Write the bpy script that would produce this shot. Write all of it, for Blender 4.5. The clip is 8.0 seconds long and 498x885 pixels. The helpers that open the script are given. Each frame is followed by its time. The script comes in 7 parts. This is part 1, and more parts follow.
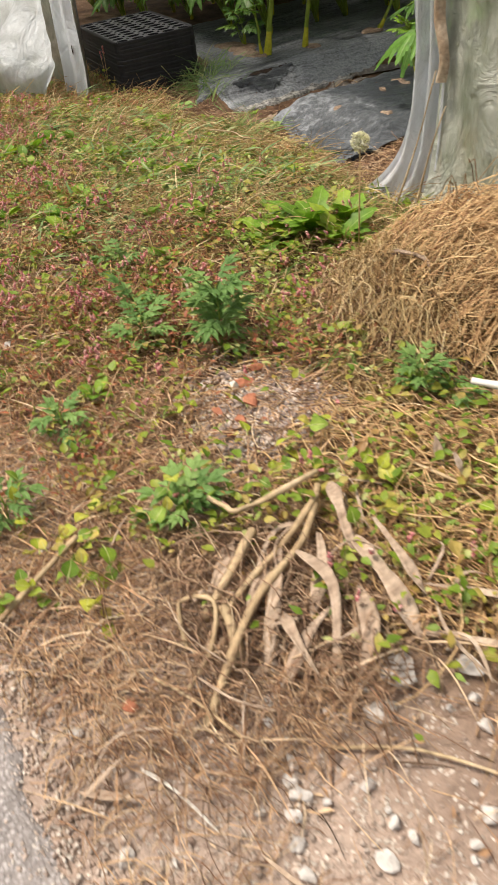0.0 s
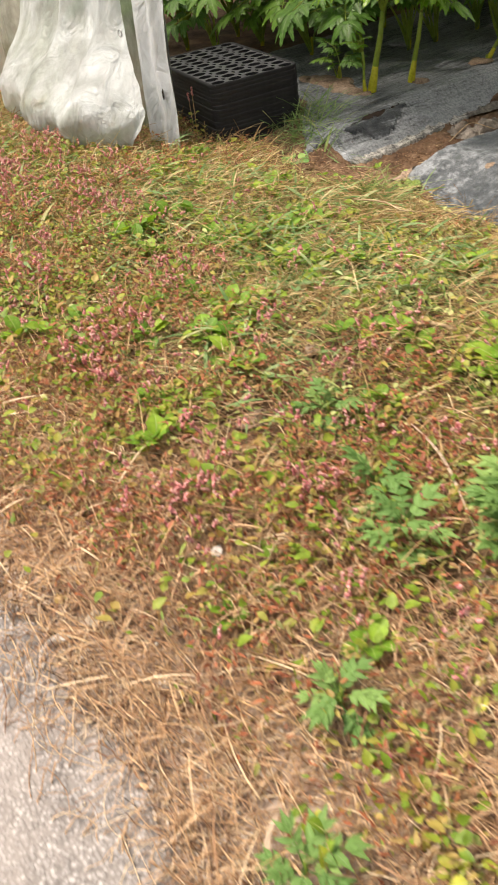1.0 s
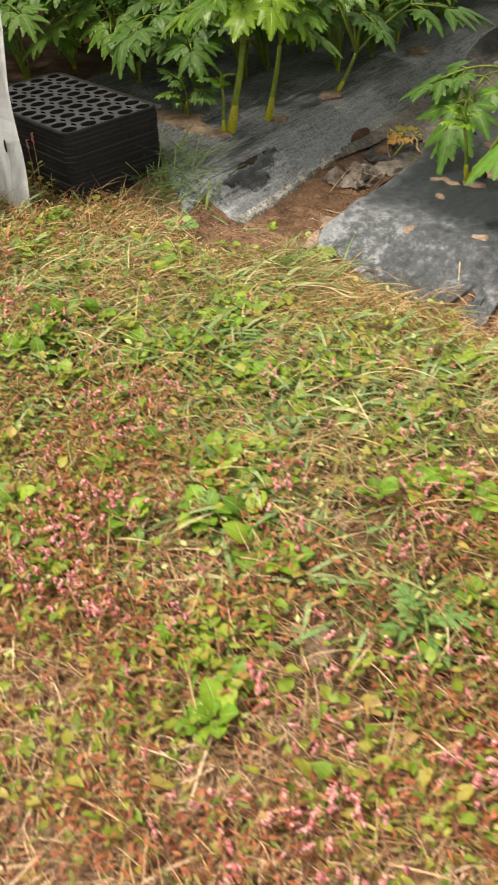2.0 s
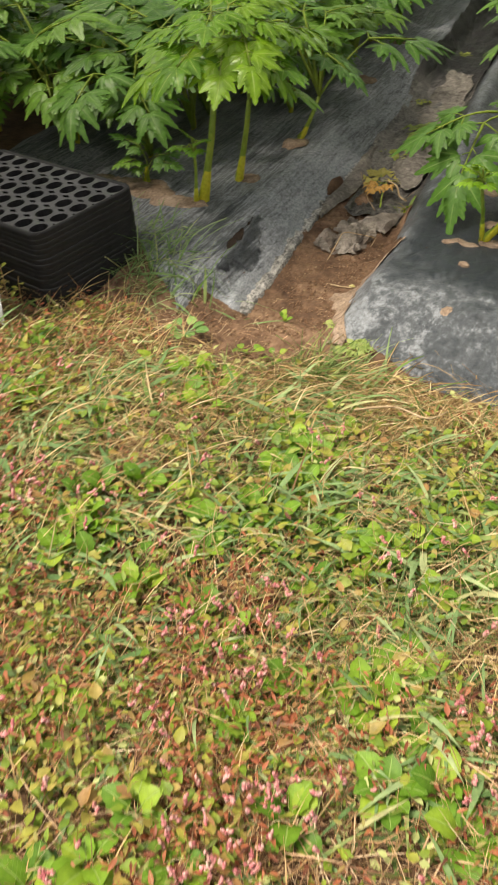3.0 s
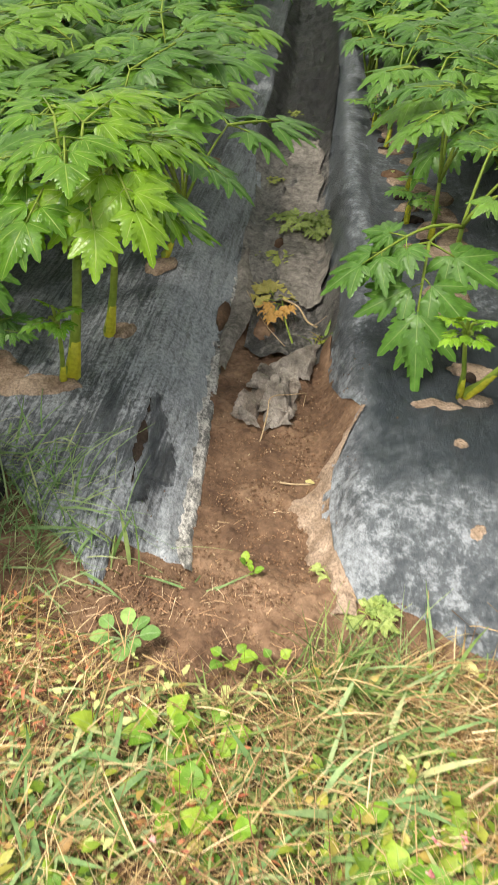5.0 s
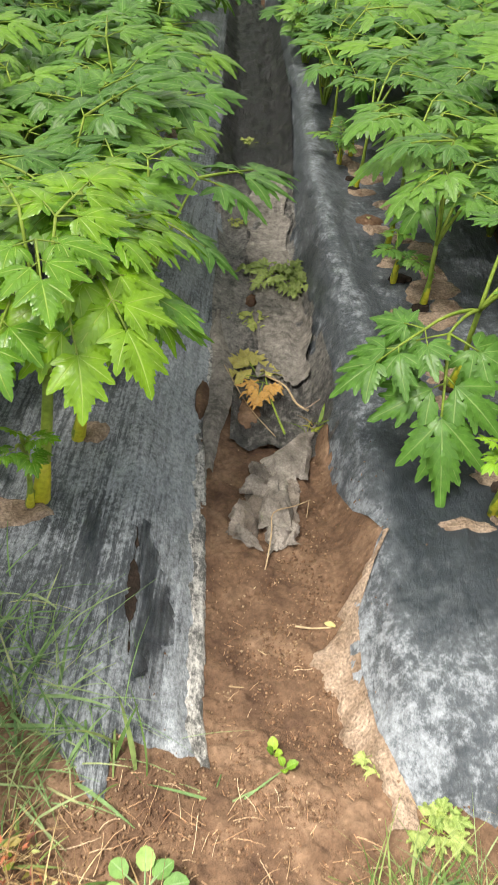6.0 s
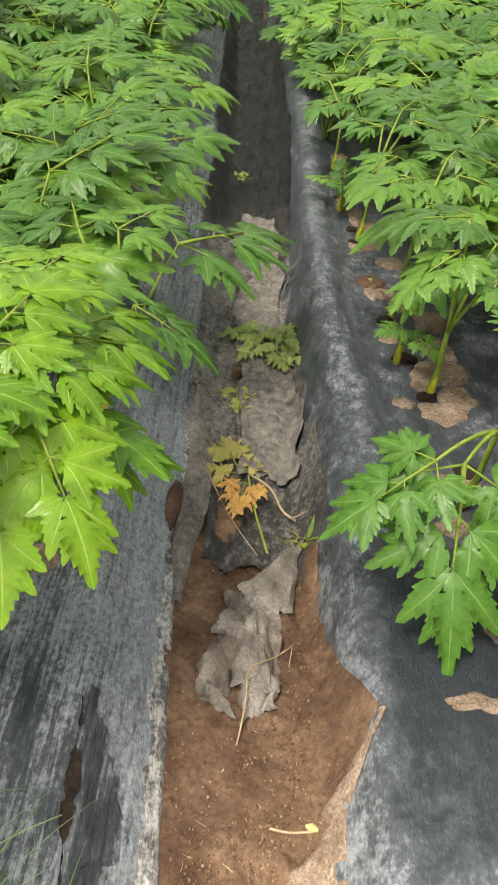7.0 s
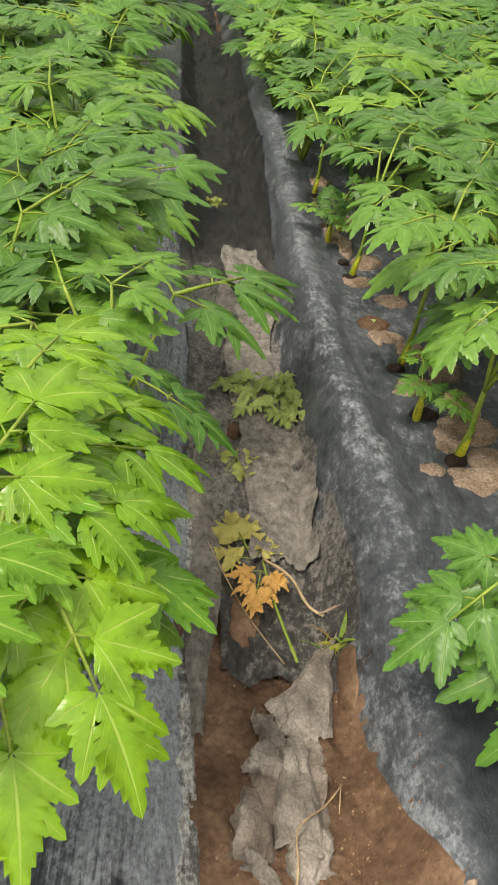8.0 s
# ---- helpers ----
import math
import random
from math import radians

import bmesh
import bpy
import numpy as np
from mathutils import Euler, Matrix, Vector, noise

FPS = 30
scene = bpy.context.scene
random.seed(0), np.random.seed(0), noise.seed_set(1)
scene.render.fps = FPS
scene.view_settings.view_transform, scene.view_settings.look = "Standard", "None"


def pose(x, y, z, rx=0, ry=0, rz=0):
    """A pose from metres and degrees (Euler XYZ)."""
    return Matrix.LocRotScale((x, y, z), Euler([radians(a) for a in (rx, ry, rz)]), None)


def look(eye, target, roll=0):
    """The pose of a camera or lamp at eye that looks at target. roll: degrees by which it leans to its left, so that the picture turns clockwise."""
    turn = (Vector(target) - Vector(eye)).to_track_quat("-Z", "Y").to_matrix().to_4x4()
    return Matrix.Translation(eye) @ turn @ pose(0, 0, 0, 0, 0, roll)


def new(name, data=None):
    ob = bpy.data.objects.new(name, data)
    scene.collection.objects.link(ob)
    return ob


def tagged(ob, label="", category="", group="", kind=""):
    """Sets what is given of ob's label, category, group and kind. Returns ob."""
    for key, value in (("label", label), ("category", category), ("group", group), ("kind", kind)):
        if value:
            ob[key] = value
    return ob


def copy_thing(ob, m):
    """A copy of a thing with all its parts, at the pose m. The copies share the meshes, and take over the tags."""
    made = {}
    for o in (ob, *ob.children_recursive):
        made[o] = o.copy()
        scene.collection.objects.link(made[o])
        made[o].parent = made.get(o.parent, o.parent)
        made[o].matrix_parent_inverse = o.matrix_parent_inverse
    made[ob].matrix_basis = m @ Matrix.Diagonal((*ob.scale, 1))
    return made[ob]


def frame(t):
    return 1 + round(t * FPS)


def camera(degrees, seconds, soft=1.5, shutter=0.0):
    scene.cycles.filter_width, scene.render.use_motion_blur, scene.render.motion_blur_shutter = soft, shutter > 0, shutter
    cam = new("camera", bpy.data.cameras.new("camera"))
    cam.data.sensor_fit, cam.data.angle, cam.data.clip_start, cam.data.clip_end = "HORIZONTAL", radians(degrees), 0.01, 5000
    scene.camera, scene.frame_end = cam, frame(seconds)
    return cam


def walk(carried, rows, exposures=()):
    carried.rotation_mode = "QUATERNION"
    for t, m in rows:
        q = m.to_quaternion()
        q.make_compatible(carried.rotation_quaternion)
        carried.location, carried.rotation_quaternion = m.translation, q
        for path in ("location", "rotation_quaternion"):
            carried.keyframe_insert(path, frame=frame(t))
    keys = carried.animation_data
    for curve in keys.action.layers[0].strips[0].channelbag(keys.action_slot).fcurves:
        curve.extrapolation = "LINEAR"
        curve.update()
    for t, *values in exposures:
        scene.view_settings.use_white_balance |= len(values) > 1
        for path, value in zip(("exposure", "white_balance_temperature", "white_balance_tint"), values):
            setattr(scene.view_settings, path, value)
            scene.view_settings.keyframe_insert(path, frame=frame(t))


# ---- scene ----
cam = camera(33.5, 8.0, 1.35, 0.21)
PATH = [
    (0, look((2.643, -2.128, 0.917), (1.358, -1.171, -0.280), -5.08)),
    (0.5, look((2.280, -2.124, 0.942), (1.011, -1.154, -0.261), -5.75)),
    (1, look((1.897, -2.115, 0.980), (0.629, -1.141, -0.222), -5.44)),
    (1.5, look((1.542, -2.079, 1.006), (0.592, -0.816, -0.219), -1.92)),
    (1.7, look((1.405, -2.042, 0.998), (0.526, -0.729, -0.228), -0.32)),
    (2.8, look((0.759, -1.865, 1.108), (0.022, -0.483, -0.135), -1.23)),
    (3, look((0.695, -1.777, 1.090), (0.044, -0.347, -0.147), -1.34)),
    (3.5, look((0.538, -1.575, 1.117), (-0.020, -0.096, -0.109), -2.18)),
    (4, look((0.366, -1.438, 1.110), (0.049, 0.121, -0.101), -1.54)),
    (4.5, look((0.246, -1.294, 1.093), (0.011, 0.282, -0.116), -0.21)),
    (4.7, look((0.206, -1.196, 1.087), (-0.034, 0.382, -0.120), -0.82)),
    (5.8, look((-0.052, -0.750, 1.149), (-0.092, 0.831, -0.076), 1.96)),
    (6, look((-0.063, -0.691, 1.151), (-0.084, 0.890, -0.075), 1.96)),
    (6.5, look((-0.057, -0.483, 1.167), (-0.055, 1.099, -0.056), 3.26)),
    (7, look((-0.055, -0.327, 1.184), (-0.054, 1.252, -0.044), 4.27)),
    (7.5, look((-0.150, -0.163, 1.146), (-0.074, 1.427, -0.065), 2.14)),
    (8, look((-0.198, -0.041, 1.132), (-0.064, 1.551, -0.071), 5.63)),
]
walk(cam, PATH, [(0, 0.78, 7050, 13), (0.5, 0.86, 7150, 13), (1.0, 1.12, 7300, 13), (1.7, 1.10, 7500, 12), (3.0, 1.05, 7300, 10.5), (3.7, 1.10, 7250, 10), (4.5, 1.30, 6950, 9), (6.0, 1.67, 6650, 9), (8.0, 1.66, 7050, 10.5)])

# ---- world, sun, exposure ----
world = bpy.data.worlds.new("World")
scene.world = world
world.use_nodes = True
wn, wl = world.node_tree.nodes, world.node_tree.links
sky = wn.new("ShaderNodeTexSky")
sky.sky_type, sky.sun_disc = "NISHITA", False
sky.sun_elevation, sky.sun_rotation = radians(65), radians(220)
sky.air_density, sky.dust_density = 1.0, 4.0
haze = wn.new("ShaderNodeHueSaturation")
haze.inputs["Saturation"].default_value = 0.35
wl.new(sky.outputs[0], haze.inputs["Color"])
wl.new(haze.outputs[0], wn["Background"].inputs[0])
wn["Background"].inputs[1].default_value = 0.088
sun = new("sun", bpy.data.lights.new("sun", "SUN"))
sun.data.energy, sun.data.angle, sun.data.color = 2.4, radians(14), (1.0, 0.94, 0.84)
sun.matrix_world = look((-2.55, -3.05, 8.5), (0, 0, 0))
scene.view_settings.exposure = 0.0


# ---- materials ----
def tree(name):
    m = bpy.data.materials.new(name)
    m.use_nodes = True
    return m, m.node_tree.nodes, m.node_tree.links, m.node_tree.nodes["Principled BSDF"]


def ramp(n, l, src, stops):
    r = n.new("ShaderNodeValToRGB")
    r.color_ramp.elements[0].position, r.color_ramp.elements[0].color = stops[0][0], (*stops[0][1], 1)
    r.color_ramp.elements[1].position, r.color_ramp.elements[1].color = stops[-1][0], (*stops[-1][1], 1)
    for p, c in stops[1:-1]:
        r.color_ramp.elements.new(p).color = (*c, 1)
    l.new(src, r.inputs[0])
    return r.outputs[0]


def mixed(n, l, fac, a, b, kind="MIX"):
    x = n.new("ShaderNodeMixRGB")
    x.blend_type = kind
    for sock, v in ((x.inputs[0], fac), (x.inputs[1], a), (x.inputs[2], b)):
        if isinstance(v, (int, float)):
            sock.default_value = v
        elif isinstance(v, tuple):
            sock.default_value = (*v, 1)
        else:
            l.new(v, sock)
    return x.outputs[0]


def noisy(n, l, scale, detail=5, rough=0.6, stretch=(1, 1, 1), offset=0.0, warp=0.0):
    co, mp, t = n.new("ShaderNodeTexCoord"), n.new("ShaderNodeMapping"), n.new("ShaderNodeTexNoise")
    mp.inputs["Scale"].default_value, mp.inputs["Location"].default_value = stretch, (offset, offset * 0.7, 0)
    t.inputs["Scale"].default_value, t.inputs["Detail"].default_value, t.inputs["Roughness"].default_value = scale, detail, rough
    t.inputs["Distortion"].default_value = warp
    l.new(co.outputs["Object"], mp.inputs[0])
    l.new(mp.outputs[0], t.inputs["Vector"])
    return t.outputs[0]


def bumped(n, l, p, height, strength, distance):
    b = n.new("ShaderNodeBump")
    b.inputs["Strength"].default_value, b.inputs["Distance"].default_value = strength, distance
    l.new(height, b.inputs["Height"])
    l.new(b.outputs[0], p.inputs["Normal"])


def surf(name, stops, scale=8, fine=90, grain=0.5, rough=0.7, bump=0.4, distance=0.01, stretch=(1, 1, 1), spec=0.3, metal=0.0):
    """A plain surface: broad tone by a ramp, fine grain over it, relief from both."""
    m, n, l, p = tree(name)
    broad, small = noisy(n, l, scale, 6, 0.6, stretch), noisy(n, l, fine, 4, 0.6, stretch, 3.1)
    col = ramp(n, l, broad, stops)
    tone = ramp(n, l, small, [(0.3, (1 - grain,) * 3), (0.7, (1 + grain * 0.6,) * 3)])
    l.new(mixed(n, l, 1.0, col, tone, "MULTIPLY"), p.inputs["Base Color"])
    p.inputs["Roughness"].default_value, p.inputs["Specular IOR Level"].default_value, p.inputs["Metallic"].default_value = rough, spec, metal
    both = mixed(n, l, 0.5, broad, small, "ADD")
    bumped(n, l, p, both, bump, distance)
    return m


def foliage(name, stops, rib=None, rough=0.5, through_it=0.3, by_object=False, spec=0.4, fine=60):
    """Leaf or straw: tone by island (or by object), paler along the rib, some light shining through."""
    m, n, l, p = tree(name)
    if by_object:
        src = n.new("ShaderNodeObjectInfo").outputs["Random"]
    else:
        src = n.new("ShaderNodeNewGeometry").outputs["Random Per Island"]
    col = ramp(n, l, src, stops)
    tone = ramp(n, l, noisy(n, l, fine, 3), [(0.3, (0.72, 0.75, 0.7)), (0.7, (1.2, 1.18, 1.1))])
    col = mixed(n, l, 1.0, col, tone, "MULTIPLY")
    relief = noisy(n, l, fine * 3, 2)
    if rib:
        at, sep = n.new("ShaderNodeAttribute"), n.new("ShaderNodeSeparateXYZ")
        at.attribute_name = "blade_place"
        l.new(at.outputs["Vector"], sep.inputs[0])
        mid = ramp(n, l, sep.outputs[0], [(0.0, (1, 1, 1)), (0.03, (0.9, 0.9, 0.9)), (0.085, (0, 0, 0))])
        lean, wave = n.new("ShaderNodeMath"), n.new("ShaderNodeMath")
        lean.operation, wave.operation = "MULTIPLY_ADD", "PINGPONG"
        l.new(sep.outputs[0], lean.inputs[0])
        lean.inputs[1].default_value = -0.26
        l.new(sep.outputs[1], lean.inputs[2])
        l.new(lean.outputs[0], wave.inputs[0])
        wave.inputs[1].default_value = 0.07
        side = ramp(n, l, wave.outputs[0], [(0.0, (0.3, 0.3, 0.3)), (0.011, (0, 0, 0))])
        veins = mixed(n, l, 1.0, mid, side, "LIGHTEN")
        col = mixed(n, l, mixed(n, l, 1.0, veins, (0.8, 0.8, 0.8), "MULTIPLY"), col, rib)
        relief = mixed(n, l, 0.25, mixed(n, l, 1.0, (1.0, 1.0, 1.0), veins, "SUBTRACT"), relief)
    l.new(col, p.inputs["Base Color"])
    p.inputs["Roughness"].default_value, p.inputs["Specular IOR Level"].default_value = rough, spec
    bumped(n, l, p, relief, 0.4, 0.003)
    t, mx = n.new("ShaderNodeBsdfTranslucent"), n.new("ShaderNodeMixShader")
    l.new(mixed(n, l, 1.0, col, (1.15, 1.2, 0.7), "MULTIPLY"), t.inputs[0])
    mx.inputs[0].default_value = through_it
    l.new(p.outputs[0], mx.inputs[1])
    l.new(t.outputs[0], mx.inputs[2])
    l.new(mx.outputs[0], n["Material Output"].inputs[0])
    return m


def film_material(name, dark, dust, low, high, stretch=(9, 1.2, 1), rough=0.33, scale=3.0, bump=0.5, shine=0.4, streaky=0.5, blotchy=0.5, grainy=(4.0, 0.8, 1), flecked=0.75):
    """Plastic sheeting: smooth and dark with dried-on dust in streaks, ragged blotches and specks."""
    m, n, l, p = tree(name)
    broad = noisy(n, l, 5, 8, 0.65, (1, 0.6, 1), 9.0, 0.3)
    streak = noisy(n, l, scale * 4, 9, 0.72, stretch, 1.0)
    mid = noisy(n, l, 38, 11, 0.76, (1.15, 0.9, 1), 12.0)
    spots = noisy(n, l, 110, 8, 0.8, (1.1, 0.8, 1), 5.0)
    mixf = mixed(n, l, streaky, broad, streak)
    mixf = mixed(n, l, blotchy, mixf, mid)
    at = n.new("ShaderNodeAttribute")
    at.attribute_name = "dust"
    mixf = mixed(n, l, 1.0, mixf, at.outputs["Color"], "ADD")
    cut = (low + high) / 2
    soft = ramp(n, l, mixf, [(low - 0.05, (0.02, 0.02, 0.02)), (cut, (0.3, 0.3, 0.3)), (high + 0.06, (0.95, 0.95, 0.95))])
    crisp = ramp(n, l, mixed(n, l, 0.22, mixf, spots), [(cut - 0.01, (0, 0, 0)), (cut + 0.03, (1, 1, 1))])
    worn = ramp(n, l, spots, [(0.38, (0.85 - 0.6 * flecked,) * 3), (0.5, (0.85,) * 3), (0.62, (0.85 + 0.7 * flecked,) * 3)])
    flaky = mixed(n, l, 1.0, ramp(n, l, mid, [(0.54, (0, 0, 0)), (0.60, (0.75, 0.75, 0.75))]), ramp(n, l, mixf, [(cut - 0.03, (0, 0, 0)), (high, (1, 1, 1))]), "MULTIPLY")
    fac = mixed(n, l, 1.0, mixed(n, l, 0.36 * flecked, soft, crisp), worn, "MULTIPLY")
    fac = mixed(n, l, 1.0, fac, flaky, "LIGHTEN")
    l.new(mixed(n, l, fac, dark, dust), p.inputs["Base Color"])
    l.new(ramp(n, l, fac, [(0.0, (rough,) * 3), (1.0, (rough + 0.4,) * 3)]), p.inputs["Roughness"])
    p.inputs["Specular IOR Level"].default_value = shine
    wrinkle = noisy(n, l, 7, 6, 0.65, grainy, 2.0)
    crease = noisy(n, l, 45, 9, 0.75, (1, 0.5, 1), 7.0)
    bumped(n, l, p, mixed(n, l, 0.45, wrinkle, crease), bump, 0.03)
    return m


def sheet_material(name, tint, dirt, clear):
    """Weathered greenhouse plastic: milky, partly clear, stained."""
    m, n, l, p = tree(name)
    st = ramp(n, l, noisy(n, l, 3.5, 7, 0.65, (1, 1, 0.5)), [(0.43, (0, 0, 0)), (0.6, (1, 1, 1))])
    col = mixed(n, l, st, tint, dirt)
    l.new(col, p.inputs["Base Color"])
    p.inputs["Roughness"].default_value, p.inputs["Specular IOR Level"].default_value = 0.28, 0.6
    bumped(n, l, p, noisy(n, l, 13, 7, 0.6, (1, 1, 0.5), 0.0, 1.4), 0.9, 0.028)
    t, c, m1, m2 = n.new("ShaderNodeBsdfTranslucent"), n.new("ShaderNodeBsdfTransparent"), n.new("ShaderNodeMixShader"), n.new("ShaderNodeMixShader")
    l.new(col, t.inputs[0])
    m1.inputs[0].default_value = 0.28
    see = ramp(n, l, noisy(n, l, 6, 6, 0.6, (1, 1, 0.6), 21.0, 1.0), [(0.35, (clear * 0.4,) * 3), (0.65, (min(1.0, clear * 1.9),) * 3)])
    l.new(see, m2.inputs[0])
    l.new(p.outputs[0], m1.inputs[1])
    l.new(t.outputs[0], m1.inputs[2])
    l.new(m1.outputs[0], m2.inputs[1])
    l.new(c.outputs[0], m2.inputs[2])
    l.new(m2.outputs[0], n["Material Output"].inputs[0])
    return m


def soil_material():
    """Red-brown moist soil indoors, paler dry earth with grit towards the road."""
    m, n, l, p = tree("soil")
    co, sep = n.new("ShaderNodeTexCoord"), n.new("ShaderNodeSeparateXYZ")
    l.new(co.outputs["Object"], sep.inputs[0])
    edge = n.new("ShaderNodeMapRange")
    # Dark tone also runs out under the weeds, as painted shade in their gaps.
    edge.inputs[1].default_value, edge.inputs[2].default_value = -1.45, -1.8
    l.new(sep.outputs[1], edge.inputs[0])
    broad, small = noisy(n, l, 7, 8, 0.7), noisy(n, l, 90, 7, 0.75, (1, 1, 1), 4.0)
    wet = ramp(n, l, broad, [(0.36, (0.085, 0.048, 0.03)), (0.5, (0.165, 0.099, 0.06)), (0.64, (0.27, 0.172, 0.11))])
    dry = ramp(n, l, broad, [(0.3, (0.36, 0.26, 0.205)), (0.7, (0.58, 0.47, 0.4))])
    col = mixed(n, l, edge.outputs[0], wet, dry)
    col = mixed(n, l, 1.0, col, ramp(n, l, small, [(0.3, (0.66,) * 3), (0.7, (1.3,) * 3)]), "MULTIPLY")
    v = n.new("ShaderNodeTexVoronoi")
    v.inputs["Scale"].default_value = 70
    l.new(co.outputs["Object"], v.inputs["Vector"])
    grit = ramp(n, l, v.outputs["Distance"], [(0.10, (1, 1, 1)), (0.17, (0, 0, 0))])
    pick = ramp(n, l, v.outputs["Color"], [(0.80, (0, 0, 0)), (0.84, (1, 1, 1))])
    speck = mixed(n, l, 1.0, grit, pick, "MULTIPLY")
    l.new(mixed(n, l, speck, col, (0.36, 0.26, 0.17)), p.inputs["Base Color"])
    p.inputs["Roughness"].default_value, p.inputs["Specular IOR Level"].default_value = 0.85, 0.25
    bumped(n, l, p, mixed(n, l, 0.5, broad, small), 0.9, 0.012)
    return m


def road_material():
    m, n, l, p = tree("asphalt")
    co, v = n.new("ShaderNodeTexCoord"), n.new("ShaderNodeTexVoronoi")
    v.inputs["Scale"].default_value = 170
    l.new(co.outputs["Object"], v.inputs["Vector"])
    stone = ramp(n, l, v.outputs["Color"], [(0.15, (0.17, 0.165, 0.168)), (0.6, (0.32, 0.31, 0.312)), (0.9, (0.55, 0.53, 0.53))])
    gap = ramp(n, l, v.outputs["Distance"], [(0.25, (1, 1, 1)), (0.6, (0.45, 0.43, 0.42))])
    col = mixed(n, l, 1.0, stone, gap, "MULTIPLY")
    dust = ramp(n, l, noisy(n, l, 4, 6), [(0.35, (0.1, 0.1, 0.1)), (0.65, (0.6, 0.6, 0.6))])
    l.new(mixed(n, l, dust, col, (0.43, 0.385, 0.365)), p.inputs["Base Color"])
    p.inputs["Roughness"].default_value = 0.85
    bumped(n, l, p, gap, 0.6, 0.004)
    return m


M_SOIL, M_ROAD = soil_material(), road_material()
M_FILM = film_material("black_mulch_film", (0.022, 0.028, 0.035), (0.40, 0.43, 0.46), 0.40, 0.57, (10, 0.45, 1), 0.34, bump=0.7, shine=0.38, streaky=0.72, blotchy=0.26, flecked=0.8)
M_FILM_R = film_material("black_mulch_film_dusty", (0.022, 0.029, 0.036), (0.37, 0.40, 0.435), 0.42, 0.585, (1.3, 1.1, 1), 0.33, bump=0.7, shine=0.38, grainy=(1.2, 1.0, 1), flecked=0.6)
M_EDGE = film_material("film_selvedge", (0.035, 0.037, 0.038), (0.70, 0.68, 0.64), 0.41, 0.55, (6, 0.5, 1), 0.45, 3.0, 0.8, flecked=0.9)
M_LINER = film_material("furrow_liner", (0.016, 0.016, 0.016), (0.34, 0.32, 0.295), 0.42, 0.60, (3, 2.0, 1), 0.3, 3.0, 1.0, 0.4)
M_FABRIC = film_material("faded_fabric", (0.06, 0.054, 0.048), (0.46, 0.42, 0.375), 0.36, 0.56, (1.5, 2.5, 1), 0.7, 3.0, 0.8, 0.2, flecked=0.25)
M_SACK = surf("grey_sackcloth", [(0.3, (0.11, 0.095, 0.08)), (0.5, (0.25, 0.22, 0.19)), (0.72, (0.46, 0.415, 0.365))], 14, 220, 0.35, 0.9, 0.6, 0.006)
M_SACK_D = surf("stained_sackcloth", [(0.3, (0.085, 0.067, 0.053)), (0.5, (0.185, 0.152, 0.125)), (0.72, (0.36, 0.31, 0.265))], 14, 220, 0.35, 0.9, 0.6, 0.006)
M_SAND = surf("pale_sand", [(0.32, (0.20, 0.135, 0.09)), (0.5, (0.32, 0.235, 0.17)), (0.68, (0.46, 0.35, 0.265))], 18, 190, 0.5, 0.9, 1.0, 0.012)
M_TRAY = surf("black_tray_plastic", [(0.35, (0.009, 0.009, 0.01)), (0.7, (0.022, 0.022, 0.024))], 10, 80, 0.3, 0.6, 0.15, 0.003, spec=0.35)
M_TRAYTOP = surf("grey_tray_plastic", [(0.3, (0.05, 0.05, 0.056)), (0.7, (0.1, 0.1, 0.11))], 10, 80, 0.3, 0.42, 0.15, 0.002, spec=0.5)
M_HOLE = surf("dark_planting_hole", [(0.3, (0.012, 0.009, 0.007)), (0.7, (0.05, 0.032, 0.022))], 30, 150, 0.5, 0.95, 0.5)
M_SHEET = sheet_material("milky_plastic", (0.71, 0.77, 0.80), (0.44, 0.49, 0.46), 0.24)
M_SHEET2 = sheet_material("greenish_plastic", (0.52, 0.55, 0.47), (0.17, 0.21, 0.13), 0.3)
M_WRAP = sheet_material("bluish_plastic", (0.80, 0.85, 0.90), (0.56, 0.60, 0.62), 0.1)
M_SIDE = sheet_material("stained_plastic", (0.66, 0.69, 0.62), (0.30, 0.34, 0.25), 0.14)
M_ROOF = sheet_material("roof_plastic", (0.8, 0.82, 0.82), (0.7, 0.72, 0.7), 0.31)
M_RUST = surf("brown_torn_board", [(0.3, (0.3, 0.2, 0.12)), (0.7, (0.62, 0.54, 0.42))], 12, 90, 0.4, 0.85, 0.5)
M_STEEL = surf("galvanised_steel", [(0.3, (0.35, 0.36, 0.37)), (0.7, (0.5, 0.51, 0.52))], 12, 90, 0.2, 0.4, 0.1, metal=0.8)
M_LEAF = foliage("angelica_leaf", [(0.0, (0.06, 0.165, 0.026)), (0.5, (0.105, 0.25, 0.034)), (1.0, (0.18, 0.35, 0.036))], (0.24, 0.36, 0.1), 0.36, 0.16, True, 0.46)
M_LEAF_Y = foliage("young_angelica_leaf", [(0.0, (0.115, 0.29, 0.016)), (1.0, (0.235, 0.435, 0.02))], (0.42, 0.56, 0.10), 0.27, 0.2, True, 0.5, 30)
M_STEM = surf("pale_green_stem", [(0.3, (0.18, 0.28, 0.035)), (0.7, (0.32, 0.41, 0.065))], 14, 90, 0.25, 0.45, 0.1)
M_CROWN = surf("yellow_stem_base", [(0.3, (0.42, 0.46, 0.03)), (0.7, (0.66, 0.58, 0.05))], 20, 90, 0.25, 0.5, 0.1)
M_STRAW = foliage("dry_straw", [(0.0, (0.15, 0.083, 0.045)), (0.4, (0.42, 0.28, 0.142)), (0.8, (0.60, 0.455, 0.255)), (1.0, (0.72, 0.59, 0.40))], None, 0.75, 0.15, spec=0.2)
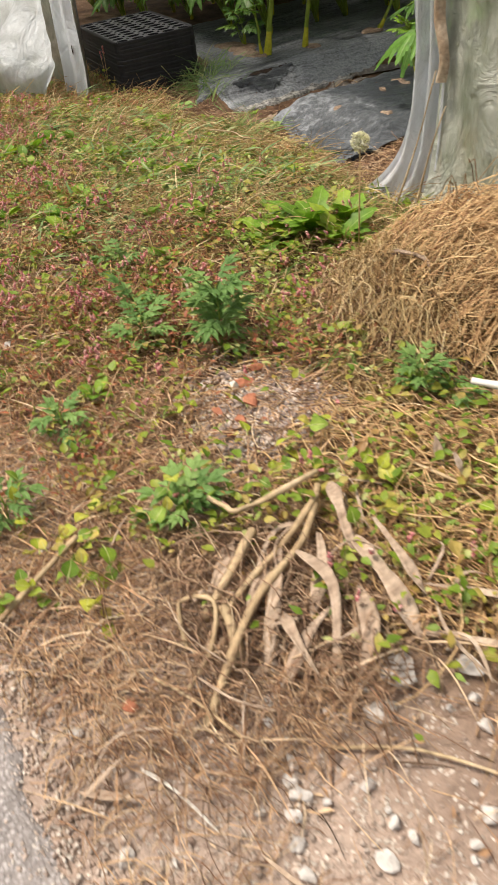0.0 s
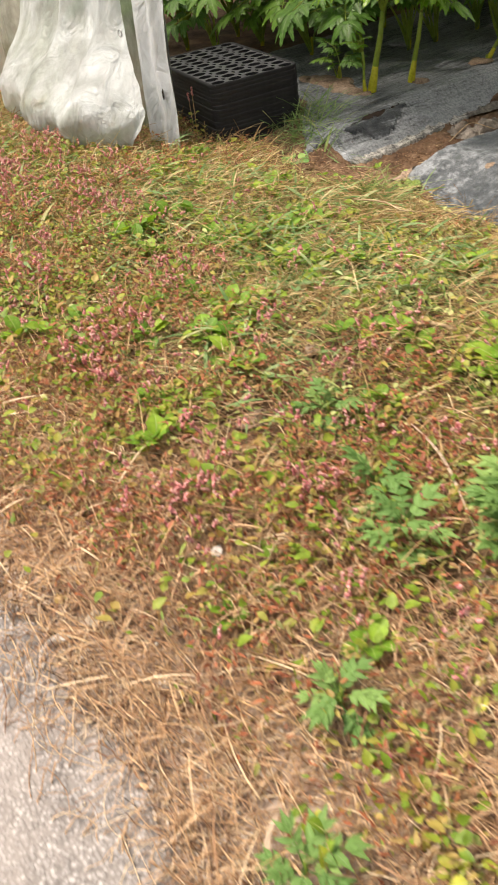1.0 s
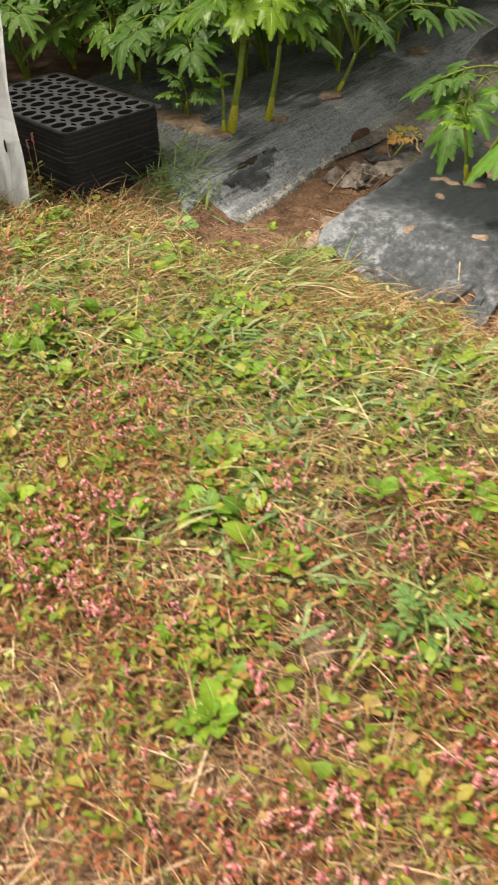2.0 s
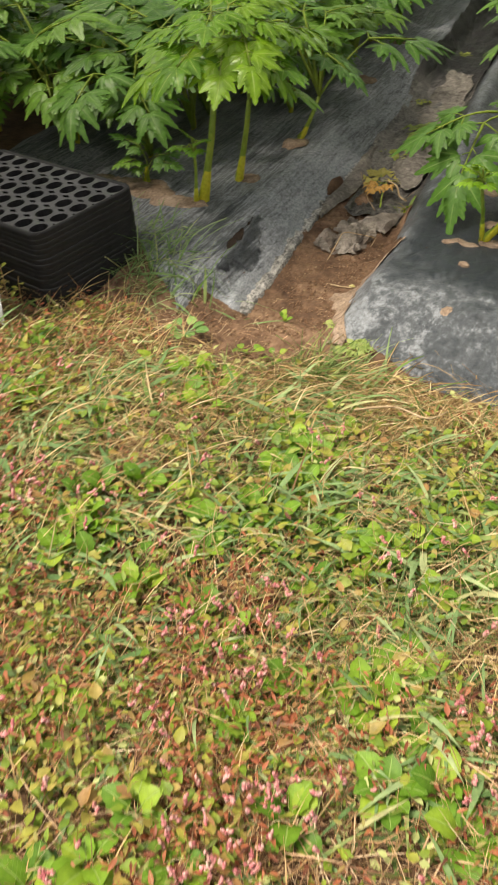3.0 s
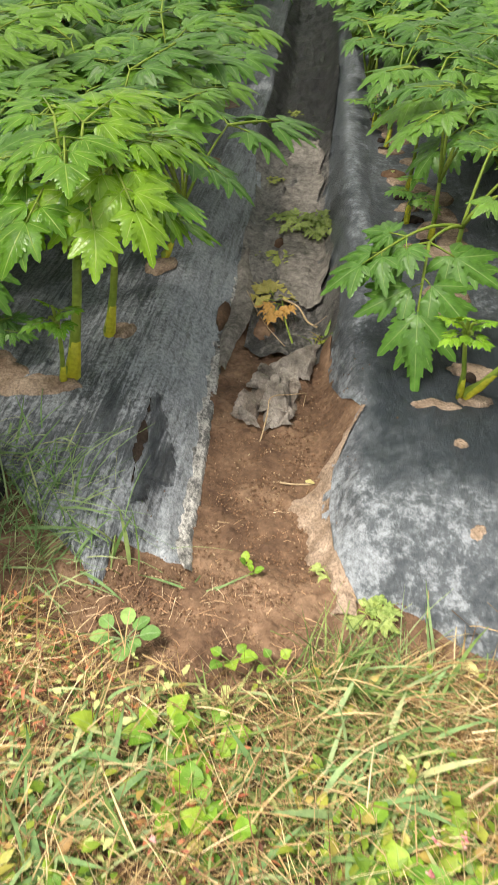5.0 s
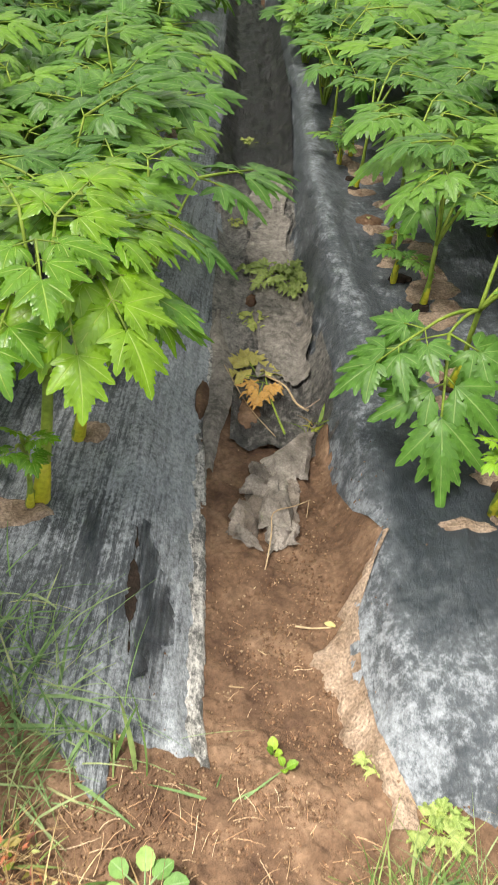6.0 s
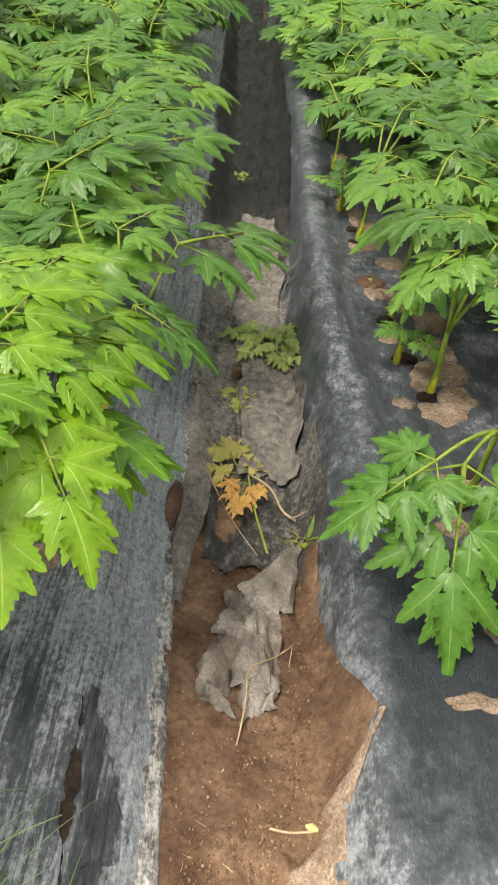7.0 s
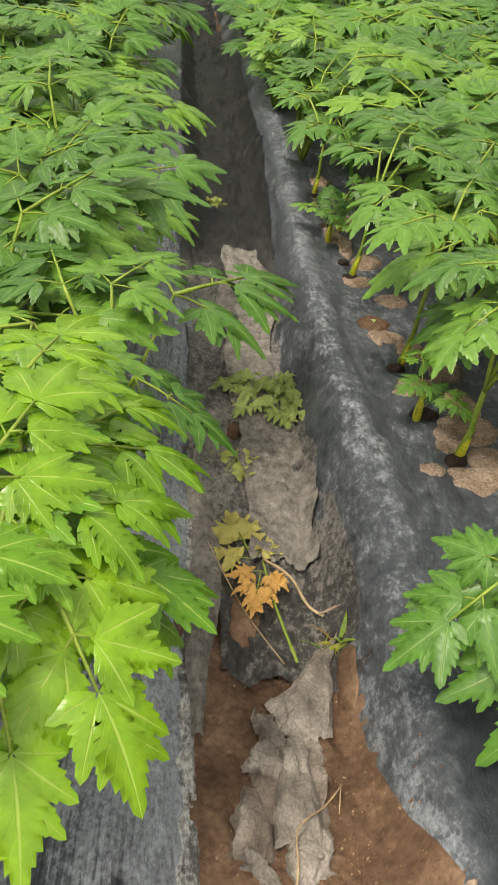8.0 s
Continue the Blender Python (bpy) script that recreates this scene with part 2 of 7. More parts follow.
M_TAN = foliage("bleached_straw", [(0.0, (0.17, 0.08, 0.05)), (0.35, (0.46, 0.27, 0.165)), (0.75, (0.68, 0.46, 0.3)), (1.0, (0.82, 0.66, 0.5))], None, 0.6, 0.15)
M_STRAW_R = foliage("russet_straw", [(0.0, (0.26, 0.13, 0.065)), (0.5, (0.56, 0.35, 0.18)), (1.0, (0.76, 0.55, 0.32))], None, 0.6, 0.12)
M_GRASS = foliage("green_grass", [(0.0, (0.07, 0.14, 0.03)), (0.5, (0.17, 0.26, 0.08)), (1.0, (0.34, 0.40, 0.16))], None, 0.6, 0.3, spec=0.25)
M_CRAB = foliage("grey_green_crabgrass", [(0.0, (0.12, 0.22, 0.08)), (0.6, (0.22, 0.34, 0.15)), (0.9, (0.36, 0.44, 0.24)), (1.0, (0.5, 0.46, 0.24))], None, 0.6, 0.3, spec=0.25)
M_WEED = foliage("yellow_green_weed", [(0.0, (0.11, 0.2, 0.02)), (0.4, (0.21, 0.31, 0.035)), (0.7, (0.33, 0.34, 0.06)), (0.85, (0.40, 0.33, 0.09)), (1.0, (0.32, 0.17, 0.07))], None, 0.5, 0.3)
M_SMART = foliage("smartweed_leaf", [(0.0, (0.10, 0.034, 0.02)), (0.3, (0.33, 0.10, 0.052)), (0.55, (0.45, 0.165, 0.085)), (0.7, (0.17, 0.15, 0.04)), (0.85, (0.15, 0.22, 0.03)), (1.0, (0.44, 0.28, 0.12))], None, 0.55, 0.25)
M_PINK = foliage("pink_flower", [(0.0, (0.5, 0.13, 0.16)), (0.6, (0.72, 0.32, 0.34)), (1.0, (0.8, 0.54, 0.52))], None, 0.6, 0.2)
M_BROAD = foliage("broad_weed_leaf", [(0.0, (0.085, 0.2, 0.02)), (0.6, (0.17, 0.32, 0.026)), (1.0, (0.31, 0.42, 0.05))], (0.32, 0.44, 0.13), 0.5, 0.3, True, 0.35)
M_MUG = foliage("blue_green_weed_leaf", [(0.0, (0.10, 0.21, 0.055)), (0.6, (0.165, 0.30, 0.085)), (1.0, (0.25, 0.39, 0.12))], (0.28, 0.4, 0.2), 0.6, 0.25, True, 0.3)
M_VINE = foliage("yellowing_vine_leaf", [(0.0, (0.1, 0.2, 0.02)), (0.35, (0.2, 0.32, 0.03)), (0.7, (0.4, 0.45, 0.05)), (0.9, (0.58, 0.53, 0.12)), (1.0, (0.45, 0.32, 0.12))], (0.55, 0.58, 0.25), 0.5, 0.3, True)
M_WILT = foliage("wilted_leaf", [(0.0, (0.26, 0.34, 0.08)), (0.5, (0.42, 0.45, 0.13)), (1.0, (0.6, 0.46, 0.15))], (0.6, 0.52, 0.25), 0.6, 0.25, True)
M_LIMP = foliage("limp_green_leaf", [(0.0, (0.20, 0.30, 0.07)), (1.0, (0.36, 0.43, 0.14))], (0.45, 0.5, 0.22), 0.6, 0.25, True)
M_ORANGE = foliage("withered_orange_leaf", [(0.0, (0.55, 0.27, 0.06)), (1.0, (0.68, 0.42, 0.14))], (0.62, 0.42, 0.2), 0.6, 0.2, True)
M_STALK = surf("dry_maize_stalk", [(0.3, (0.3, 0.2, 0.11)), (0.55, (0.5, 0.38, 0.23)), (0.75, (0.62, 0.5, 0.34))], 10, 70, 0.3, 0.75, 0.4, 0.006, (1, 1, 1))
M_ROOT = foliage("brown_root_litter", [(0.0, (0.09, 0.05, 0.032)), (0.5, (0.27, 0.16, 0.105)), (1.0, (0.54, 0.38, 0.27))], None, 0.75, 0.05)
M_HUSK = surf("grey_dry_husk", [(0.3, (0.3, 0.21, 0.15)), (0.55, (0.47, 0.36, 0.27)), (0.75, (0.66, 0.54, 0.43))], 18, 90, 0.4, 0.8, 0.5, 0.006, (3, 0.6, 1))
# Decayed grass, coloured extra dark to paint the shade between the weeds.
M_THATCH = foliage("shaded_rotting_thatch", [(0.0, (0.035, 0.02, 0.012)), (0.5, (0.1, 0.058, 0.034)), (0.85, (0.22, 0.13, 0.075)), (1.0, (0.42, 0.28, 0.16))], None, 0.8, 0.05)
M_CRUMB = foliage("soil_crumbs", [(0.0, (0.1, 0.052, 0.03)), (0.6, (0.17, 0.092, 0.052)), (0.9, (0.3, 0.19, 0.12)), (1.0, (0.42, 0.31, 0.21))], None, 0.9, 0.0)
M_STONE = surf("pale_stone", [(0.3, (0.46, 0.43, 0.40)), (0.7, (0.74, 0.72, 0.69))], 20, 120, 0.25, 0.85, 0.4, 0.004)
M_PEBBLE = foliage("pebbles", [(0.0, (0.32, 0.24, 0.21)), (0.6, (0.48, 0.395, 0.36)), (1.0, (0.68, 0.62, 0.59))], None, 0.85, 0.0)
M_BRICK = surf("brick_rubble", [(0.3, (0.3, 0.1, 0.055)), (0.7, (0.48, 0.22, 0.13))], 20, 120, 0.3, 0.9, 0.5)
M_ASH = surf("ash_rubble", [(0.3, (0.2, 0.15, 0.13)), (0.7, (0.4, 0.33, 0.3))], 14, 120, 0.4, 0.95, 0.6)
M_WHITE = surf("white_shell", [(0.3, (0.68, 0.66, 0.6)), (0.7, (0.8, 0.78, 0.72))], 20, 90, 0.1, 0.6, 0.1)
M_FLUFF = foliage("seed_fluff", [(0.0, (0.72, 0.7, 0.64)), (1.0, (0.85, 0.84, 0.8))], None, 0.9, 0.4)


# ---- mesh helpers ----
RNG = np.random.default_rng(7)


def lattice(ix, iy, seed):
    h = (ix.astype(np.int64) * 374761393 + iy.astype(np.int64) * 668265263 + seed * 974711) & 0x7FFFFFFF
    h = ((h ^ (h >> 13)) * 1274126177) & 0x7FFFFFFF
    return ((h ^ (h >> 16)) & 0xFFFF) / 65535.0


def vnoise(x, y, seed=0, octaves=4):
    """Smooth noise about -0.5 to 0.5 on arrays."""
    x, y = np.asarray(x, float), np.asarray(y, float)
    total, amp, norm = 0.0, 1.0, 0.0
    for o in range(octaves):
        ix, iy = np.floor(x), np.floor(y)
        fx, fy = x - ix, y - iy
        fx, fy = fx * fx * (3 - 2 * fx), fy * fy * (3 - 2 * fy)
        a, b = lattice(ix, iy, seed + o), lattice(ix + 1, iy, seed + o)
        c, d = lattice(ix, iy + 1, seed + o), lattice(ix + 1, iy + 1, seed + o)
        total = total + amp * ((a * (1 - fx) + b * fx) * (1 - fy) + (c * (1 - fx) + d * fx) * fy)
        norm += amp
        amp, x, y = amp * 0.5, x * 2.03 + 11.3, y * 2.03 + 5.7
    return total / norm - 0.5


def smooth(a, b, v):
    t = np.clip((np.asarray(v, float) - a) / (b - a), 0, 1)
    return t * t * (3 - 2 * t)


def mesh_of(name, verts, faces, smooth_shade=True, rib=None):
    me = bpy.data.meshes.new(name)
    me.from_pydata([tuple(v) for v in verts], [], [tuple(int(i) for i in f) for f in faces])
    if smooth_shade:
        me.shade_smooth()
    if rib is not None:
        me.attributes.new("blade_place", "FLOAT_VECTOR", "POINT").data.foreach_set("vector", np.asarray([(*q, 0.0) for q in rib], np.float32).ravel())
    return me


def tri_mesh(name, verts, tris, smooth_shade=True):
    verts, tris = np.asarray(verts, np.float32), np.asarray(tris, np.int32)
    me = bpy.data.meshes.new(name)
    me.vertices.add(len(verts))
    me.vertices.foreach_set("co", verts.ravel())
    me.loops.add(tris.size)
    me.loops.foreach_set("vertex_index", tris.ravel())
    me.polygons.add(len(tris))
    me.polygons.foreach_set("loop_start", np.arange(0, tris.size, 3, dtype=np.int32))
    me.update(calc_edges=True)
    if smooth_shade:
        me.shade_smooth()
    return me


def part(name, me, material, parent=None, label="", m=None):
    ob = new(name, me)
    if not me.materials:
        me.materials.append(material)
    if parent is not None:
        ob.parent = parent
    if m is not None:
        ob.matrix_basis = m
    if label:
        tagged(ob, label)
    return ob


def grid(nu, nv, fn):
    """Vertices and quads of a sheet; fn takes arrays u, v in 0..1 and gives x, y, z."""
    u, v = np.meshgrid(np.linspace(0, 1, nu), np.linspace(0, 1, nv))
    x, y, z = fn(u.ravel(), v.ravel())
    i = (np.arange(nv - 1)[:, None] * nu + np.arange(nu - 1)[None, :]).ravel()
    return np.stack([x, y, z], 1), np.stack([i, i + 1, i + nu + 1, i + nu], 1)


def tube(points, radii, sides=6):
    """A closed tapering tube along points."""
    pts = [Vector(p) for p in points]
    verts, faces = [], []
    side = Vector((0.3, 0.9, 0.2)).normalized()
    for i, p in enumerate(pts):
        d = (pts[min(i + 1, len(pts) - 1)] - pts[max(i - 1, 0)]).normalized()
        a = d.cross(side)
        a = a.normalized() if a.length > 1e-4 else d.orthogonal().normalized()
        b = d.cross(a)
        r = radii[i] if hasattr(radii, "__len__") else radii
        for k in range(sides):
            w = 2 * math.pi * k / sides
            verts.append(p + r * (math.cos(w) * a + math.sin(w) * b))
        if i:
            o = (i - 1) * sides
            for k in range(sides):
                faces.append((o + k, o + (k + 1) % sides, o + sides + (k + 1) % sides, o + sides + k))
    n = len(verts)
    verts += [pts[0], pts[-1]]
    for k in range(sides):
        faces.append((n, (k + 1) % sides, k))
        faces.append((n + 1, n - sides + k, n - sides + (k + 1) % sides))
    return verts, faces


def joined(chunks):
    """Joins (verts, faces) or (verts, faces, rib) chunks."""
    vs, fs, rs = [], [], []
    for c in chunks:
        o = len(vs)
        vs += [tuple(v) for v in c[0]]
        fs += [tuple(i + o for i in f) for f in c[1]]
        rs += list(c[2]) if len(c) > 2 else [(0.5, 0.035)] * len(c[0])
    return vs, fs, rs


def rotations(yaw, pitch, roll):
    cy, sy, cp, sp, cr, sr = np.cos(yaw), np.sin(yaw), np.cos(pitch), np.sin(pitch), np.cos(roll), np.sin(roll)
    z = np.zeros_like(cy)
    o = np.ones_like(cy)
    rz = np.stack([cy, -sy, z, sy, cy, z, z, z, o], 1).reshape(-1, 3, 3)
    ry = np.stack([cp, z, sp, z, o, z, -sp, z, cp], 1).reshape(-1, 3, 3)
    rx = np.stack([o, z, z, z, cr, -sr, z, sr, cr], 1).reshape(-1, 3, 3)
    return rz @ ry @ rx


def scattered(templates, pos, yaw, pitch, roll, scale):
    """Many copies of small templates as one triangle soup. scale: N or N x 3."""
    vs, fs, base = [], [], 0
    pick = RNG.integers(0, len(templates), len(pos))
    rot = rotations(yaw, pitch, roll)
    scale = np.asarray(scale, float)
    scale = scale[:, None] * np.ones((1, 3)) if scale.ndim == 1 else scale
    for k, (tv, tf) in enumerate(templates):
        sel = np.where(pick == k)[0]
        if not len(sel):
            continue
        tv, tf = np.asarray(tv, float), np.asarray(tf, int)
        v = np.einsum("nij,nkj->nki", rot[sel], tv[None] * scale[sel][:, None, :]) + pos[sel][:, None, :]
        vs.append(v.reshape(-1, 3))
        fs.append((tf[None] + (np.arange(len(sel)) * len(tv))[:, None, None]).reshape(-1, 3) + base)
        base += v.shape[0] * v.shape[1]
    return np.concatenate(vs), np.concatenate(fs)


def blade(width=0.05, bend=0.6, n=4, curl=0.0):
    """A grass blade of length 1 along +x, bending down."""
    v, f = [], []
    for i in range(n + 1):
        s = i / n
        w = width * (1 - s ** 2.2) * (0.7 + 0.6 * min(1, s * 3)) + 0.004
        y = curl * s * s
        z = -bend * s * s * 0.5
        v += [(s, y - w / 2, z), (s, y + w / 2, z + width * 0.25)]
        if i:
            o = 2 * i
            f += [(o - 2, o, o - 1), (o - 1, o, o + 1)]
    return v, f


def small_leaf(width=0.42, fold=0.12, droop=0.25, n=4):
    """An ovate leaf of length 1 along +x, folded along its rib."""
    v, f = [(0, 0, 0)], []
    for i in range(1, n + 1):
        s = i / n
        w = width * math.sin(math.pi * min(1, s ** 0.75 * 0.98)) / 2 + (0.002 if i == n else 0)
        z = -droop * s * s
        v += [(s, -w, z + fold * w * 2), (s, 0, z), (s, w, z + fold * w * 2)]
        o = 3 * (i - 1) + 1
        if i == 1:
            f += [(0, o, o + 1), (0, o + 1, o + 2)]
        else:
            f += [(o - 3, o, o + 1), (o - 3, o + 1, o - 2), (o - 2, o + 1, o + 2), (o - 2, o + 2, o - 1)]
    return v, f


def octa(sx=1.0, sy=0.6, sz=0.6):
    v = [(sx, 0, 0), (-sx, 0, 0), (0, sy, 0), (0, -sy, 0), (0, 0, sz), (0, 0, -sz)]
    f = [(0, 2, 4), (2, 1, 4), (1, 3, 4), (3, 0, 4), (2, 0, 5), (1, 2, 5), (3, 1, 5), (0, 3, 5)]
    return v, f


def rock(seed, flat=0.7, fine=2):
    bm = bmesh.new()
    bmesh.ops.create_icosphere(bm, subdivisions=fine, radius=1)
    r = random.Random(seed)
    cuts = [(Vector((r.uniform(-1, 1), r.uniform(-1, 1), r.uniform(-1, 1))).normalized(), r.uniform(0.4, 0.68)) for _ in range(11)]
    sx, sy = r.uniform(0.8, 1.3), r.uniform(0.65, 1.0)
    for v in bm.verts:
        for c, far in cuts:
            d = v.co.dot(c) - far
            if d > 0:
                v.co -= c * d
        v.co *= 1 + 0.08 * noise.noise(v.co * 2 + Vector((seed, 0, 0)))
        v.co.z *= flat
        v.co.x *= sx
        v.co.y *= sy
    vs, fs = [v.co.copy() for v in bm.verts], [[v.index for v in f.verts] for f in bm.faces]
    bm.free()
    return vs, fs


# ---- the lie of the land ----
def furrow_x(y):
    return np.interp(y, [-0.2, 0.5, 1.0, 1.5, 2.2, 3.0, 4.0, 6.0, 10.0], [0.0, 0.0, -0.05, -0.065, -0.10, -0.125, -0.16, -0.26, -0.45])


def left_edge(y):
    return np.interp(y, [-0.1, 0.0, 0.1, 0.27, 0.41, 0.66, 0.84, 1.02, 1.2, 1.33, 1.9, 2.3, 3.0, 4.0, 6.0, 12.0], [-0.11, -0.117, -0.134, -0.146, -0.155, -0.172, -0.186, -0.18, -0.175, -0.2, -0.2, -0.245, -0.25, -0.31, -0.37, -0.72])


def land(x, y):
    """Height of the bare ground."""
    x, y = np.asarray(x, float), np.asarray(y, float)
    inside = smooth(-0.10, 0.12, y)
    off = np.abs(x - furrow_x(y) - 0.01)
    other = np.minimum(np.abs(x - 0.84), np.minimum(np.abs(x + 1.0), np.minimum(np.abs(x - 1.78), np.abs(x + 2.0))))
    side = x - furrow_x(y) - 0.01
    bank = smooth(0.08, 0.19, off)
    bank = np.where(side < 0, bank + (smooth(-0.01, 0.15, left_edge(y) - x) - bank) * smooth(2.6, 2.0, y), bank)
    bed = -0.05 + 0.105 * bank - 0.04 * smooth(0.19, 0.08, other)
    bed = bed - smooth(0.45, 0.75, y) * smooth(2.4, 1.9, y) * (0.024 * np.exp(-(side / 0.12) ** 4) + 0.03 * np.exp(-((side - 0.12) / 0.05) ** 2))
    lawn = 0.0 + 0.055 * smooth(-0.25, -0.85, y) + 0.02 * smooth(0.3, 1.2, x) - 0.045 * smooth(-1.35, -1.9, y) - 0.03 * smooth(0.95, 1.35, x) - 0.05 * smooth(-0.06, -0.22, y + 1.73 + 0.14 * x)
    lawn = lawn + 0.03 * vnoise(x * 2.2, y * 2.2, 3)
    mound = 0.035 * np.exp(-(((x - 1.70) / 0.17) ** 2 + ((y + 1.36) / 0.15) ** 2))
    rise = 0.09 * np.exp(-(((x - 1.74) / 0.24) ** 2 + ((y + 0.77) / 0.23) ** 2))
    rough = 0.012 * vnoise(x * 9, y * 9, 5) + 0.006 * vnoise(x * 40, y * 40, 9, 2)
    return lawn * (1 - inside) + bed * inside + mound + rise + rough


def on_land(x, y, dz=0.0):
    return np.stack([x, y, land(x, y) + dz], 1)


def spread(lo, hi, near_lo, near_hi, step):
    near = np.arange(near_lo, near_hi + step / 2, step)
    out = [0.1, 0.25, 0.5, 1, 2, 4, 8, 16, 32, 64]
    return np.concatenate([[near_lo - d for d in out[::-1] if near_lo - d > lo], near, [near_hi + d for d in out if near_hi + d < hi]])


gx, gy = spread(-70, 70, -1.3, 2.7, 0.02), spread(-70, 70, -2.3, 3.2, 0.02)
GX, GY = np.meshgrid(gx, gy)
gi = (np.arange(len(gy) - 1)[:, None] * len(gx) + np.arange(len(gx) - 1)[None, :]).ravel()
quads = np.stack([gi, gi + 1, gi + len(gx) + 1, gi + len(gx)], 1)
tris = np.concatenate([quads[:, [0, 1, 2]], quads[:, [0, 2, 3]]])
ground = part("ground", tri_mesh("ground", np.stack([GX.ravel(), GY.ravel(), land(GX.ravel(), GY.ravel())], 1), tris), M_SOIL)
tagged(ground, "red-brown bare soil, paler and gritty beside the road", "ground", kind="structure")


def road_edge(x):
    x = np.asarray(x, float)
    return np.interp(x, [-3.0, 0.8, 1.3, 1.5, 1.75, 2.05, 2.3, 4.0], [-1.66, -1.845, -1.885, -1.93, -1.97, -2.03, -2.07, -2.2]) + 0.05 * vnoise(x * 5, x * 0, 12) + 0.03 * vnoise(x * 25, x * 0, 14)


def road_fn(u, v):
    x = -12 + 26 * np.clip(u, 0, 1)
    x = np.where(u < 0.15, -12 + u / 0.15 * 11.5, np.where(u > 0.85, 3.3 + (u - 0.85) / 0.15 * 12, -0.5 + (u - 0.15) / 0.7 * 3.8))
    t = v ** 3
    y = road_edge(x) * (1 - t) - 5.4 * t
    z = land(x, y) * 0.0 + 0.022 - 0.03 * smooth(0.95, 1.35, x) + 0.012 * smooth(0, 0.2, v) - 0.03 * (v < 1e-6) + 0.003 * vnoise(x * 12, y * 12, 8)
    return x, y, z


road = part("road", mesh_of("road", *grid(240, 26, road_fn)), M_ROAD)
tagged(road, "worn pale grey asphalt lane with a crumbling edge", "road", kind="structure")

# ---- greenhouse shell ----
FRONT = -0.36


def roof_fn(u, v):
    w = math.pi * u
    x = 0.3 - 3.3 * np.cos(w)
    z = -0.05 + 2.6 * np.sin(w) ** 0.8
    return x, FRONT + 14.5 * v, z + 0.01 * np.sin(v * 90)


roof = part("greenhouse_cover", mesh_of("greenhouse_cover", *grid(40, 30, roof_fn)), M_ROOF)
tagged(roof, "arched translucent plastic greenhouse cover over the beds", "greenhouse cover", kind="structure")


def wall_fn(side):
    def fn(u, v):
        x = (-0.78 - 2.2 * u) if side < 0 else (1.32 + 2.2 * u)
        top = -0.05 + 2.6 * np.sqrt(np.clip(1 - ((x - 0.3) / 3.32) ** 2, 0.0, 1)) ** 0.8
        z = 0.06 + (top - 0.06) * v
        y = FRONT + 0.03 + 0.025 * np.sin(x * 21 + 2 * np.sin(v * 3)) * (1 - 0.4 * v)
        return x, y, z
    return fn


for side, nm in ((-1, "wall_front_west"), (1, "wall_front_east")):
    tagged(part(nm, mesh_of(nm, *grid(60, 24, wall_fn(side))), M_SHEET2), "loose translucent plastic front wall of the greenhouse", "wall", kind="structure")


def back_fn(u, v):
    x = -3.0 + 6.6 * u
    top = -0.05 + 2.6 * np.sqrt(np.clip(1 - ((x - 0.3) / 3.32) ** 2, 0.0, 1)) ** 0.8
    return x, FRONT + 14.45 + 0 * u, top * v


tagged(part("wall_back", mesh_of("wall_back", *grid(20, 10, back_fn)), M_SHEET2), "translucent plastic back wall of the greenhouse", "wall", kind="structure")


def lintel_fn(u, v):
    x = -0.8 + 2.2 * u
    top = -0.05 + 2.6 * np.sqrt(np.clip(1 - ((x - 0.3) / 3.32) ** 2, 0.0, 1)) ** 0.8
    return x, FRONT + 0.03 + 0.01 * np.sin(x * 30), 2.05 + (top - 2.05) * v


tagged(part("wall_front_lintel", mesh_of("wall_front_lintel", *grid(30, 6, lintel_fn)), M_SHEET2), "plastic strip over the open greenhouse doorway", "wall", kind="structure")


# ---- beds: mulch film, liner, sand ----
def left_front(x):
    return np.interp(x, [-1.35, -0.9, -0.6, -0.4, -0.31, -0.285, -0.262, -0.255, -0.2, -0.1], [0.42, 0.34, 0.26, 0.02, -0.05, -0.09, -0.09, 0.0, -0.01, 0.0]) + 0.012 * vnoise(np.asarray(x) * 30, np.asarray(x) * 0, 21)


def left_film_fn(u, v):
    q = v ** 2.2
    x0 = -1.35 + (1.35 - 0.112) * u
    y = left_front(x0) * (1 - q) + 12 * q
    x = -1.35 - 0.04 * y + (left_edge(y) + 1.35 + 0.04 * y) * u
    d = x - left_edge(y)
    z = land(x, y) + 0.008 + 0.012 * vnoise(x * 26, y * 2.6, 31, 3) + 0.010 * vnoise(x * 7, y * 5, 33, 3)
    z = z + 0.010 * np.exp(-((d + 0.045) / 0.012) ** 2) * smooth(0.9, 0.5, y) - 0.005 * np.exp(-((x + 0.275 - 0.06 * (y - 0.3)) / 0.013) ** 2) * smooth(0.06, 0.15, y) * smooth(0.52, 0.4, y)
    z = z - 0.004 * np.exp(-((x + 0.205) / 0.012) ** 2) * smooth(0.05, 0.12, y) * smooth(0.5, 0.35, y)
    z = z - 0.028 * smooth(0.035, 0.0, y - left_front(x0))
    return x, y, z


film = new("mulch_film")
tagged(film, "wrinkled black plastic mulch film over a planting bed", "mulch film")
sheet_v, sheet_f = grid(190, 190, left_film_fn)
sheet_me = mesh_of("left_sheet", sheet_v, sheet_f)


# Values are added to the dust mask; some of them carry painted shade.
def dusted(me, values):
    a = me.attributes.new("dust", "FLOAT_COLOR", "POINT")
    a.data.foreach_set("color", np.repeat(np.asarray(values, np.float32), 4))
    return me


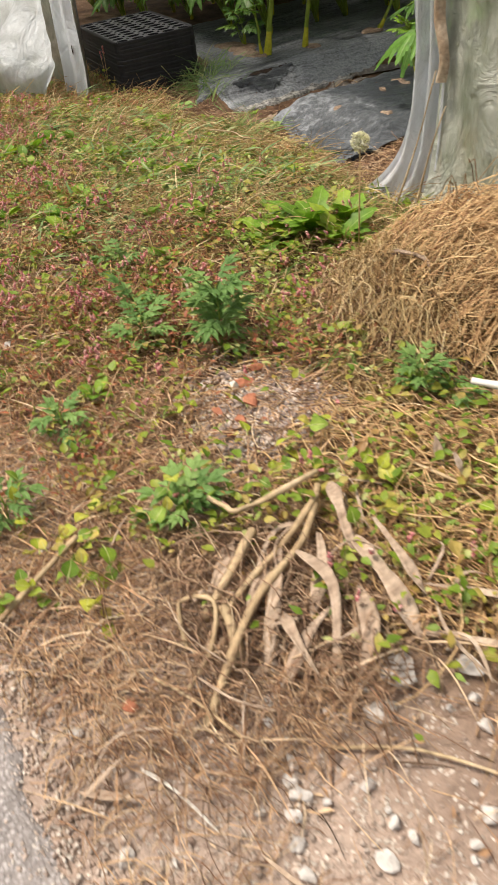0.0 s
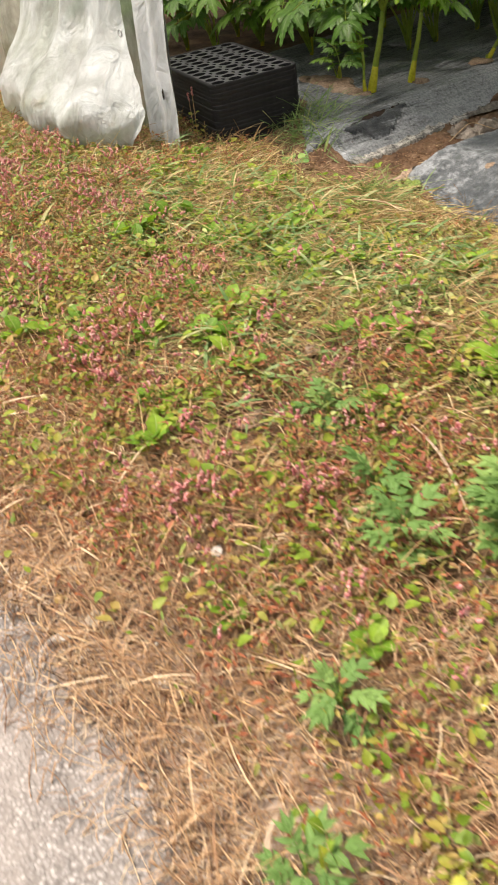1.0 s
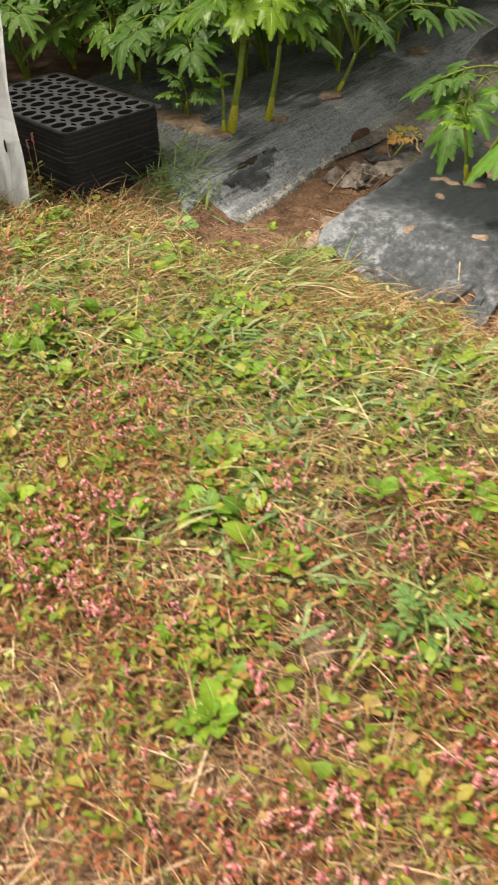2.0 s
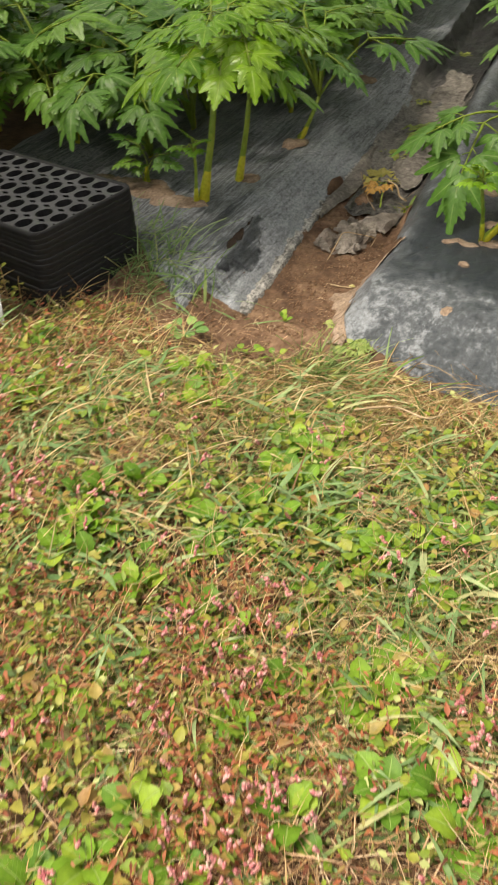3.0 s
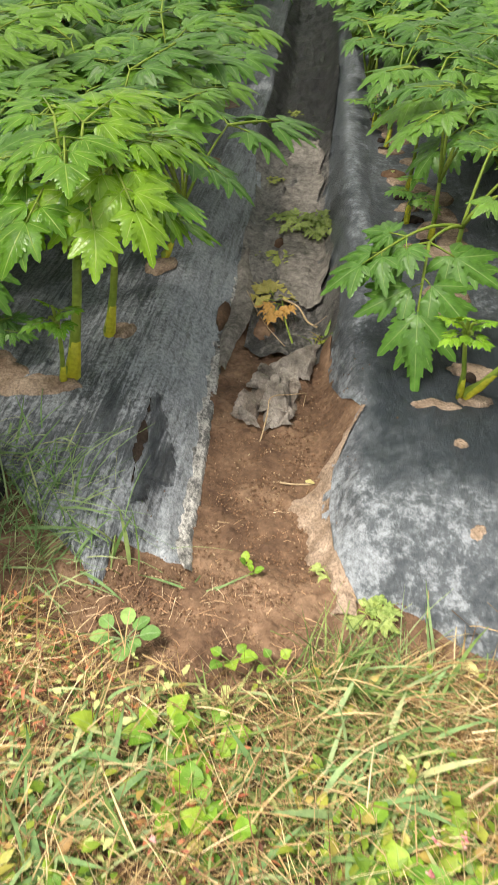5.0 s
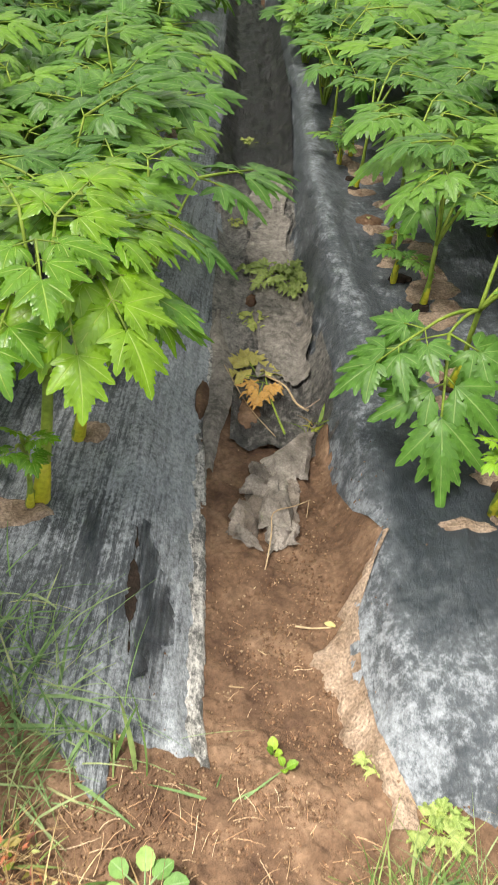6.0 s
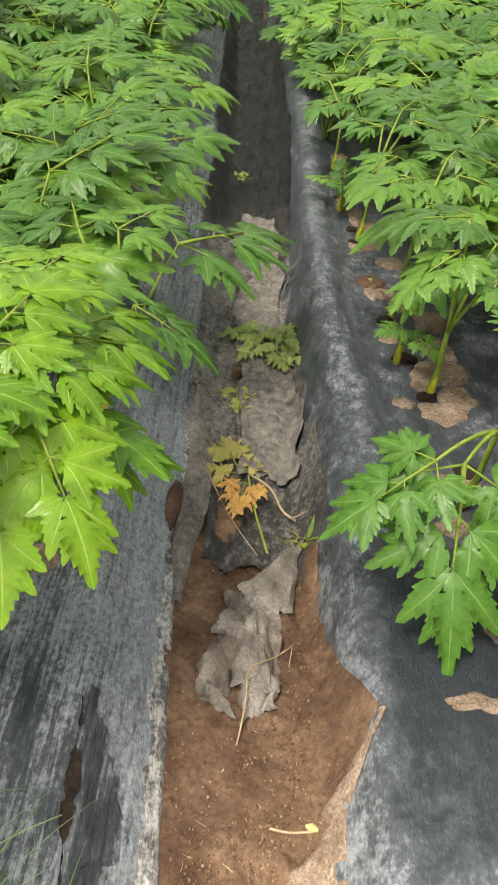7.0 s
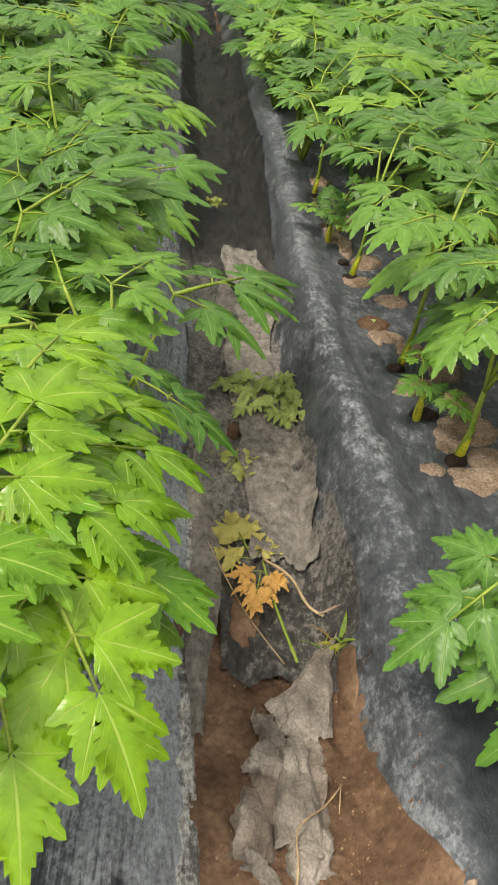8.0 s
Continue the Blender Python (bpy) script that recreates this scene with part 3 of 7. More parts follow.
side_d = sheet_v[:, 0] - left_edge(sheet_v[:, 1])
worn = 0.19 * np.exp(-((side_d + 0.016) / 0.05) ** 2) * smooth(1.5, 0.7, sheet_v[:, 1]) - 0.16 * np.exp(-((sheet_v[:, 0] + 0.222 - 0.02 * (sheet_v[:, 1] - 0.25)) / 0.011) ** 2) * smooth(0.12, 0.2, sheet_v[:, 1]) * smooth(0.42, 0.33, sheet_v[:, 1]) - 0.1 * np.exp(-(((sheet_v[:, 0] + 0.36) / 0.03) ** 2 + ((sheet_v[:, 1] - 0.42) / 0.1) ** 2)) + 0.05 * np.exp(-((side_d + 0.09) / 0.03) ** 2) * smooth(0.6, 0.3, sheet_v[:, 1]) + 0.025 * smooth(0.25, 0.0, sheet_v[:, 1])
worn = worn + 0.04 * smooth(0.6, 1.0, sheet_v[:, 1]) * smooth(-0.42, -0.3, sheet_v[:, 0])
worn = np.where(worn > 0, worn * np.clip(0.55 + 1.6 * vnoise(sheet_v[:, 0] * 55, sheet_v[:, 1] * 30, 47, 3), 0, 1.6), worn)
worn = worn + 0.03 * smooth(0.4, 0.6, sheet_v[:, 1]) * smooth(1.5, 1.1, sheet_v[:, 1]) * smooth(-0.25, -0.1, side_d)
part("sheet", dusted(sheet_me, worn), M_FILM, film)


def edge_fn(u, v):
    y = -0.005 + 1.25 * v
    e = left_edge(y) + 0.005 * vnoise(y * 18, y * 0, 41)
    w = 0.03 + 0.03 * vnoise(y * 6, y * 0, 43) + 0.022 * vnoise(y * 40, y * 0, 44)
    x = e - w * (1 - u) + 0.004
    z = land(x, y) + 0.012 + 0.012 * vnoise(x * 26, y * 2.6, 31, 3) + 0.010 * vnoise(x * 7, y * 5, 33, 3) + 0.010 * np.exp(-((x - left_edge(y) + 0.045) / 0.012) ** 2) * smooth(0.9, 0.5, y) + 0.003 * np.abs(vnoise(x * 60, y * 9, 45, 2)) - 0.004 * smooth(0.12, 0.0, u) - 0.012 * smooth(0.85, 1.0, u)
    return x, y, z


part("selvedge", mesh_of("selvedge", *grid(10, 120, edge_fn)), M_EDGE, film, "whitish dusty turned-up film edge")


def tear_fn(u, v):
    y = 0.14 + 0.3 * v
    w = 0.009 * np.sin(math.pi * np.clip(v, 0.02, 0.98)) ** 0.8 * np.clip(0.6 + 3.0 * vnoise(y * 50, y * 0, 51, 5), 0.06, 2)
    x = -0.272 - 0.10 * (y - 0.29) + 0.012 * vnoise(y * 12, y * 0, 52) + w * (u - 0.5) * 2
    return x, y, land(x, y) + 0.012 + 0.006 * (u - 0.5) ** 2


part("tear", mesh_of("tear", *grid(6, 40, tear_fn)), M_HOLE, film, "long tear with dark soil showing")


def crumple_fn(u, v):
    """Loose black film lifted in ridges beside the tear."""
    y = 0.10 + 0.36 * v
    w = 0.068 * np.sin(math.pi * np.clip(v, 0.03, 0.97)) ** 0.5 * (0.75 + 1.5 * vnoise(y * 22, y * 0, 55, 5))
    x = -0.262 - 0.08 * (y - 0.29) + w * u + 0.008 * vnoise(y * 16, y * 0, 56)
    z = land(x, y) + 0.0135 + 0.012 * vnoise(x * 26, y * 2.6, 31, 3) + 0.010 * vnoise(x * 7, y * 5, 33, 3) + 0.014 * np.abs(vnoise(x * 44, y * 13, 57, 4)) - 0.012 * (np.abs(2 * u - 1) > 0.98)
    return x, y, z


crumple_v, crumple_f = grid(24, 70, crumple_fn)
crumple_dust = -0.13 * np.clip(0.45 + 2.4 * vnoise(crumple_v[:, 0] * 60, crumple_v[:, 1] * 16, 58, 3), 0, 1)
part("crumple", dusted(mesh_of("crumple", crumple_v, crumple_f), crumple_dust), M_FILM, film, "shiny black crumpled fold beside the tear")


def right_edge(y):
    return np.interp(y, [-0.25, -0.06, 0.0, 0.06, 0.19, 0.31, 0.4, 0.475, 0.54, 0.71, 0.92, 1.1, 1.5, 1.78, 2.3, 3.4, 5.0, 6.0, 12.0], [0.18, 0.172, 0.145, 0.128, 0.114, 0.117, 0.15, 0.188, 0.152, 0.105, 0.09, 0.084, 0.05, 0.02, 0.0, -0.005, -0.08, -0.2, -0.5])


def right_front(x):
    return np.interp(x, [0.1, 0.17, 0.28, 0.39, 0.46, 0.6, 0.625, 0.65, 0.67, 0.69, 0.75], [-0.06, -0.066, -0.085, -0.16, -0.19, -0.225, -0.21, -0.08, -0.1, -0.23, -0.2]) + 0.02 * vnoise(np.asarray(x) * 26, np.asarray(x) * 0, 22)


def right_film_fn(u, v):
    q = v ** 2.2
    x0 = 0.16 + 0.58 * u
    y = right_front(x0) * (1 - q) + 12 * q
    far = 0.735 - 0.035 * y + 0.012 * vnoise(y * 7, y * 0, 61)
    e = right_edge(y) + 0.01 * vnoise(y * 22, y * 0, 23)
    x = e + (far - e) * u
    z = land(x, y) + 0.009 + 0.014 * vnoise(x * 9, y * 5, 63, 4) + 0.01 * vnoise(x * 30, y * 8, 65, 2)
    z = z + 0.034 * np.exp(-((x - right_edge(y) - 0.11) / 0.065) ** 2) * smooth(0.7, 1.3, y) + 0.003 * np.abs(vnoise(x * 14 + y * 3, y * 6, 64, 3))
    fold = (1 - np.clip(np.abs(vnoise(x * 7 + 2 * y, y * 9 - 3 * x, 66, 3)) * 7, 0, 1)) ** 2
    z = z + 0.007 * fold * smooth(0.8, 0.5, y) - 0.02 * smooth(0.03, 0.0, y - right_front(x0))
    return x, y, z


film_r = new("mulch_film")
tagged(film_r, "dusty black plastic mulch film with a ragged front edge", "mulch film")
rs_v, rs_f = grid(110, 190, right_film_fn)
rx, ry = rs_v[:, 0], rs_v[:, 1]
dusty = 0.015 * smooth(0.32, 0.0, ry) + 0.05 * np.exp(-(((rx - 0.345) / 0.05) ** 2 + ((ry - 0.19) / 0.06) ** 2)) + 0.08 * np.exp(-(((rx - 0.56) / 0.07) ** 2 + ((ry - 0.48) / 0.03) ** 2))
# Dark zones: film with less dust, plus shade painted in by lowering it.
dusty = dusty - 0.13 * np.exp(-(((rx - 0.50) / 0.12) ** 2 + ((ry - 0.35) / 0.07) ** 2)) - 0.12 * np.exp(-(((rx - 0.30) / 0.1) ** 2 + ((ry - 0.60) / 0.14) ** 2)) - 0.08 * np.exp(-(((rx - 0.42) / 0.2) ** 2 + ((ry - 0.62) / 0.12) ** 2))
# Pale band on the ridge paints its sheen; the edge band is dust.
dusty = dusty + 0.012 * np.exp(-((rx - right_edge(ry) - 0.085) / 0.03) ** 2) * smooth(0.9, 1.3, ry) + 0.045 * np.exp(-((rx - right_edge(ry) - 0.01) / 0.014) ** 2) * smooth(1.1, 0.8, ry)
# More shade painted over the near film by lowering the dust value.
dusty = dusty - 0.115 * smooth(0.9, 0.6, ry) * smooth(0.12, 0.3, ry) * smooth(0.17, 0.24, rx) - 0.05 * smooth(1.0, 0.5, ry) * smooth(0.36, 0.46, rx)
# Slightly darker far film, and a second painted sheen band on the ridge.
dusty = dusty - 0.035 * smooth(0.7, 1.0, ry) + 0.05 * np.exp(-((rx - right_edge(ry) - 0.11) / 0.03) ** 2) * smooth(0.9, 1.2, ry)
part("sheet", dusted(mesh_of("right_sheet", rs_v, rs_f), dusty), M_FILM_R, film_r)


def torn_fn(u, v):
    """A loose crumpled flap at the torn front corner."""
    x = 0.675 + 0.065 * u + 0.02 * vnoise(v * 5, u * 5, 67, 2)
    y = -0.06 - 0.20 * v + 0.03 * vnoise(u * 6, v * 3, 68, 3) - 0.03 * u
    return x, y, land(x, y) + 0.022 + 0.028 * np.abs(vnoise(u * 5, v * 5, 69, 3)) - 0.02 * v * v


part("torn_flap", mesh_of("torn_flap", *grid(22, 26, torn_fn)), M_FILM_R, film_r, "torn crumpled corner flap")


def film_top(x, y):
    return land(x, y) + 0.009 + 0.014 * vnoise(x * 9, y * 5, 63, 4) + 0.01 * vnoise(x * 30, y * 8, 65, 2)


def sand_fn(u, v):
    y = -0.10 + 0.56 * v
    e = right_edge(y) + 0.014
    w = np.interp(y, [-0.1, 0.0, 0.14, 0.25, 0.33, 0.42, 0.53], [0.085, 0.07, 0.075, 0.105, 0.075, 0.02, 0.01])
    x = e - 0.8 * w * (1 - u) * (0.8 + 0.9 * vnoise(y * 26, y * 0, 73, 4)) + 0.06 * vnoise(y * 24, y * 0, 71, 6) * (1 - u)
    z = land(x, y) + 0.0135 + 0.004 * np.sin(math.pi * np.clip(u, 0, 0.75)) + 0.014 * vnoise(x * 55, y * 55, 72, 5) - 0.02 * smooth(0.3, 0.0, u)
    return x, y, z


def crumb_fn(u, v):
    """Loose crumbly soil along the bare part of the furrow."""
    y = -0.22 + 1.12 * v
    a, b = left_edge(y) - 0.01, right_edge(y) + 0.01
    x = a + (b - a) * u
    clods = np.clip(vnoise(x * 30, y * 30, 75, 4) + 0.1, 0, 1) ** 1.2
    z = land(x, y) + 0.0035 + 0.03 * clods + 0.009 * vnoise(x * 110, y * 110, 76, 3) - 0.012 * smooth(0.03, 0.0, v) - 0.012 * smooth(0.97, 1.0, v)
    return x, y, z


tagged(part("furrow_soil", mesh_of("furrow_soil", *grid(90, 300, crumb_fn)), M_SOIL), "loose crumbly red-brown soil in the furrow", "soil", kind="stuff")
tagged(part("sand_spill", mesh_of("sand_spill", *grid(24, 160, sand_fn)), M_SAND), "pale sand spilling from under the film", "sand", kind="stuff")


def liner_fn(u, v):
    q = v ** 1.6
    y = 0.86 + 0.10 * vnoise(u * 5, u * 0, 82, 3) * (1 - q) + 10.5 * q
    a = np.interp(y, [0.86, 1.15, 1.3, 1.6], [0.055, 0.04, -0.005, -0.02]) + left_edge(y)
    b = right_edge(y) + 0.03
    x = a + (b - a) * u
    z = land(x, y) + 0.008 + 0.034 * vnoise(x * 18, y * 9, 81, 4) + 0.02 * np.abs(vnoise(x * 30 + y * 8, y * 12, 80, 2)) + 0.012 * np.abs(np.sin(y * 9 + x * 14)) * 0.5 + 0.03 * np.exp(-(((y - 3.45 - 0.3 * (x + 0.2)) / 0.05) ** 2)) + smooth(2.2, 2.7, y) * (0.012 + 0.05 * np.abs(vnoise(x * 9 - y * 3, y * 5, 90, 3)))
    return x, y, z


liner = new("furrow_liner")
tagged(liner, "dark crumpled weed liner lying along the furrow", "liner")
ln_v, ln_f = grid(44, 300, liner_fn)
# Tone along the liner: paler up to y 2.0, much darker beyond 2.3.
ln_tone = 0.05 * smooth(2.4, 2.0, ln_v[:, 1]) - 0.2 * smooth(2.3, 2.8, ln_v[:, 1]) - 0.06 * smooth(1.25, 1.0, ln_v[:, 1])
part("liner_sheet", dusted(mesh_of("liner_sheet", ln_v, ln_f), ln_tone), M_LINER, liner)


def blob(name, x, y, rx, ry, top, seed, h=0.012, z0=0.004):
    """A low ragged patch of spilled stuff on a surface of height top(x, y)."""
    def fn(u, v):
        w = 2 * math.pi * u
        r = (0.75 + 0.7 * vnoise(np.cos(w) * 1.7 + seed, np.sin(w) * 1.7, seed, 4)) * v
        px, py = x + rx * r * np.cos(w), y + ry * r * np.sin(w)
        return px, py, top(px, py) + z0 + h * (1 - v ** 2) - 0.01 * (v > 0.99) + 0.006 * vnoise(px * 50, py * 50, seed, 2) * (v < 0.99)
    return mesh_of(name, *grid(30, 9, fn))


def strip_fn(u, v):
    y = 1.1 + 1.4 * v + 0.16 * vnoise(u * 4, u * 0, 86, 3) * (1 - v)
    a = np.interp(y, [1.0, 1.4, 1.75, 2.2, 2.95], [-0.075, -0.085, -0.11, -0.135, -0.14])
    b = np.interp(y, [1.0, 1.4, 1.75, 2.2, 2.95], [0.065, 0.078, 0.05, 0.01, -0.02]) - 0.01
    x = a + (b - a) * u + 0.05 * vnoise(y * 9 + u * 2, y * 0, 83, 4)
    z = land(x, y) + 0.024 + 0.03 * vnoise(x * 20, y * 9, 85, 4) + 0.018 * np.abs(vnoise(x * 26, y * 16, 84, 2)) + 0.006 * np.abs(2 * u - 1) ** 6 + 0.03 * smooth(2.1, 2.6, y)
    return x, y, z


part("fabric_strip", mesh_of("fabric_strip", *grid(26, 170, strip_fn)), M_FABRIC, liner, "faded grey fabric flap")


# film flap folded into the furrow beside the bare patch
def fold_fn(u, v):
    y = 0.72 + 0.75 * v
    e = left_edge(y)
    w = 0.05 * np.sin(math.pi * np.clip(v, 0.05, 0.95)) + 0.012
    x = e + 0.005 + w * (u - 0.35) + 0.012 * vnoise(y * 11, y * 0, 87)
    z = land(x, y) + 0.016 + 0.02 * np.sin(math.pi * u) * (0.6 + vnoise(y * 20, x * 20, 88, 2)) + 0.01 * vnoise(x * 50, y * 14, 89, 2)
    return x, y, z


part("folded_flap", mesh_of("folded_flap", *grid(12, 70, fold_fn)), M_FABRIC, film, "crumpled grey film fold beside the furrow")


def cloth_piece(name, corners, bulge, seed, fold=0.012, raise_by=0.0):
    """A folded patch of cloth over four corners (x, y)."""
    c = [np.array(q, float) for q in corners]

    def fn(u, v):
        x = (c[0][0] * (1 - u) + c[1][0] * u) * (1 - v) + (c[3][0] * (1 - u) + c[2][0] * u) * v
        y = (c[0][1] * (1 - u) + c[1][1] * u) * (1 - v) + (c[3][1] * (1 - u) + c[2][1] * u) * v
        x, y = x + 0.03 * vnoise(u * 4, v * 4, seed, 4), y + 0.03 * vnoise(u * 4 + 7, v * 4, seed, 4)
        crease = 1 - np.abs(((u * 2.2 + v * 1.3 + 1.5 * vnoise(u * 2, v * 2, seed + 3, 2)) % 2.0) - 1)
        crease2 = 1 - np.abs(((v * 2.7 - u * 1.2 + 1.2 * vnoise(u * 2, v * 2, seed + 5, 2)) % 2.0) - 1)
        rim = np.clip(np.minimum(np.minimum(u, 1 - u), np.minimum(v, 1 - v)) * 6, 0, 1)
        z = bulge * np.sin(math.pi * u) ** 0.6 * np.sin(math.pi * v) ** 0.6 + fold * (crease + 0.8 * crease2) * (0.3 + 0.7 * rim) + 0.006 * vnoise(u * 7, v * 7, seed + 9, 3)
        return x, y, land(x, y) + 0.004 + raise_by + z
    return mesh_of(name, *grid(18, 18, fn), False)


sack = new("sackcloth")
tagged(sack, "crumpled dirty grey cloth lying in the bare furrow", "cloth")
for i, (cs, bu, up, fo) in enumerate([
        ([(-0.085, 0.70), (0.05, 0.80), (0.02, 0.53), (-0.10, 0.55)], 0.004, 0.0, 0.008),
        ([(-0.05, 0.80), (0.078, 0.96), (0.052, 0.74), (-0.02, 0.73)], 0.012, 0.008, 0.014),
        ([(-0.082, 0.79), (-0.03, 0.765), (-0.03, 0.70), (-0.07, 0.715)], 0.010, 0.012, 0.012),
        ([(-0.085, 0.72), (-0.025, 0.745), (-0.03, 0.655), (-0.095, 0.675)], 0.014, 0.010, 0.014),
        ([(-0.04, 0.73), (0.0, 0.735), (0.022, 0.56), (-0.06, 0.55)], 0.020, 0.016, 0.018),
        ([(-0.10, 0.645), (-0.075, 0.655), (-0.05, 0.53), (-0.125, 0.535)], 0.016, 0.004, 0.016),
        ([(-0.105, 0.555), (-0.08, 0.54), (-0.045, 0.485), (-0.108, 0.515)], 0.008, 0.012, 0.010),
        ([(-0.035, 0.57), (0.03, 0.575), (0.028, 0.515), (-0.03, 0.475)], 0.014, 0.010, 0.014),
        ([(0.0, 0.745), (0.03, 0.735), (0.03, 0.62), (0.01, 0.60)], 0.008, 0.006, 0.010)]):
    part("fold", cloth_piece("fold", cs, bu, 930 + 7 * i, fo, up), M_SACK_D if i in (0, 5, 8) else M_SACK, sack)


# planting holes with sand washed round them, along the beds
HOLES = [(0.425, 0.585, 0.02), (0.27, 1.92, 0.03), (0.295, 1.70, 0.03), (0.33, 1.5, 0.04), (0.365, 1.34, 0.035), (0.24, 2.2, 0.03), (0.235, 2.3, 0.025), (0.20, 2.56, 0.03), (0.42, 1.05, 0.04), (0.38, 0.95, 0.03), (0.19, 2.85, 0.03), (0.14, 2.7, 0.025)]
for i, (hx, hy, hr) in enumerate(HOLES):
    hole = part("planting_hole", blob("planting_hole", hx, hy, hr, hr * 0.8, film_top, 100 + i, 0.003, 0.012), M_HOLE)
    tagged(hole, "dark round planting hole cut in black film", "planting hole", group="planting holes in the film")
SAND = [(0.255, 2.42, 0.035, 0.09), (0.30, 1.86, 0.06, 0.045), (0.37, 1.42, 0.05, 0.07), (0.44, 1.34, 0.07, 0.06), (0.42, 1.72, 0.06, 0.08), (0.43, 1.56, 0.05, 0.09), (0.345, 0.475, 0.075, 0.022), (0.43, 0.50, 0.05, 0.03), (0.27, 1.86, 0.035, 0.05), (0.36, 1.80, 0.07, 0.05), (0.42, 1.45, 0.10, 0.09), (0.31, 1.60, 0.05, 0.03), (0.35, 1.64, 0.09, 0.03), (0.40, 1.28, 0.09, 0.06), (0.31, 1.30, 0.04, 0.03), (0.40, 1.0, 0.10, 0.06), (0.36, 0.88, 0.05, 0.035), (0.26, 2.18, 0.07, 0.05), (0.34, 2.06, 0.06, 0.05), (0.31, 2.32, 0.07, 0.07), (0.22, 2.5, 0.05, 0.08), (0.27, 2.62, 0.06, 0.08), (0.17, 2.8, 0.04, 0.06), (0.22, 3.0, 0.06, 0.08), (0.44, 0.62, 0.08, 0.05), (-0.53, 0.46, 0.10, 0.05), (-0.74, 0.52, 0.2, 0.1), (-0.58, 0.44, 0.08, 0.05), (-0.95, 0.62, 0.1, 0.06), (-0.42, 0.72, 0.05, 0.05), (-0.40, 1.1, 0.06, 0.08), (-0.42, 2.0, 0.07, 0.08), (-0.45, 2.75, 0.07, 0.1), (0.585, 0.135, 0.03, 0.02), (0.385, 0.33, 0.02, 0.015), (0.40, 0.08, 0.024, 0.018)]
sand_patch = new("washed_sand")
tagged(sand_patch, "pale washed-out sand in patches on the film", "sand", kind="stuff")
for i, (sx, sy, rx, ry) in enumerate(SAND):
    part("sand_patch", blob("sand_patch", sx, sy, rx, ry, film_top, 140 + i, 0.003 if rx > 0.03 else 0.001, 0.007), M_SAND, sand_patch)
soil_scraps = new("soil_scraps")
tagged(soil_scraps, "brown soil showing through gaps in the film", "soil", kind="stuff")
for i, (sx, sy, rx, ry) in enumerate([(-0.205, 1.0, 0.022, 0.11), (-0.09, 0.98, 0.04, 0.09), (-0.1, 1.58, 0.03, 0.05), (0.09, 0.86, 0.02, 0.08), (0.27, 1.93, 0.06, 0.05)]):
    part("soil_patch", blob("soil_patch", sx, sy, rx, ry, land, 170 + i, 0.012, 0.016), M_SOIL, soil_scraps)


# ---- seedling trays ----
def tray_plate():
    """Top plate of a fifty-cell tray with round cells sunk into it, 0.54 x 0.28 m."""
    vs, fs = [], []
    p, r, sides = 0.0528, 0.0198, 14
    for i in range(10):
        for j in range(5):
            cx, cy = (i - 4.5) * p, (j - 2) * p
            o = len(vs)
            ring = []
            for k in range(sides):
                w = 2 * math.pi * (k + 0.5) / sides
                c, s = math.cos(w), math.sin(w)
                q = p / 2 / max(abs(c), abs(s))
                vs.append((cx + c * q, cy + s * q, 0))
            for depth, rr in ((0, r), (-0.008, r * 0.96), (-0.045, r * 0.7)):
                for k in range(sides):
                    w = 2 * math.pi * (k + 0.5) / sides
                    vs.append((cx + rr * math.cos(w), cy + rr * math.sin(w), depth))
            for ring in range(3):
                for k in range(sides):
                    a, b = o + ring * sides + k, o + ring * sides + (k + 1) % sides
                    fs.append((a, b, b + sides, a + sides))
            fs.append(tuple(o + 3 * sides + k for k in range(sides)))
    return vs, fs


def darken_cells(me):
    """The walls of the cells take the black plastic, the top stays grey."""
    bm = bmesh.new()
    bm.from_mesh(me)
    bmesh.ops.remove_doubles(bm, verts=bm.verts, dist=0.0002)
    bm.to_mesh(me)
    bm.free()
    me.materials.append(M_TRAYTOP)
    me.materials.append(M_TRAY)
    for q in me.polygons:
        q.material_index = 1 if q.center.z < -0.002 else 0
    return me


def tray_skirt(top=0.0, depth=0.0142, flare=0.006):
    """The rolled rim and the short side wall of a tray."""
    vs, fs = [], []
    prof = [(-0.006, 0.0), (0.0, 0.0025), (0.0052, 0.0015), (0.0062, -0.002), (0.0062, -depth * 0.55), (0.0055, -depth)]
    cs = 8
    per = []
    hx, hy, rad = 0.264, 0.132, 0.026
    for qx, qy, a0 in ((1, 1, 0), (-1, 1, 90), (-1, -1, 180), (1, -1, 270)):
        for k in range(cs // 2 + 1):
            w = radians(a0 + 90 * k / (cs // 2))
            per.append((qx * (hx - rad), qy * (hy - rad), math.cos(w), math.sin(w)))
    n = len(per)
    for off, z in prof:
        for cx, cy, c, s in per:
            vs.append((cx + c * (rad + off), cy + s * (rad + off), top + z))
    for i in range(len(prof) - 1):
        for k in range(n):
            fs.append((i * n + k, (i + 1) * n + k, (i + 1) * n + (k + 1) % n, i * n + (k + 1) % n))
    return vs, fs


TRAY_AT = Matrix.Translation((-0.815, 0.03, 0.0)) @ Euler((radians(3.0), radians(-1.0), radians(-14.5))).to_matrix().to_4x4() @ Matrix.Diagonal((1.09, 1.3, 1.0, 1.0))
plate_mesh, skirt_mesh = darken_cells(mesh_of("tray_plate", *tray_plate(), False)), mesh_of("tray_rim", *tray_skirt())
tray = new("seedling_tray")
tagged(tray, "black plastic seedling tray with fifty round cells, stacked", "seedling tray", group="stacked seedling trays")
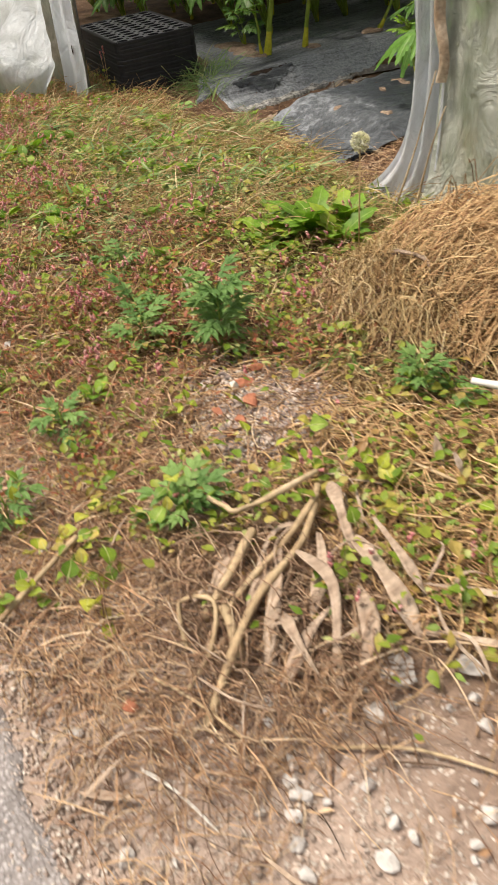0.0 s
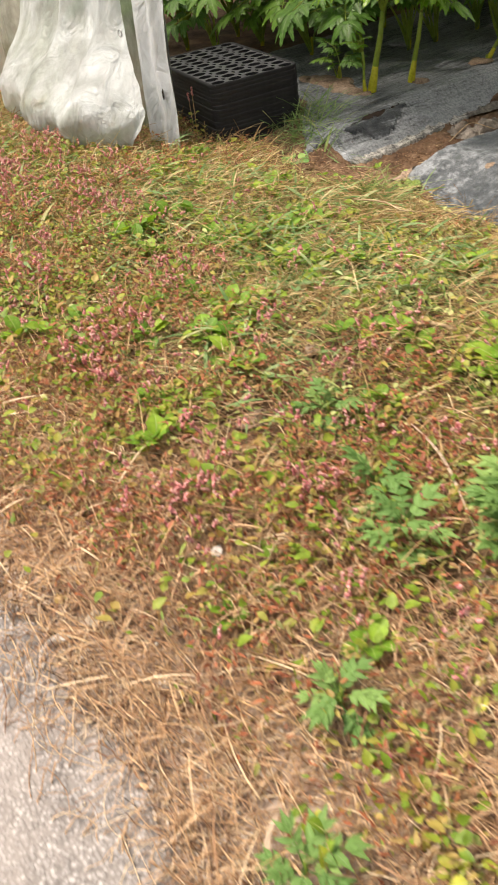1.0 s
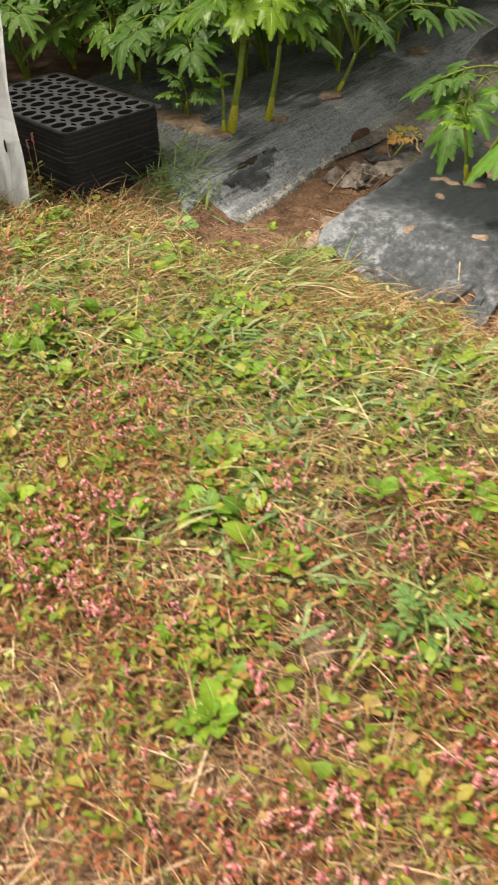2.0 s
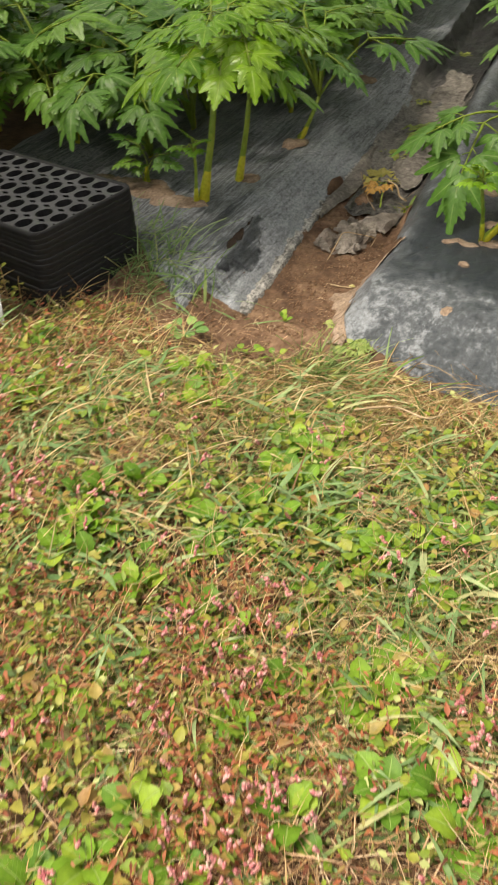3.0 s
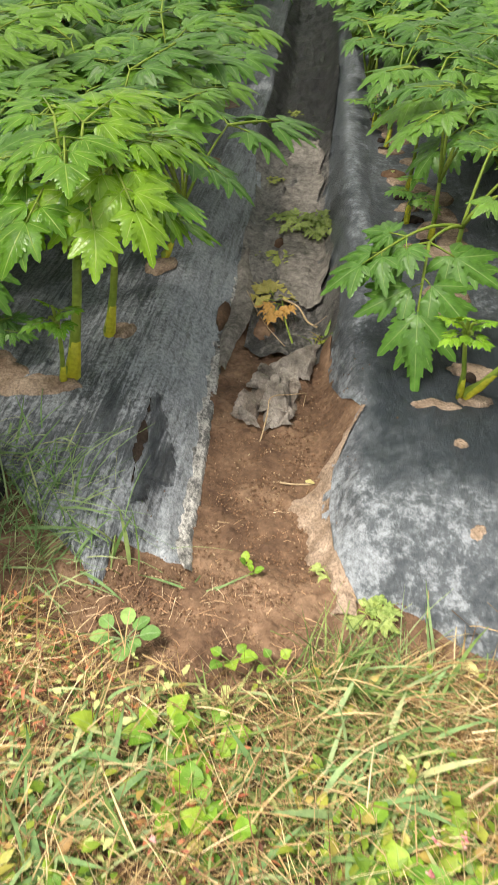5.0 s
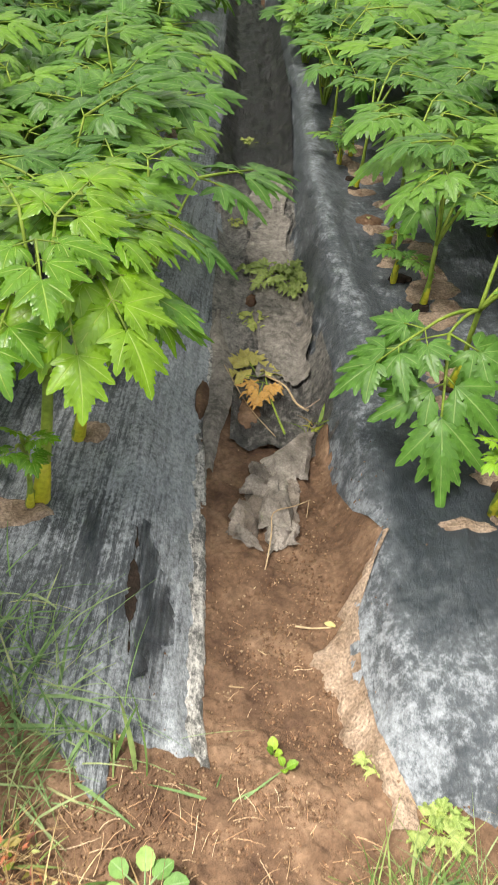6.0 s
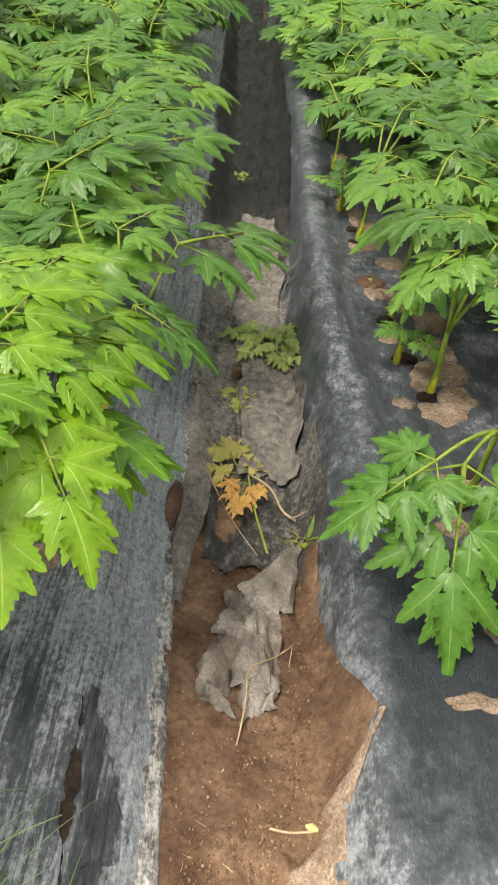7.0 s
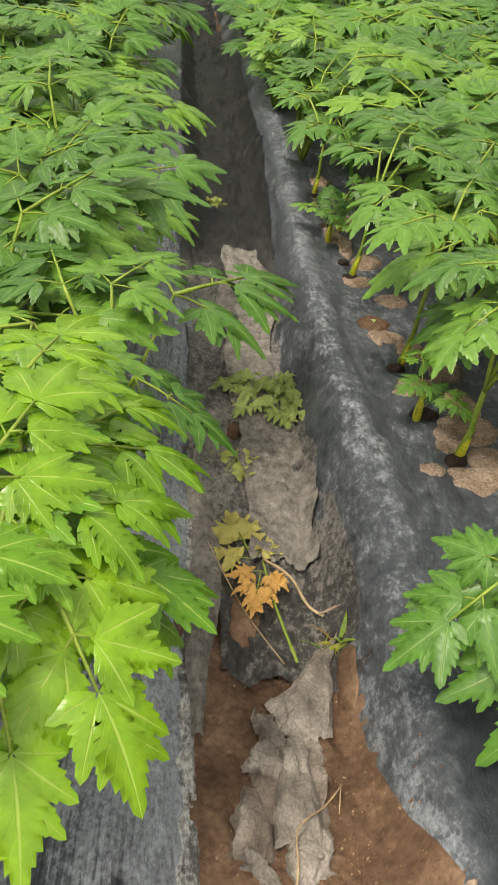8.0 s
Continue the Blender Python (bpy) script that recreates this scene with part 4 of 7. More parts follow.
part("cell_plate", plate_mesh, M_TRAYTOP, tray, "grey cell plate")
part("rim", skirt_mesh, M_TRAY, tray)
base_tray = new("seedling_tray")
tagged(base_tray, "black plastic seedling tray in the lower stack", "seedling tray", group="stacked seedling trays")
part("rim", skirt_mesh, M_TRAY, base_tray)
tray_levels = [0.232 - 0.0142 * k for k in range(16)]
tray.matrix_basis = TRAY_AT @ Matrix.Translation((0, 0, tray_levels[0]))
rt = random.Random(5)
for k, lz in enumerate(tray_levels[1:]):
    sh = Matrix.Translation((rt.uniform(-0.0012, 0.0012), rt.uniform(-0.0012, 0.0012), lz))
    if k == 0:
        base_tray.matrix_basis = TRAY_AT @ sh
    else:
        t2 = copy_thing(base_tray, Matrix())
        t2.matrix_basis = TRAY_AT @ sh


# ---- angelica plants ----
def lobe(length, width, ang, n, droop, x0=0.0, y0=0.0, z0=0.0, lift=0.0, seed=0):
    """A toothed lance-shaped lobe from (x0, y0) in direction ang; returns verts, faces, rib."""
    r = random.Random(seed)
    ca, sa = math.cos(ang), math.sin(ang)
    st = []
    for i in range(n):
        s = (i + 0.15) / n
        st.append((s, 0.9))
        st.append((min(0.99, s + 0.72 / n), 1.02 + r.uniform(-0.03, 0.05)))
    v, f, rib = [(x0, y0, z0)], [], [(0.0, 0.0)]
    bend = r.uniform(-0.12, 0.12) * length
    for i, (s, k) in enumerate(st):
        env = width * max(0.0, math.sin(math.pi * (0.06 + 0.94 * s ** 0.72))) ** 0.85 + 0.05 * width * (1 - s)
        w = env * k / 2
        z = z0 + lift * s - droop * s * s * length
        mid = bend * s * s
        cup = 0.3 * w
        px, py = s * length, mid
        adv = 0.035 * length if k > 0.95 else -0.005 * length
        for side in (-1, 0, 1):
            lx, ly = px + (adv if side else 0), py + side * w
            v.append((x0 + lx * ca - ly * sa, y0 + lx * sa + ly * ca, z + (cup if side else -0.1 * cup) + r.uniform(-0.02, 0.02) * width))
            rib.append((1.0 if side else 0.0, s))
        o = 3 * i + 1
        if i == 0:
            f += [(0, o, o + 1), (0, o + 1, o + 2)]
        else:
            f += [(o - 3, o, o + 1, o - 2), (o - 2, o + 1, o + 2, o - 1)]
    tip = len(v)
    lx, ly = length * 1.06, bend
    v.append((x0 + lx * ca - ly * sa, y0 + lx * sa + ly * ca, z0 + lift - droop * 1.1 * length))
    rib.append((0.0, 1.0))
    f += [(tip - 3, tip, tip - 2), (tip - 2, tip, tip - 1)]
    return v, f, rib


def leaf_segment(length, width, ang, x0, y0, z0, droop, r, teeth=6, lift=0.0, peak=0.42, tip=1.3, bite=0.22):
    """One pointed, sharply toothed segment from (x0, y0) along ang: verts, faces, place on the blade."""
    ca, sa = math.cos(ang), math.sin(ang)
    bend, cup = r.uniform(-0.10, 0.10), r.uniform(0.04, 0.3)
    v, f, rib = [(x0, y0, z0)], [], [(0.0, 0.0)]
    rows = [(0.06, 0.5, 0.0)]
    for i in range(teeth):
        q = 0.13 + 0.78 * i / teeth
        rows += [(q, 0.97 - 0.16 * bite, 0.0), (q + 0.56 / teeth, 1.02 + (0.03 + bite * q if i else 0.0), 0.02 + 0.14 * bite)]
    for i, (s, k, adv) in enumerate(rows):
        q, t = min(1.0, s / peak), max(0.0, (s - peak) / (1 - peak))
        env = (q * q * (3 - 2 * q)) ** 0.7 * (1 - t ** tip)
        w = 0.5 * width * (env + 0.10 * (1 - s)) * k
        for c in (-1, -0.5, 0, 0.5, 1):
            lx = s + (adv + r.uniform(-0.01, 0.01) if abs(c) == 1 else adv * 0.4 * abs(c) * 2)
            ly = bend * s * s + c * w * (r.uniform(0.93, 1.07) if abs(c) == 1 else 1)
            z = lift * s - droop * lx * lx + cup * w * (abs(c) - 0.9 * c * c) * 1.6 - 0.5 * cup * w * c * c + (0.010 if abs(c) == 0.5 and k > 1 else 0)
            v.append((x0 + length * (lx * ca - ly * sa), y0 + length * (lx * sa + ly * ca), z0 + length * z))
            rib.append((abs(c), s))
        o = 5 * i + 1
        if i == 0:
            f += [(0, o + c, o + c + 1) for c in range(4)]
        else:
            f += [(o - 5 + c, o + c, o + c + 1, o - 4 + c) for c in range(4)]
    n = len(v)
    v.append((x0 + length * (ca - bend * sa), y0 + length * (sa + bend * ca), z0 + length * (lift - droop)))
    rib.append((0.0, 1.0))
    f += [(n - 5 + c, n, n - 4 + c) for c in range(4)]
    return v, f, rib


def leaflet(size, ang, x0, y0, z0, droop, seed, width=1.0, sides=1):
    """A leaflet of a long middle segment and forward-pointing side segments that grow together with it at the base; broad and shallowly cut when young."""
    r = random.Random(seed)
    young = width > 1.1
    bite = 0.15 if young else 0.22
    out = [leaf_segment(size, 0.42 if young else 0.34, ang, x0, y0, z0, droop, r, 8 if young else 7, 0.0, 0.42, 1.3, bite)]
    pairs = ((0.76, 0.72, 0.03, 0.47), (0.56, 0.52, 0.30, 0.44), (1.3, 0.42, 0.0, 0.5)) if young else ((0.80, 0.70, 0.03, 0.42), (0.58, 0.50, 0.32, 0.40), (1.35, 0.40, 0.0, 0.46))
    for s in (-1, 1):
        for k, (turn, part_of, along, broad) in enumerate(pairs[:sides + 1]):
            a = s * (turn + r.uniform(-0.14, 0.12))
            ln = size * part_of * r.uniform(0.84, 1.14)
            off = size * along
            out.append(leaf_segment(ln, broad, ang + a, x0 + math.cos(ang) * off, y0 + math.sin(ang) * off, z0 - 0.005 * size * (k + 1) - droop * along * along * size, droop * r.uniform(0.7, 1.4), r, 6 - k, r.uniform(-0.05, 0.08) - 1.4 * droop * along, 0.42, 1.3, bite))
    return out


def leaf_blade(seed, width=1.0, full=True):
    """A divided blade about 1 long along +x from its first fork at the origin: an end leaflet, a pair below it, and a stalked pair in threes."""
    r = random.Random(seed)
    chunks, stalks = [], []
    arch_k = r.uniform(0.06, 0.26)

    def height(x, y):
        return 0.08 * x - arch_k * (x * x + 0.8 * y * y)

    def stalk(a, b, r0, r1):
        stalks.append(tube([a, [(p + q) / 2 + (0.006 if i == 2 else 0) for i, (p, q) in enumerate(zip(a, b))], b], [r0, (r0 + r1) / 2, r1], 4))

    end = 0.52 if full else 0.42
    stalks.append(tube([(0, 0, 0), (end * 0.4, 0, height(end * 0.4, 0)), (end, 0, height(end, 0))], [0.014, 0.011, 0.007], 5))
    chunks += leaflet(0.5 if full else 0.58, r.uniform(-0.1, 0.1), end, 0, height(end, 0), r.uniform(0.15, 0.5), seed * 31 + 1, width, 2)
    for s in (-1, 1):
        x, a = (0.30 if full else 0.12) + r.uniform(-0.03, 0.03), s * r.uniform(0.8, 1.05)
        ex, ey = x + math.cos(a) * 0.07, math.sin(a) * 0.07
        stalk((x, 0, height(x, 0)), (ex, ey, height(ex, ey)), 0.007, 0.005)
        chunks += leaflet(r.uniform(0.36, 0.44), a + r.uniform(-0.1, 0.1), ex, ey, height(ex, ey), r.uniform(0.1, 0.5), seed * 31 + 40 + s, width, 1)
        if full:
            a = s * r.uniform(1.0, 1.3)
            ex, ey = math.cos(a) * 0.2, math.sin(a) * 0.2
            stalk((0, 0, 0), (ex, ey, height(ex, ey)), 0.009, 0.006)
            chunks += leaflet(r.uniform(0.36, 0.44), a, ex, ey, height(ex, ey), r.uniform(0.1, 0.45), seed * 31 + 60 + s, width, 1)
            for q in (-1, 1):
                chunks += leaflet(r.uniform(0.26, 0.32), a + q * r.uniform(0.85, 1.15), ex * 0.85, ey * 0.85, height(ex, ey), r.uniform(0.1, 0.5), seed * 31 + 80 + 3 * s + q, width, 1)
    return chunks, stalks


def leaf_mesh(name, seed, petiole, thick=0.007, size=0.24, tilt=0.25, full=True, width=1.0):
    """Petiole along the list of points (x, z) from the crown, blade at its end, as one leaf. The stalk takes the second material."""
    chunks, stalks = leaf_blade(seed, width, full)
    ex, ez = petiole[-1]
    m = Matrix.Translation((ex, 0, ez)) @ Matrix.Rotation(tilt, 4, "Y") @ Matrix.Scale(size, 4)
    vs, fs, rs = joined(chunks)
    vs = [m @ Vector(v) for v in vs]
    nf = len(fs)
    sv, sf, sr = joined([([m @ Vector(v) for v in c[0]], c[1]) for c in stalks] + [tube([(px, 0, pz) for px, pz in petiole], [thick * (1.25 - 0.7 * i / (len(petiole) - 1)) for i in range(len(petiole))], 6)])
    o = len(vs)
    me = mesh_of(name, list(vs) + [Vector(v) for v in sv], fs + [tuple(i + o for i in f) for f in sf], True, rs + [(0.5, 0.035)] * len(sv))
    idx = np.zeros(len(me.polygons), np.int32)
    idx[nf:] = 1
    me.polygons.foreach_set("material_index", idx)
    return me


def arch(length, steep, out):
    """Points of a petiole that rises at steep radians and bows outwards."""
    pts, x, z, a = [], 0.0, 0.0, steep
    for i in range(7):
        pts.append((x, z))
        x += math.cos(a) * length / 6
        z += math.sin(a) * length / 6
        a -= out / 6
    return pts


LEAVES, LEAVES_Y = [], []
for i in range(10):
    pet = arch(0.33 + 0.05 * (i % 3), 1.52 - 0.07 * (i % 4), 0.6 + 0.1 * (i % 3))
    me = leaf_mesh("leaf", 10 + i, pet, 0.0055, 0.265 + 0.02 * (i % 3), 0.0 + 0.09 * (i % 4))
    me.materials.append(M_LEAF)
    me.materials.append(M_STEM)
    LEAVES.append(me)
    y2 = leaf_mesh("leaf", 70 + i, pet, 0.0055, 0.265 + 0.02 * (i % 3), 0.0 + 0.09 * (i % 4), True, 1.16)
    y2.materials.append(M_LEAF_Y)
    y2.materials.append(M_STEM)
    LEAVES_Y.append(y2)

LEAVES_FAR = []
for i in range(5):
    me = leaf_mesh("leaf", 40 + i, arch(0.34 + 0.05 * (i % 3), 1.5 - 0.08 * (i % 4), 0.7), 0.006, 0.34, 0.05 * i, False)
    me.materials.append(M_LEAF)
    me.materials.append(M_STEM)
    LEAVES_FAR.append(me)
crown_v, crown_f = tube([(0, 0, -0.01), (0, 0, 0.02), (0.002, 0, 0.05), (0.004, 0, 0.09)], [0.011, 0.013, 0.011, 0.006], 9)
CROWN = mesh_of("crown", crown_v, crown_f)
PLANT_LABEL = "bushy green angelica plant with toothed divided leaves"


def angelica(x, y, seed, n=7, size=1.0, young=False, z=None, label=PLANT_LABEL, fan=None, group="angelica plants in the beds", away=None):
    r = random.Random(seed)
    e = new("angelica_plant")
    tagged(e, label, "plant", group=group)
    z = float(film_top(np.array([x]), np.array([y]))[0]) if z is None else z
    e.matrix_basis = Matrix.Translation((x, y, z))
    part("crown", CROWN, M_CROWN, e, m=Matrix.Scale(0.8, 4))
    a0 = r.uniform(0, 6.28)
    for k in range(n):
        pool = LEAVES_Y if young else (LEAVES_FAR if y > 4.2 else LEAVES)
        me = pool[r.randrange(len(pool))]
        a = a0 + k * 2.4 + r.uniform(-0.3, 0.3) if fan is None else fan[k % len(fan)]
        s = size * r.uniform(0.78, 1.12) * (1.0 if k < n - 1 else 0.8)
        lean = r.uniform(-0.34, 0.16) if k < n - 2 else r.uniform(-0.5, -0.25)
        if away is not None:
            toward = math.cos(a) * away
            if toward < -0.2:
                s, lean = s * 0.66, -abs(lean) - 0.2
        part("leaf", me, M_LEAF, e, m=Matrix.Rotation(r.uniform(0.1, 0.34), 4, "X") @ Matrix.Rotation(a, 4, "Z") @ Matrix.Rotation(lean, 4, "Y") @ Matrix.Rotation(r.uniform(-0.2, 0.2), 4, "X") @ Matrix.Scale(s, 4))
    return e


def reach_leaf(plant, origin, hub, fork, tip, seed, young=False, sag=0.03, thick=0.0048, roll=0.0):
    """One leaf of plant whose petiole runs from the hub of its stem to fork and whose blade reaches to tip."""
    o, f, t, h = Vector(origin), Vector(fork), Vector(tip), Vector(hub)
    d = t - f
    size = d.length * 1.05
    ax = d.normalized()
    side = Vector((0, 0, 1)).cross(ax).normalized()
    up = ax.cross(side)
    if roll:
        side, up = side * math.cos(roll) + up * math.sin(roll), up * math.cos(roll) - side * math.sin(roll)
    m = Matrix.Translation(f - o) @ Matrix((ax, side, up)).transposed().to_4x4() @ Matrix.Scale(size, 4)
    chunks, stalks = leaf_blade(seed, 1.16 if young else 1.0)
    vs, fs, rs = joined(chunks)
    vs = [m @ Vector(v) for v in vs]
    mid = (h + f) / 2 - o + Vector((0, 0, sag))
    pts = [(h - o) * (1 - q) ** 2 + mid * 2 * q * (1 - q) + (f - o) * q * q for q in (0, 0.2, 0.4, 0.6, 0.8, 1.0)]
    sv, sf, sr = joined([([m @ Vector(v) for v in c[0]], c[1]) for c in stalks] + [tube(pts, [thick * (1.1 - 0.5 * i / 5) for i in range(6)], 6)])
    me = mesh_of("leaf", list(vs), fs, True, rs)
    blade_ob = part("leaf", me, M_LEAF_Y if young else M_LEAF, plant)
    part("stalk", mesh_of("stalk", [Vector(v) for v in sv], sf), M_STEM, blade_ob, "smooth pale green leaf stalk")
    return blade_ob


def hero(base, hub, label, leaves, young, group="angelica plants in the beds", thick=0.011):
    """A plant on one thick stem from base to hub, with leaves (fork, tip, seed, roll) spreading from it."""
    e = new("angelica_plant")
    tagged(e, label, "plant", group=group)
    e.matrix_basis = Matrix.Translation(base)
    b, h = Vector(base), Vector(hub)
    pts = [Vector((0, 0, -0.008)), Vector((0.001, 0, 0.02)), (h - b) * 0.2, (h - b) * 0.45 + Vector((0.004, -0.003, 0)), (h - b) * 0.7 + Vector((0.002, 0.003, 0)), h - b]
    sv, sf = tube(pts, [thick * k for k in (1.25, 1.3, 1.0, 0.85, 0.78, 0.7)], 9)
    part("stem", mesh_of("stem", sv, sf), M_STEM, e)
    base_pts = [Vector((0, 0, -0.006)), Vector((0.002, 0, 0.012)), (h - b) * 0.16 + Vector((0.002, -0.002, 0)), (h - b) * 0.34 + Vector((0.004, -0.003, 0))]
    cv, cf = tube(base_pts, [thick * k for k in (1.3, 1.38, 1.2, 0.86)], 9)
    part("crown", mesh_of("crown", cv, cf), M_CROWN, e, "swollen yellow stem base")
    for fork, tip, seed, roll in leaves:
        reach_leaf(e, base, hub, fork, tip, seed, young, roll=roll)
    return e


# the pale young plants at the front of the left bed
hero((-0.48, 0.50, 0.065), (-0.43, 0.50, 0.36), "tall pale-green angelica plant with a yellow stem base", [
    ((-0.375, 0.46, 0.54), (-0.311, 0.285, 0.436), 201, 0.0), ((-0.33, 0.50, 0.56), (-0.222, 0.34, 0.463), 202, -0.1), ((-0.34, 0.53, 0.52), (-0.185, 0.56, 0.40), 203, 0.1),
    ((-0.45, 0.46, 0.54), (-0.47, 0.25, 0.47), 204, 0.0), ((-0.40, 0.56, 0.62), (-0.33, 0.74, 0.66), 205, 0.2), ((-0.47, 0.50, 0.58), (-0.67, 0.48, 0.54), 206, 0.0),
    ((-0.37, 0.54, 0.60), (-0.19, 0.62, 0.56), 207, 0.1), ((-0.41, 0.47, 0.62), (-0.36, 0.30, 0.585), 208, 0.0), ((-0.46, 0.57, 0.63), (-0.56, 0.76, 0.64), 209, 0.0), ((-0.50, 0.46, 0.50), (-0.63, 0.31, 0.43), 210, 0.0)], True, thick=0.0135)
hero((-0.447, 0.70, 0.06), (-0.40, 0.69, 0.33), "pale-green angelica plant with a thick stem", [
    ((-0.35, 0.66, 0.48), (-0.17, 0.56, 0.44), 211, -0.1), ((-0.36, 0.74, 0.53), (-0.23, 0.92, 0.50), 212, 0.0), ((-0.40, 0.67, 0.60), (-0.32, 0.50, 0.59), 213, 0.1),
    ((-0.44, 0.72, 0.56), (-0.58, 0.86, 0.56), 214, 0.0), ((-0.34, 0.66, 0.42), (-0.16, 0.70, 0.33), 215, 0.0), ((-0.35, 0.71, 0.55), (-0.175, 0.78, 0.50), 216, -0.1),
    ((-0.40, 0.76, 0.60), (-0.35, 0.97, 0.60), 217, 0.0)], True)
hero((-0.495, 0.475, 0.062), (-0.468, 0.43, 0.235), "young yellow-green angelica shoot beside a stem", [
    ((-0.455, 0.405, 0.262), (-0.425, 0.345, 0.265), 281, 0.0), ((-0.475, 0.40, 0.268), (-0.515, 0.35, 0.275), 282, 0.0), ((-0.45, 0.42, 0.28), (-0.40, 0.40, 0.30), 283, 0.1), ((-0.47, 0.42, 0.29), (-0.49, 0.385, 0.325), 284, 0.0)], True, "young shoots", 0.0065)
angelica(-0.72, 0.56, 302, 6, 0.34, False, 0.05, "small green angelica seedling by the trays", group="young shoots")
# the plant whose leaf hangs over the furrow on the left
hero((-0.40, 1.15, 0.06), (-0.34, 1.18, 0.22), "green angelica plant leaning over the furrow", [
    ((-0.25, 1.46, 0.36), (0.01, 1.72, 0.31), 221, 0.1), ((-0.30, 1.12, 0.38), (-0.12, 1.07, 0.30), 222, -0.1), ((-0.38, 1.04, 0.46), (-0.32, 0.85, 0.46), 223, 0.1),
    ((-0.43, 1.24, 0.48), (-0.50, 1.46, 0.48), 224, 0.0), ((-0.46, 1.12, 0.47), (-0.68, 1.02, 0.47), 225, 0.1), ((-0.35, 1.25, 0.48), (-0.24, 1.42, 0.49), 226, 0.0)], False, thick=0.009)
# the plants of the right bed with leaves hanging over its edge
hero((0.385, 0.945, 0.072), (0.40, 0.90, 0.30), "green angelica plant with one leaf hanging low", [
    ((0.315, 0.78, 0.31), (0.277, 0.505, 0.135), 231, 0.0), ((0.26, 0.76, 0.33), (0.085, 0.66, 0.24), 232, -0.1),
    ((0.46, 0.80, 0.42), (0.58, 0.66, 0.40), 234, 0.0), ((0.45, 0.98, 0.46), (0.56, 1.14, 0.46), 235, 0.0), ((0.50, 0.90, 0.44), (0.70, 0.92, 0.42), 236, 0.0)], False, thick=0.008)
hero((0.412, 0.505, 0.07), (0.53, 0.435, 0.315), "young angelica plant with a slanting pale stem", [
    ((0.535, 0.43, 0.355), (0.435, 0.42, 0.375), 251, 0.1), ((0.55, 0.42, 0.35), (0.51, 0.36, 0.29), 252, 0.0), ((0.545, 0.45, 0.40), (0.475, 0.50, 0.475), 253, 0.0), ((0.58, 0.45, 0.40), (0.63, 0.40, 0.41), 254, 0.0), ((0.57, 0.48, 0.42), (0.58, 0.60, 0.50), 259, 0.0)], True, thick=0.008)
hero((0.397, 0.512, 0.07), (0.382, 0.47, 0.235), "young yellow-green angelica shoot on the film", [
    ((0.37, 0.45, 0.262), (0.325, 0.405, 0.265), 285, 0.0), ((0.39, 0.445, 0.262), (0.42, 0.39, 0.265), 286, 0.0), ((0.362, 0.46, 0.28), (0.315, 0.45, 0.30), 287, 0.1), ((0.378, 0.455, 0.29), (0.37, 0.41, 0.325), 288, 0.0), ((0.395, 0.46, 0.28), (0.44, 0.45, 0.295), 289, 0.0)], True, "young shoots", 0.0065)
hero((0.373, 1.35, 0.066), (0.375, 1.32, 0.26), "green angelica plant over sandy planting holes", [
    ((0.36, 1.31, 0.46), (0.205, 1.195, 0.40), 241, 0.2), ((0.39, 1.40, 0.50), (0.19, 1.36, 0.495), 242, 0.0), ((0.44, 1.27, 0.42), (0.56, 1.14, 0.40), 243, 0.0),
    ((0.45, 1.38, 0.45), (0.60, 1.50, 0.45), 244, 0.0)], False, thick=0.008)
hero((0.31, 1.72, 0.065), (0.33, 1.70, 0.30), "slender green angelica plant by the sandy holes", [
    ((0.29, 1.64, 0.49), (0.135, 1.50, 0.50), 271, 0.1), ((0.42, 1.74, 0.47), (0.58, 1.66, 0.46), 272, 0.0), ((0.40, 1.82, 0.48), (0.48, 1.99, 0.48), 273, 0.0)], False, thick=0.007)
hero((0.246, 2.205, 0.065), (0.27, 2.18, 0.30), "green angelica plant standing in a sandy hole", [
    ((0.31, 2.06, 0.40), (0.165, 1.90, 0.37), 246, 0.1), ((0.28, 2.26, 0.42), (0.14, 2.42, 0.40), 247, 0.0), ((0.36, 2.20, 0.46), (0.52, 2.08, 0.46), 248, 0.0), ((0.34, 2.32, 0.46), (0.46, 2.48, 0.48), 249, 0.1)], False, thick=0.007)
hero((0.19, 2.86, 0.065), (0.20, 2.84, 0.26), "green angelica plant beside the film ridge", [
    ((0.16, 2.72, 0.36), (0.06, 2.55, 0.36), 255, 0.1), ((0.25, 2.76, 0.40), (0.34, 2.58, 0.42), 256, 0.0), ((0.14, 2.94, 0.38), (0.0, 3.08, 0.38), 257, 0.0), ((0.26, 2.95, 0.42), (0.38, 3.1, 0.45), 258, 0.1)], False, thick=0.007)

# the rest of the rows
rp = random.Random(11)
for row_x, y0, drift in ((-0.47, 1.45, -0.055), (-0.80, 0.86, -0.055), (-1.16, 0.84, -0.05), (-1.52, 0.55, -0.05), (-1.8, 0.6, -0.05), (-2.3, 0.7, -0.05), (0.46, 3.2, -0.085), (0.76, 1.55, -0.055), (1.0, 0.62, -0.045), (1.34, 0.62, -0.045), (1.62, 0.55, -0.045), (2.1, 0.8, -0.04), (2.5, 1.0, -0.04)):
    y = y0
    while y < 9.2:
        x = row_x + drift * y + rp.uniform(-0.035, 0.035)
        far = y > 5.0
        sz = rp.uniform(0.92, 1.16) * (1.0 if y > 1.9 or abs(row_x) > 0.5 else 0.9)
        angelica(x, y, rp.randrange(10 ** 6), 8 if far else rp.choice((8, 9)), sz * (1.12 if far else 1.0), away=(1 if row_x == 0.46 else None))
        y += rp.uniform(0.27, 0.36) * (1.25 if far else 1.0)
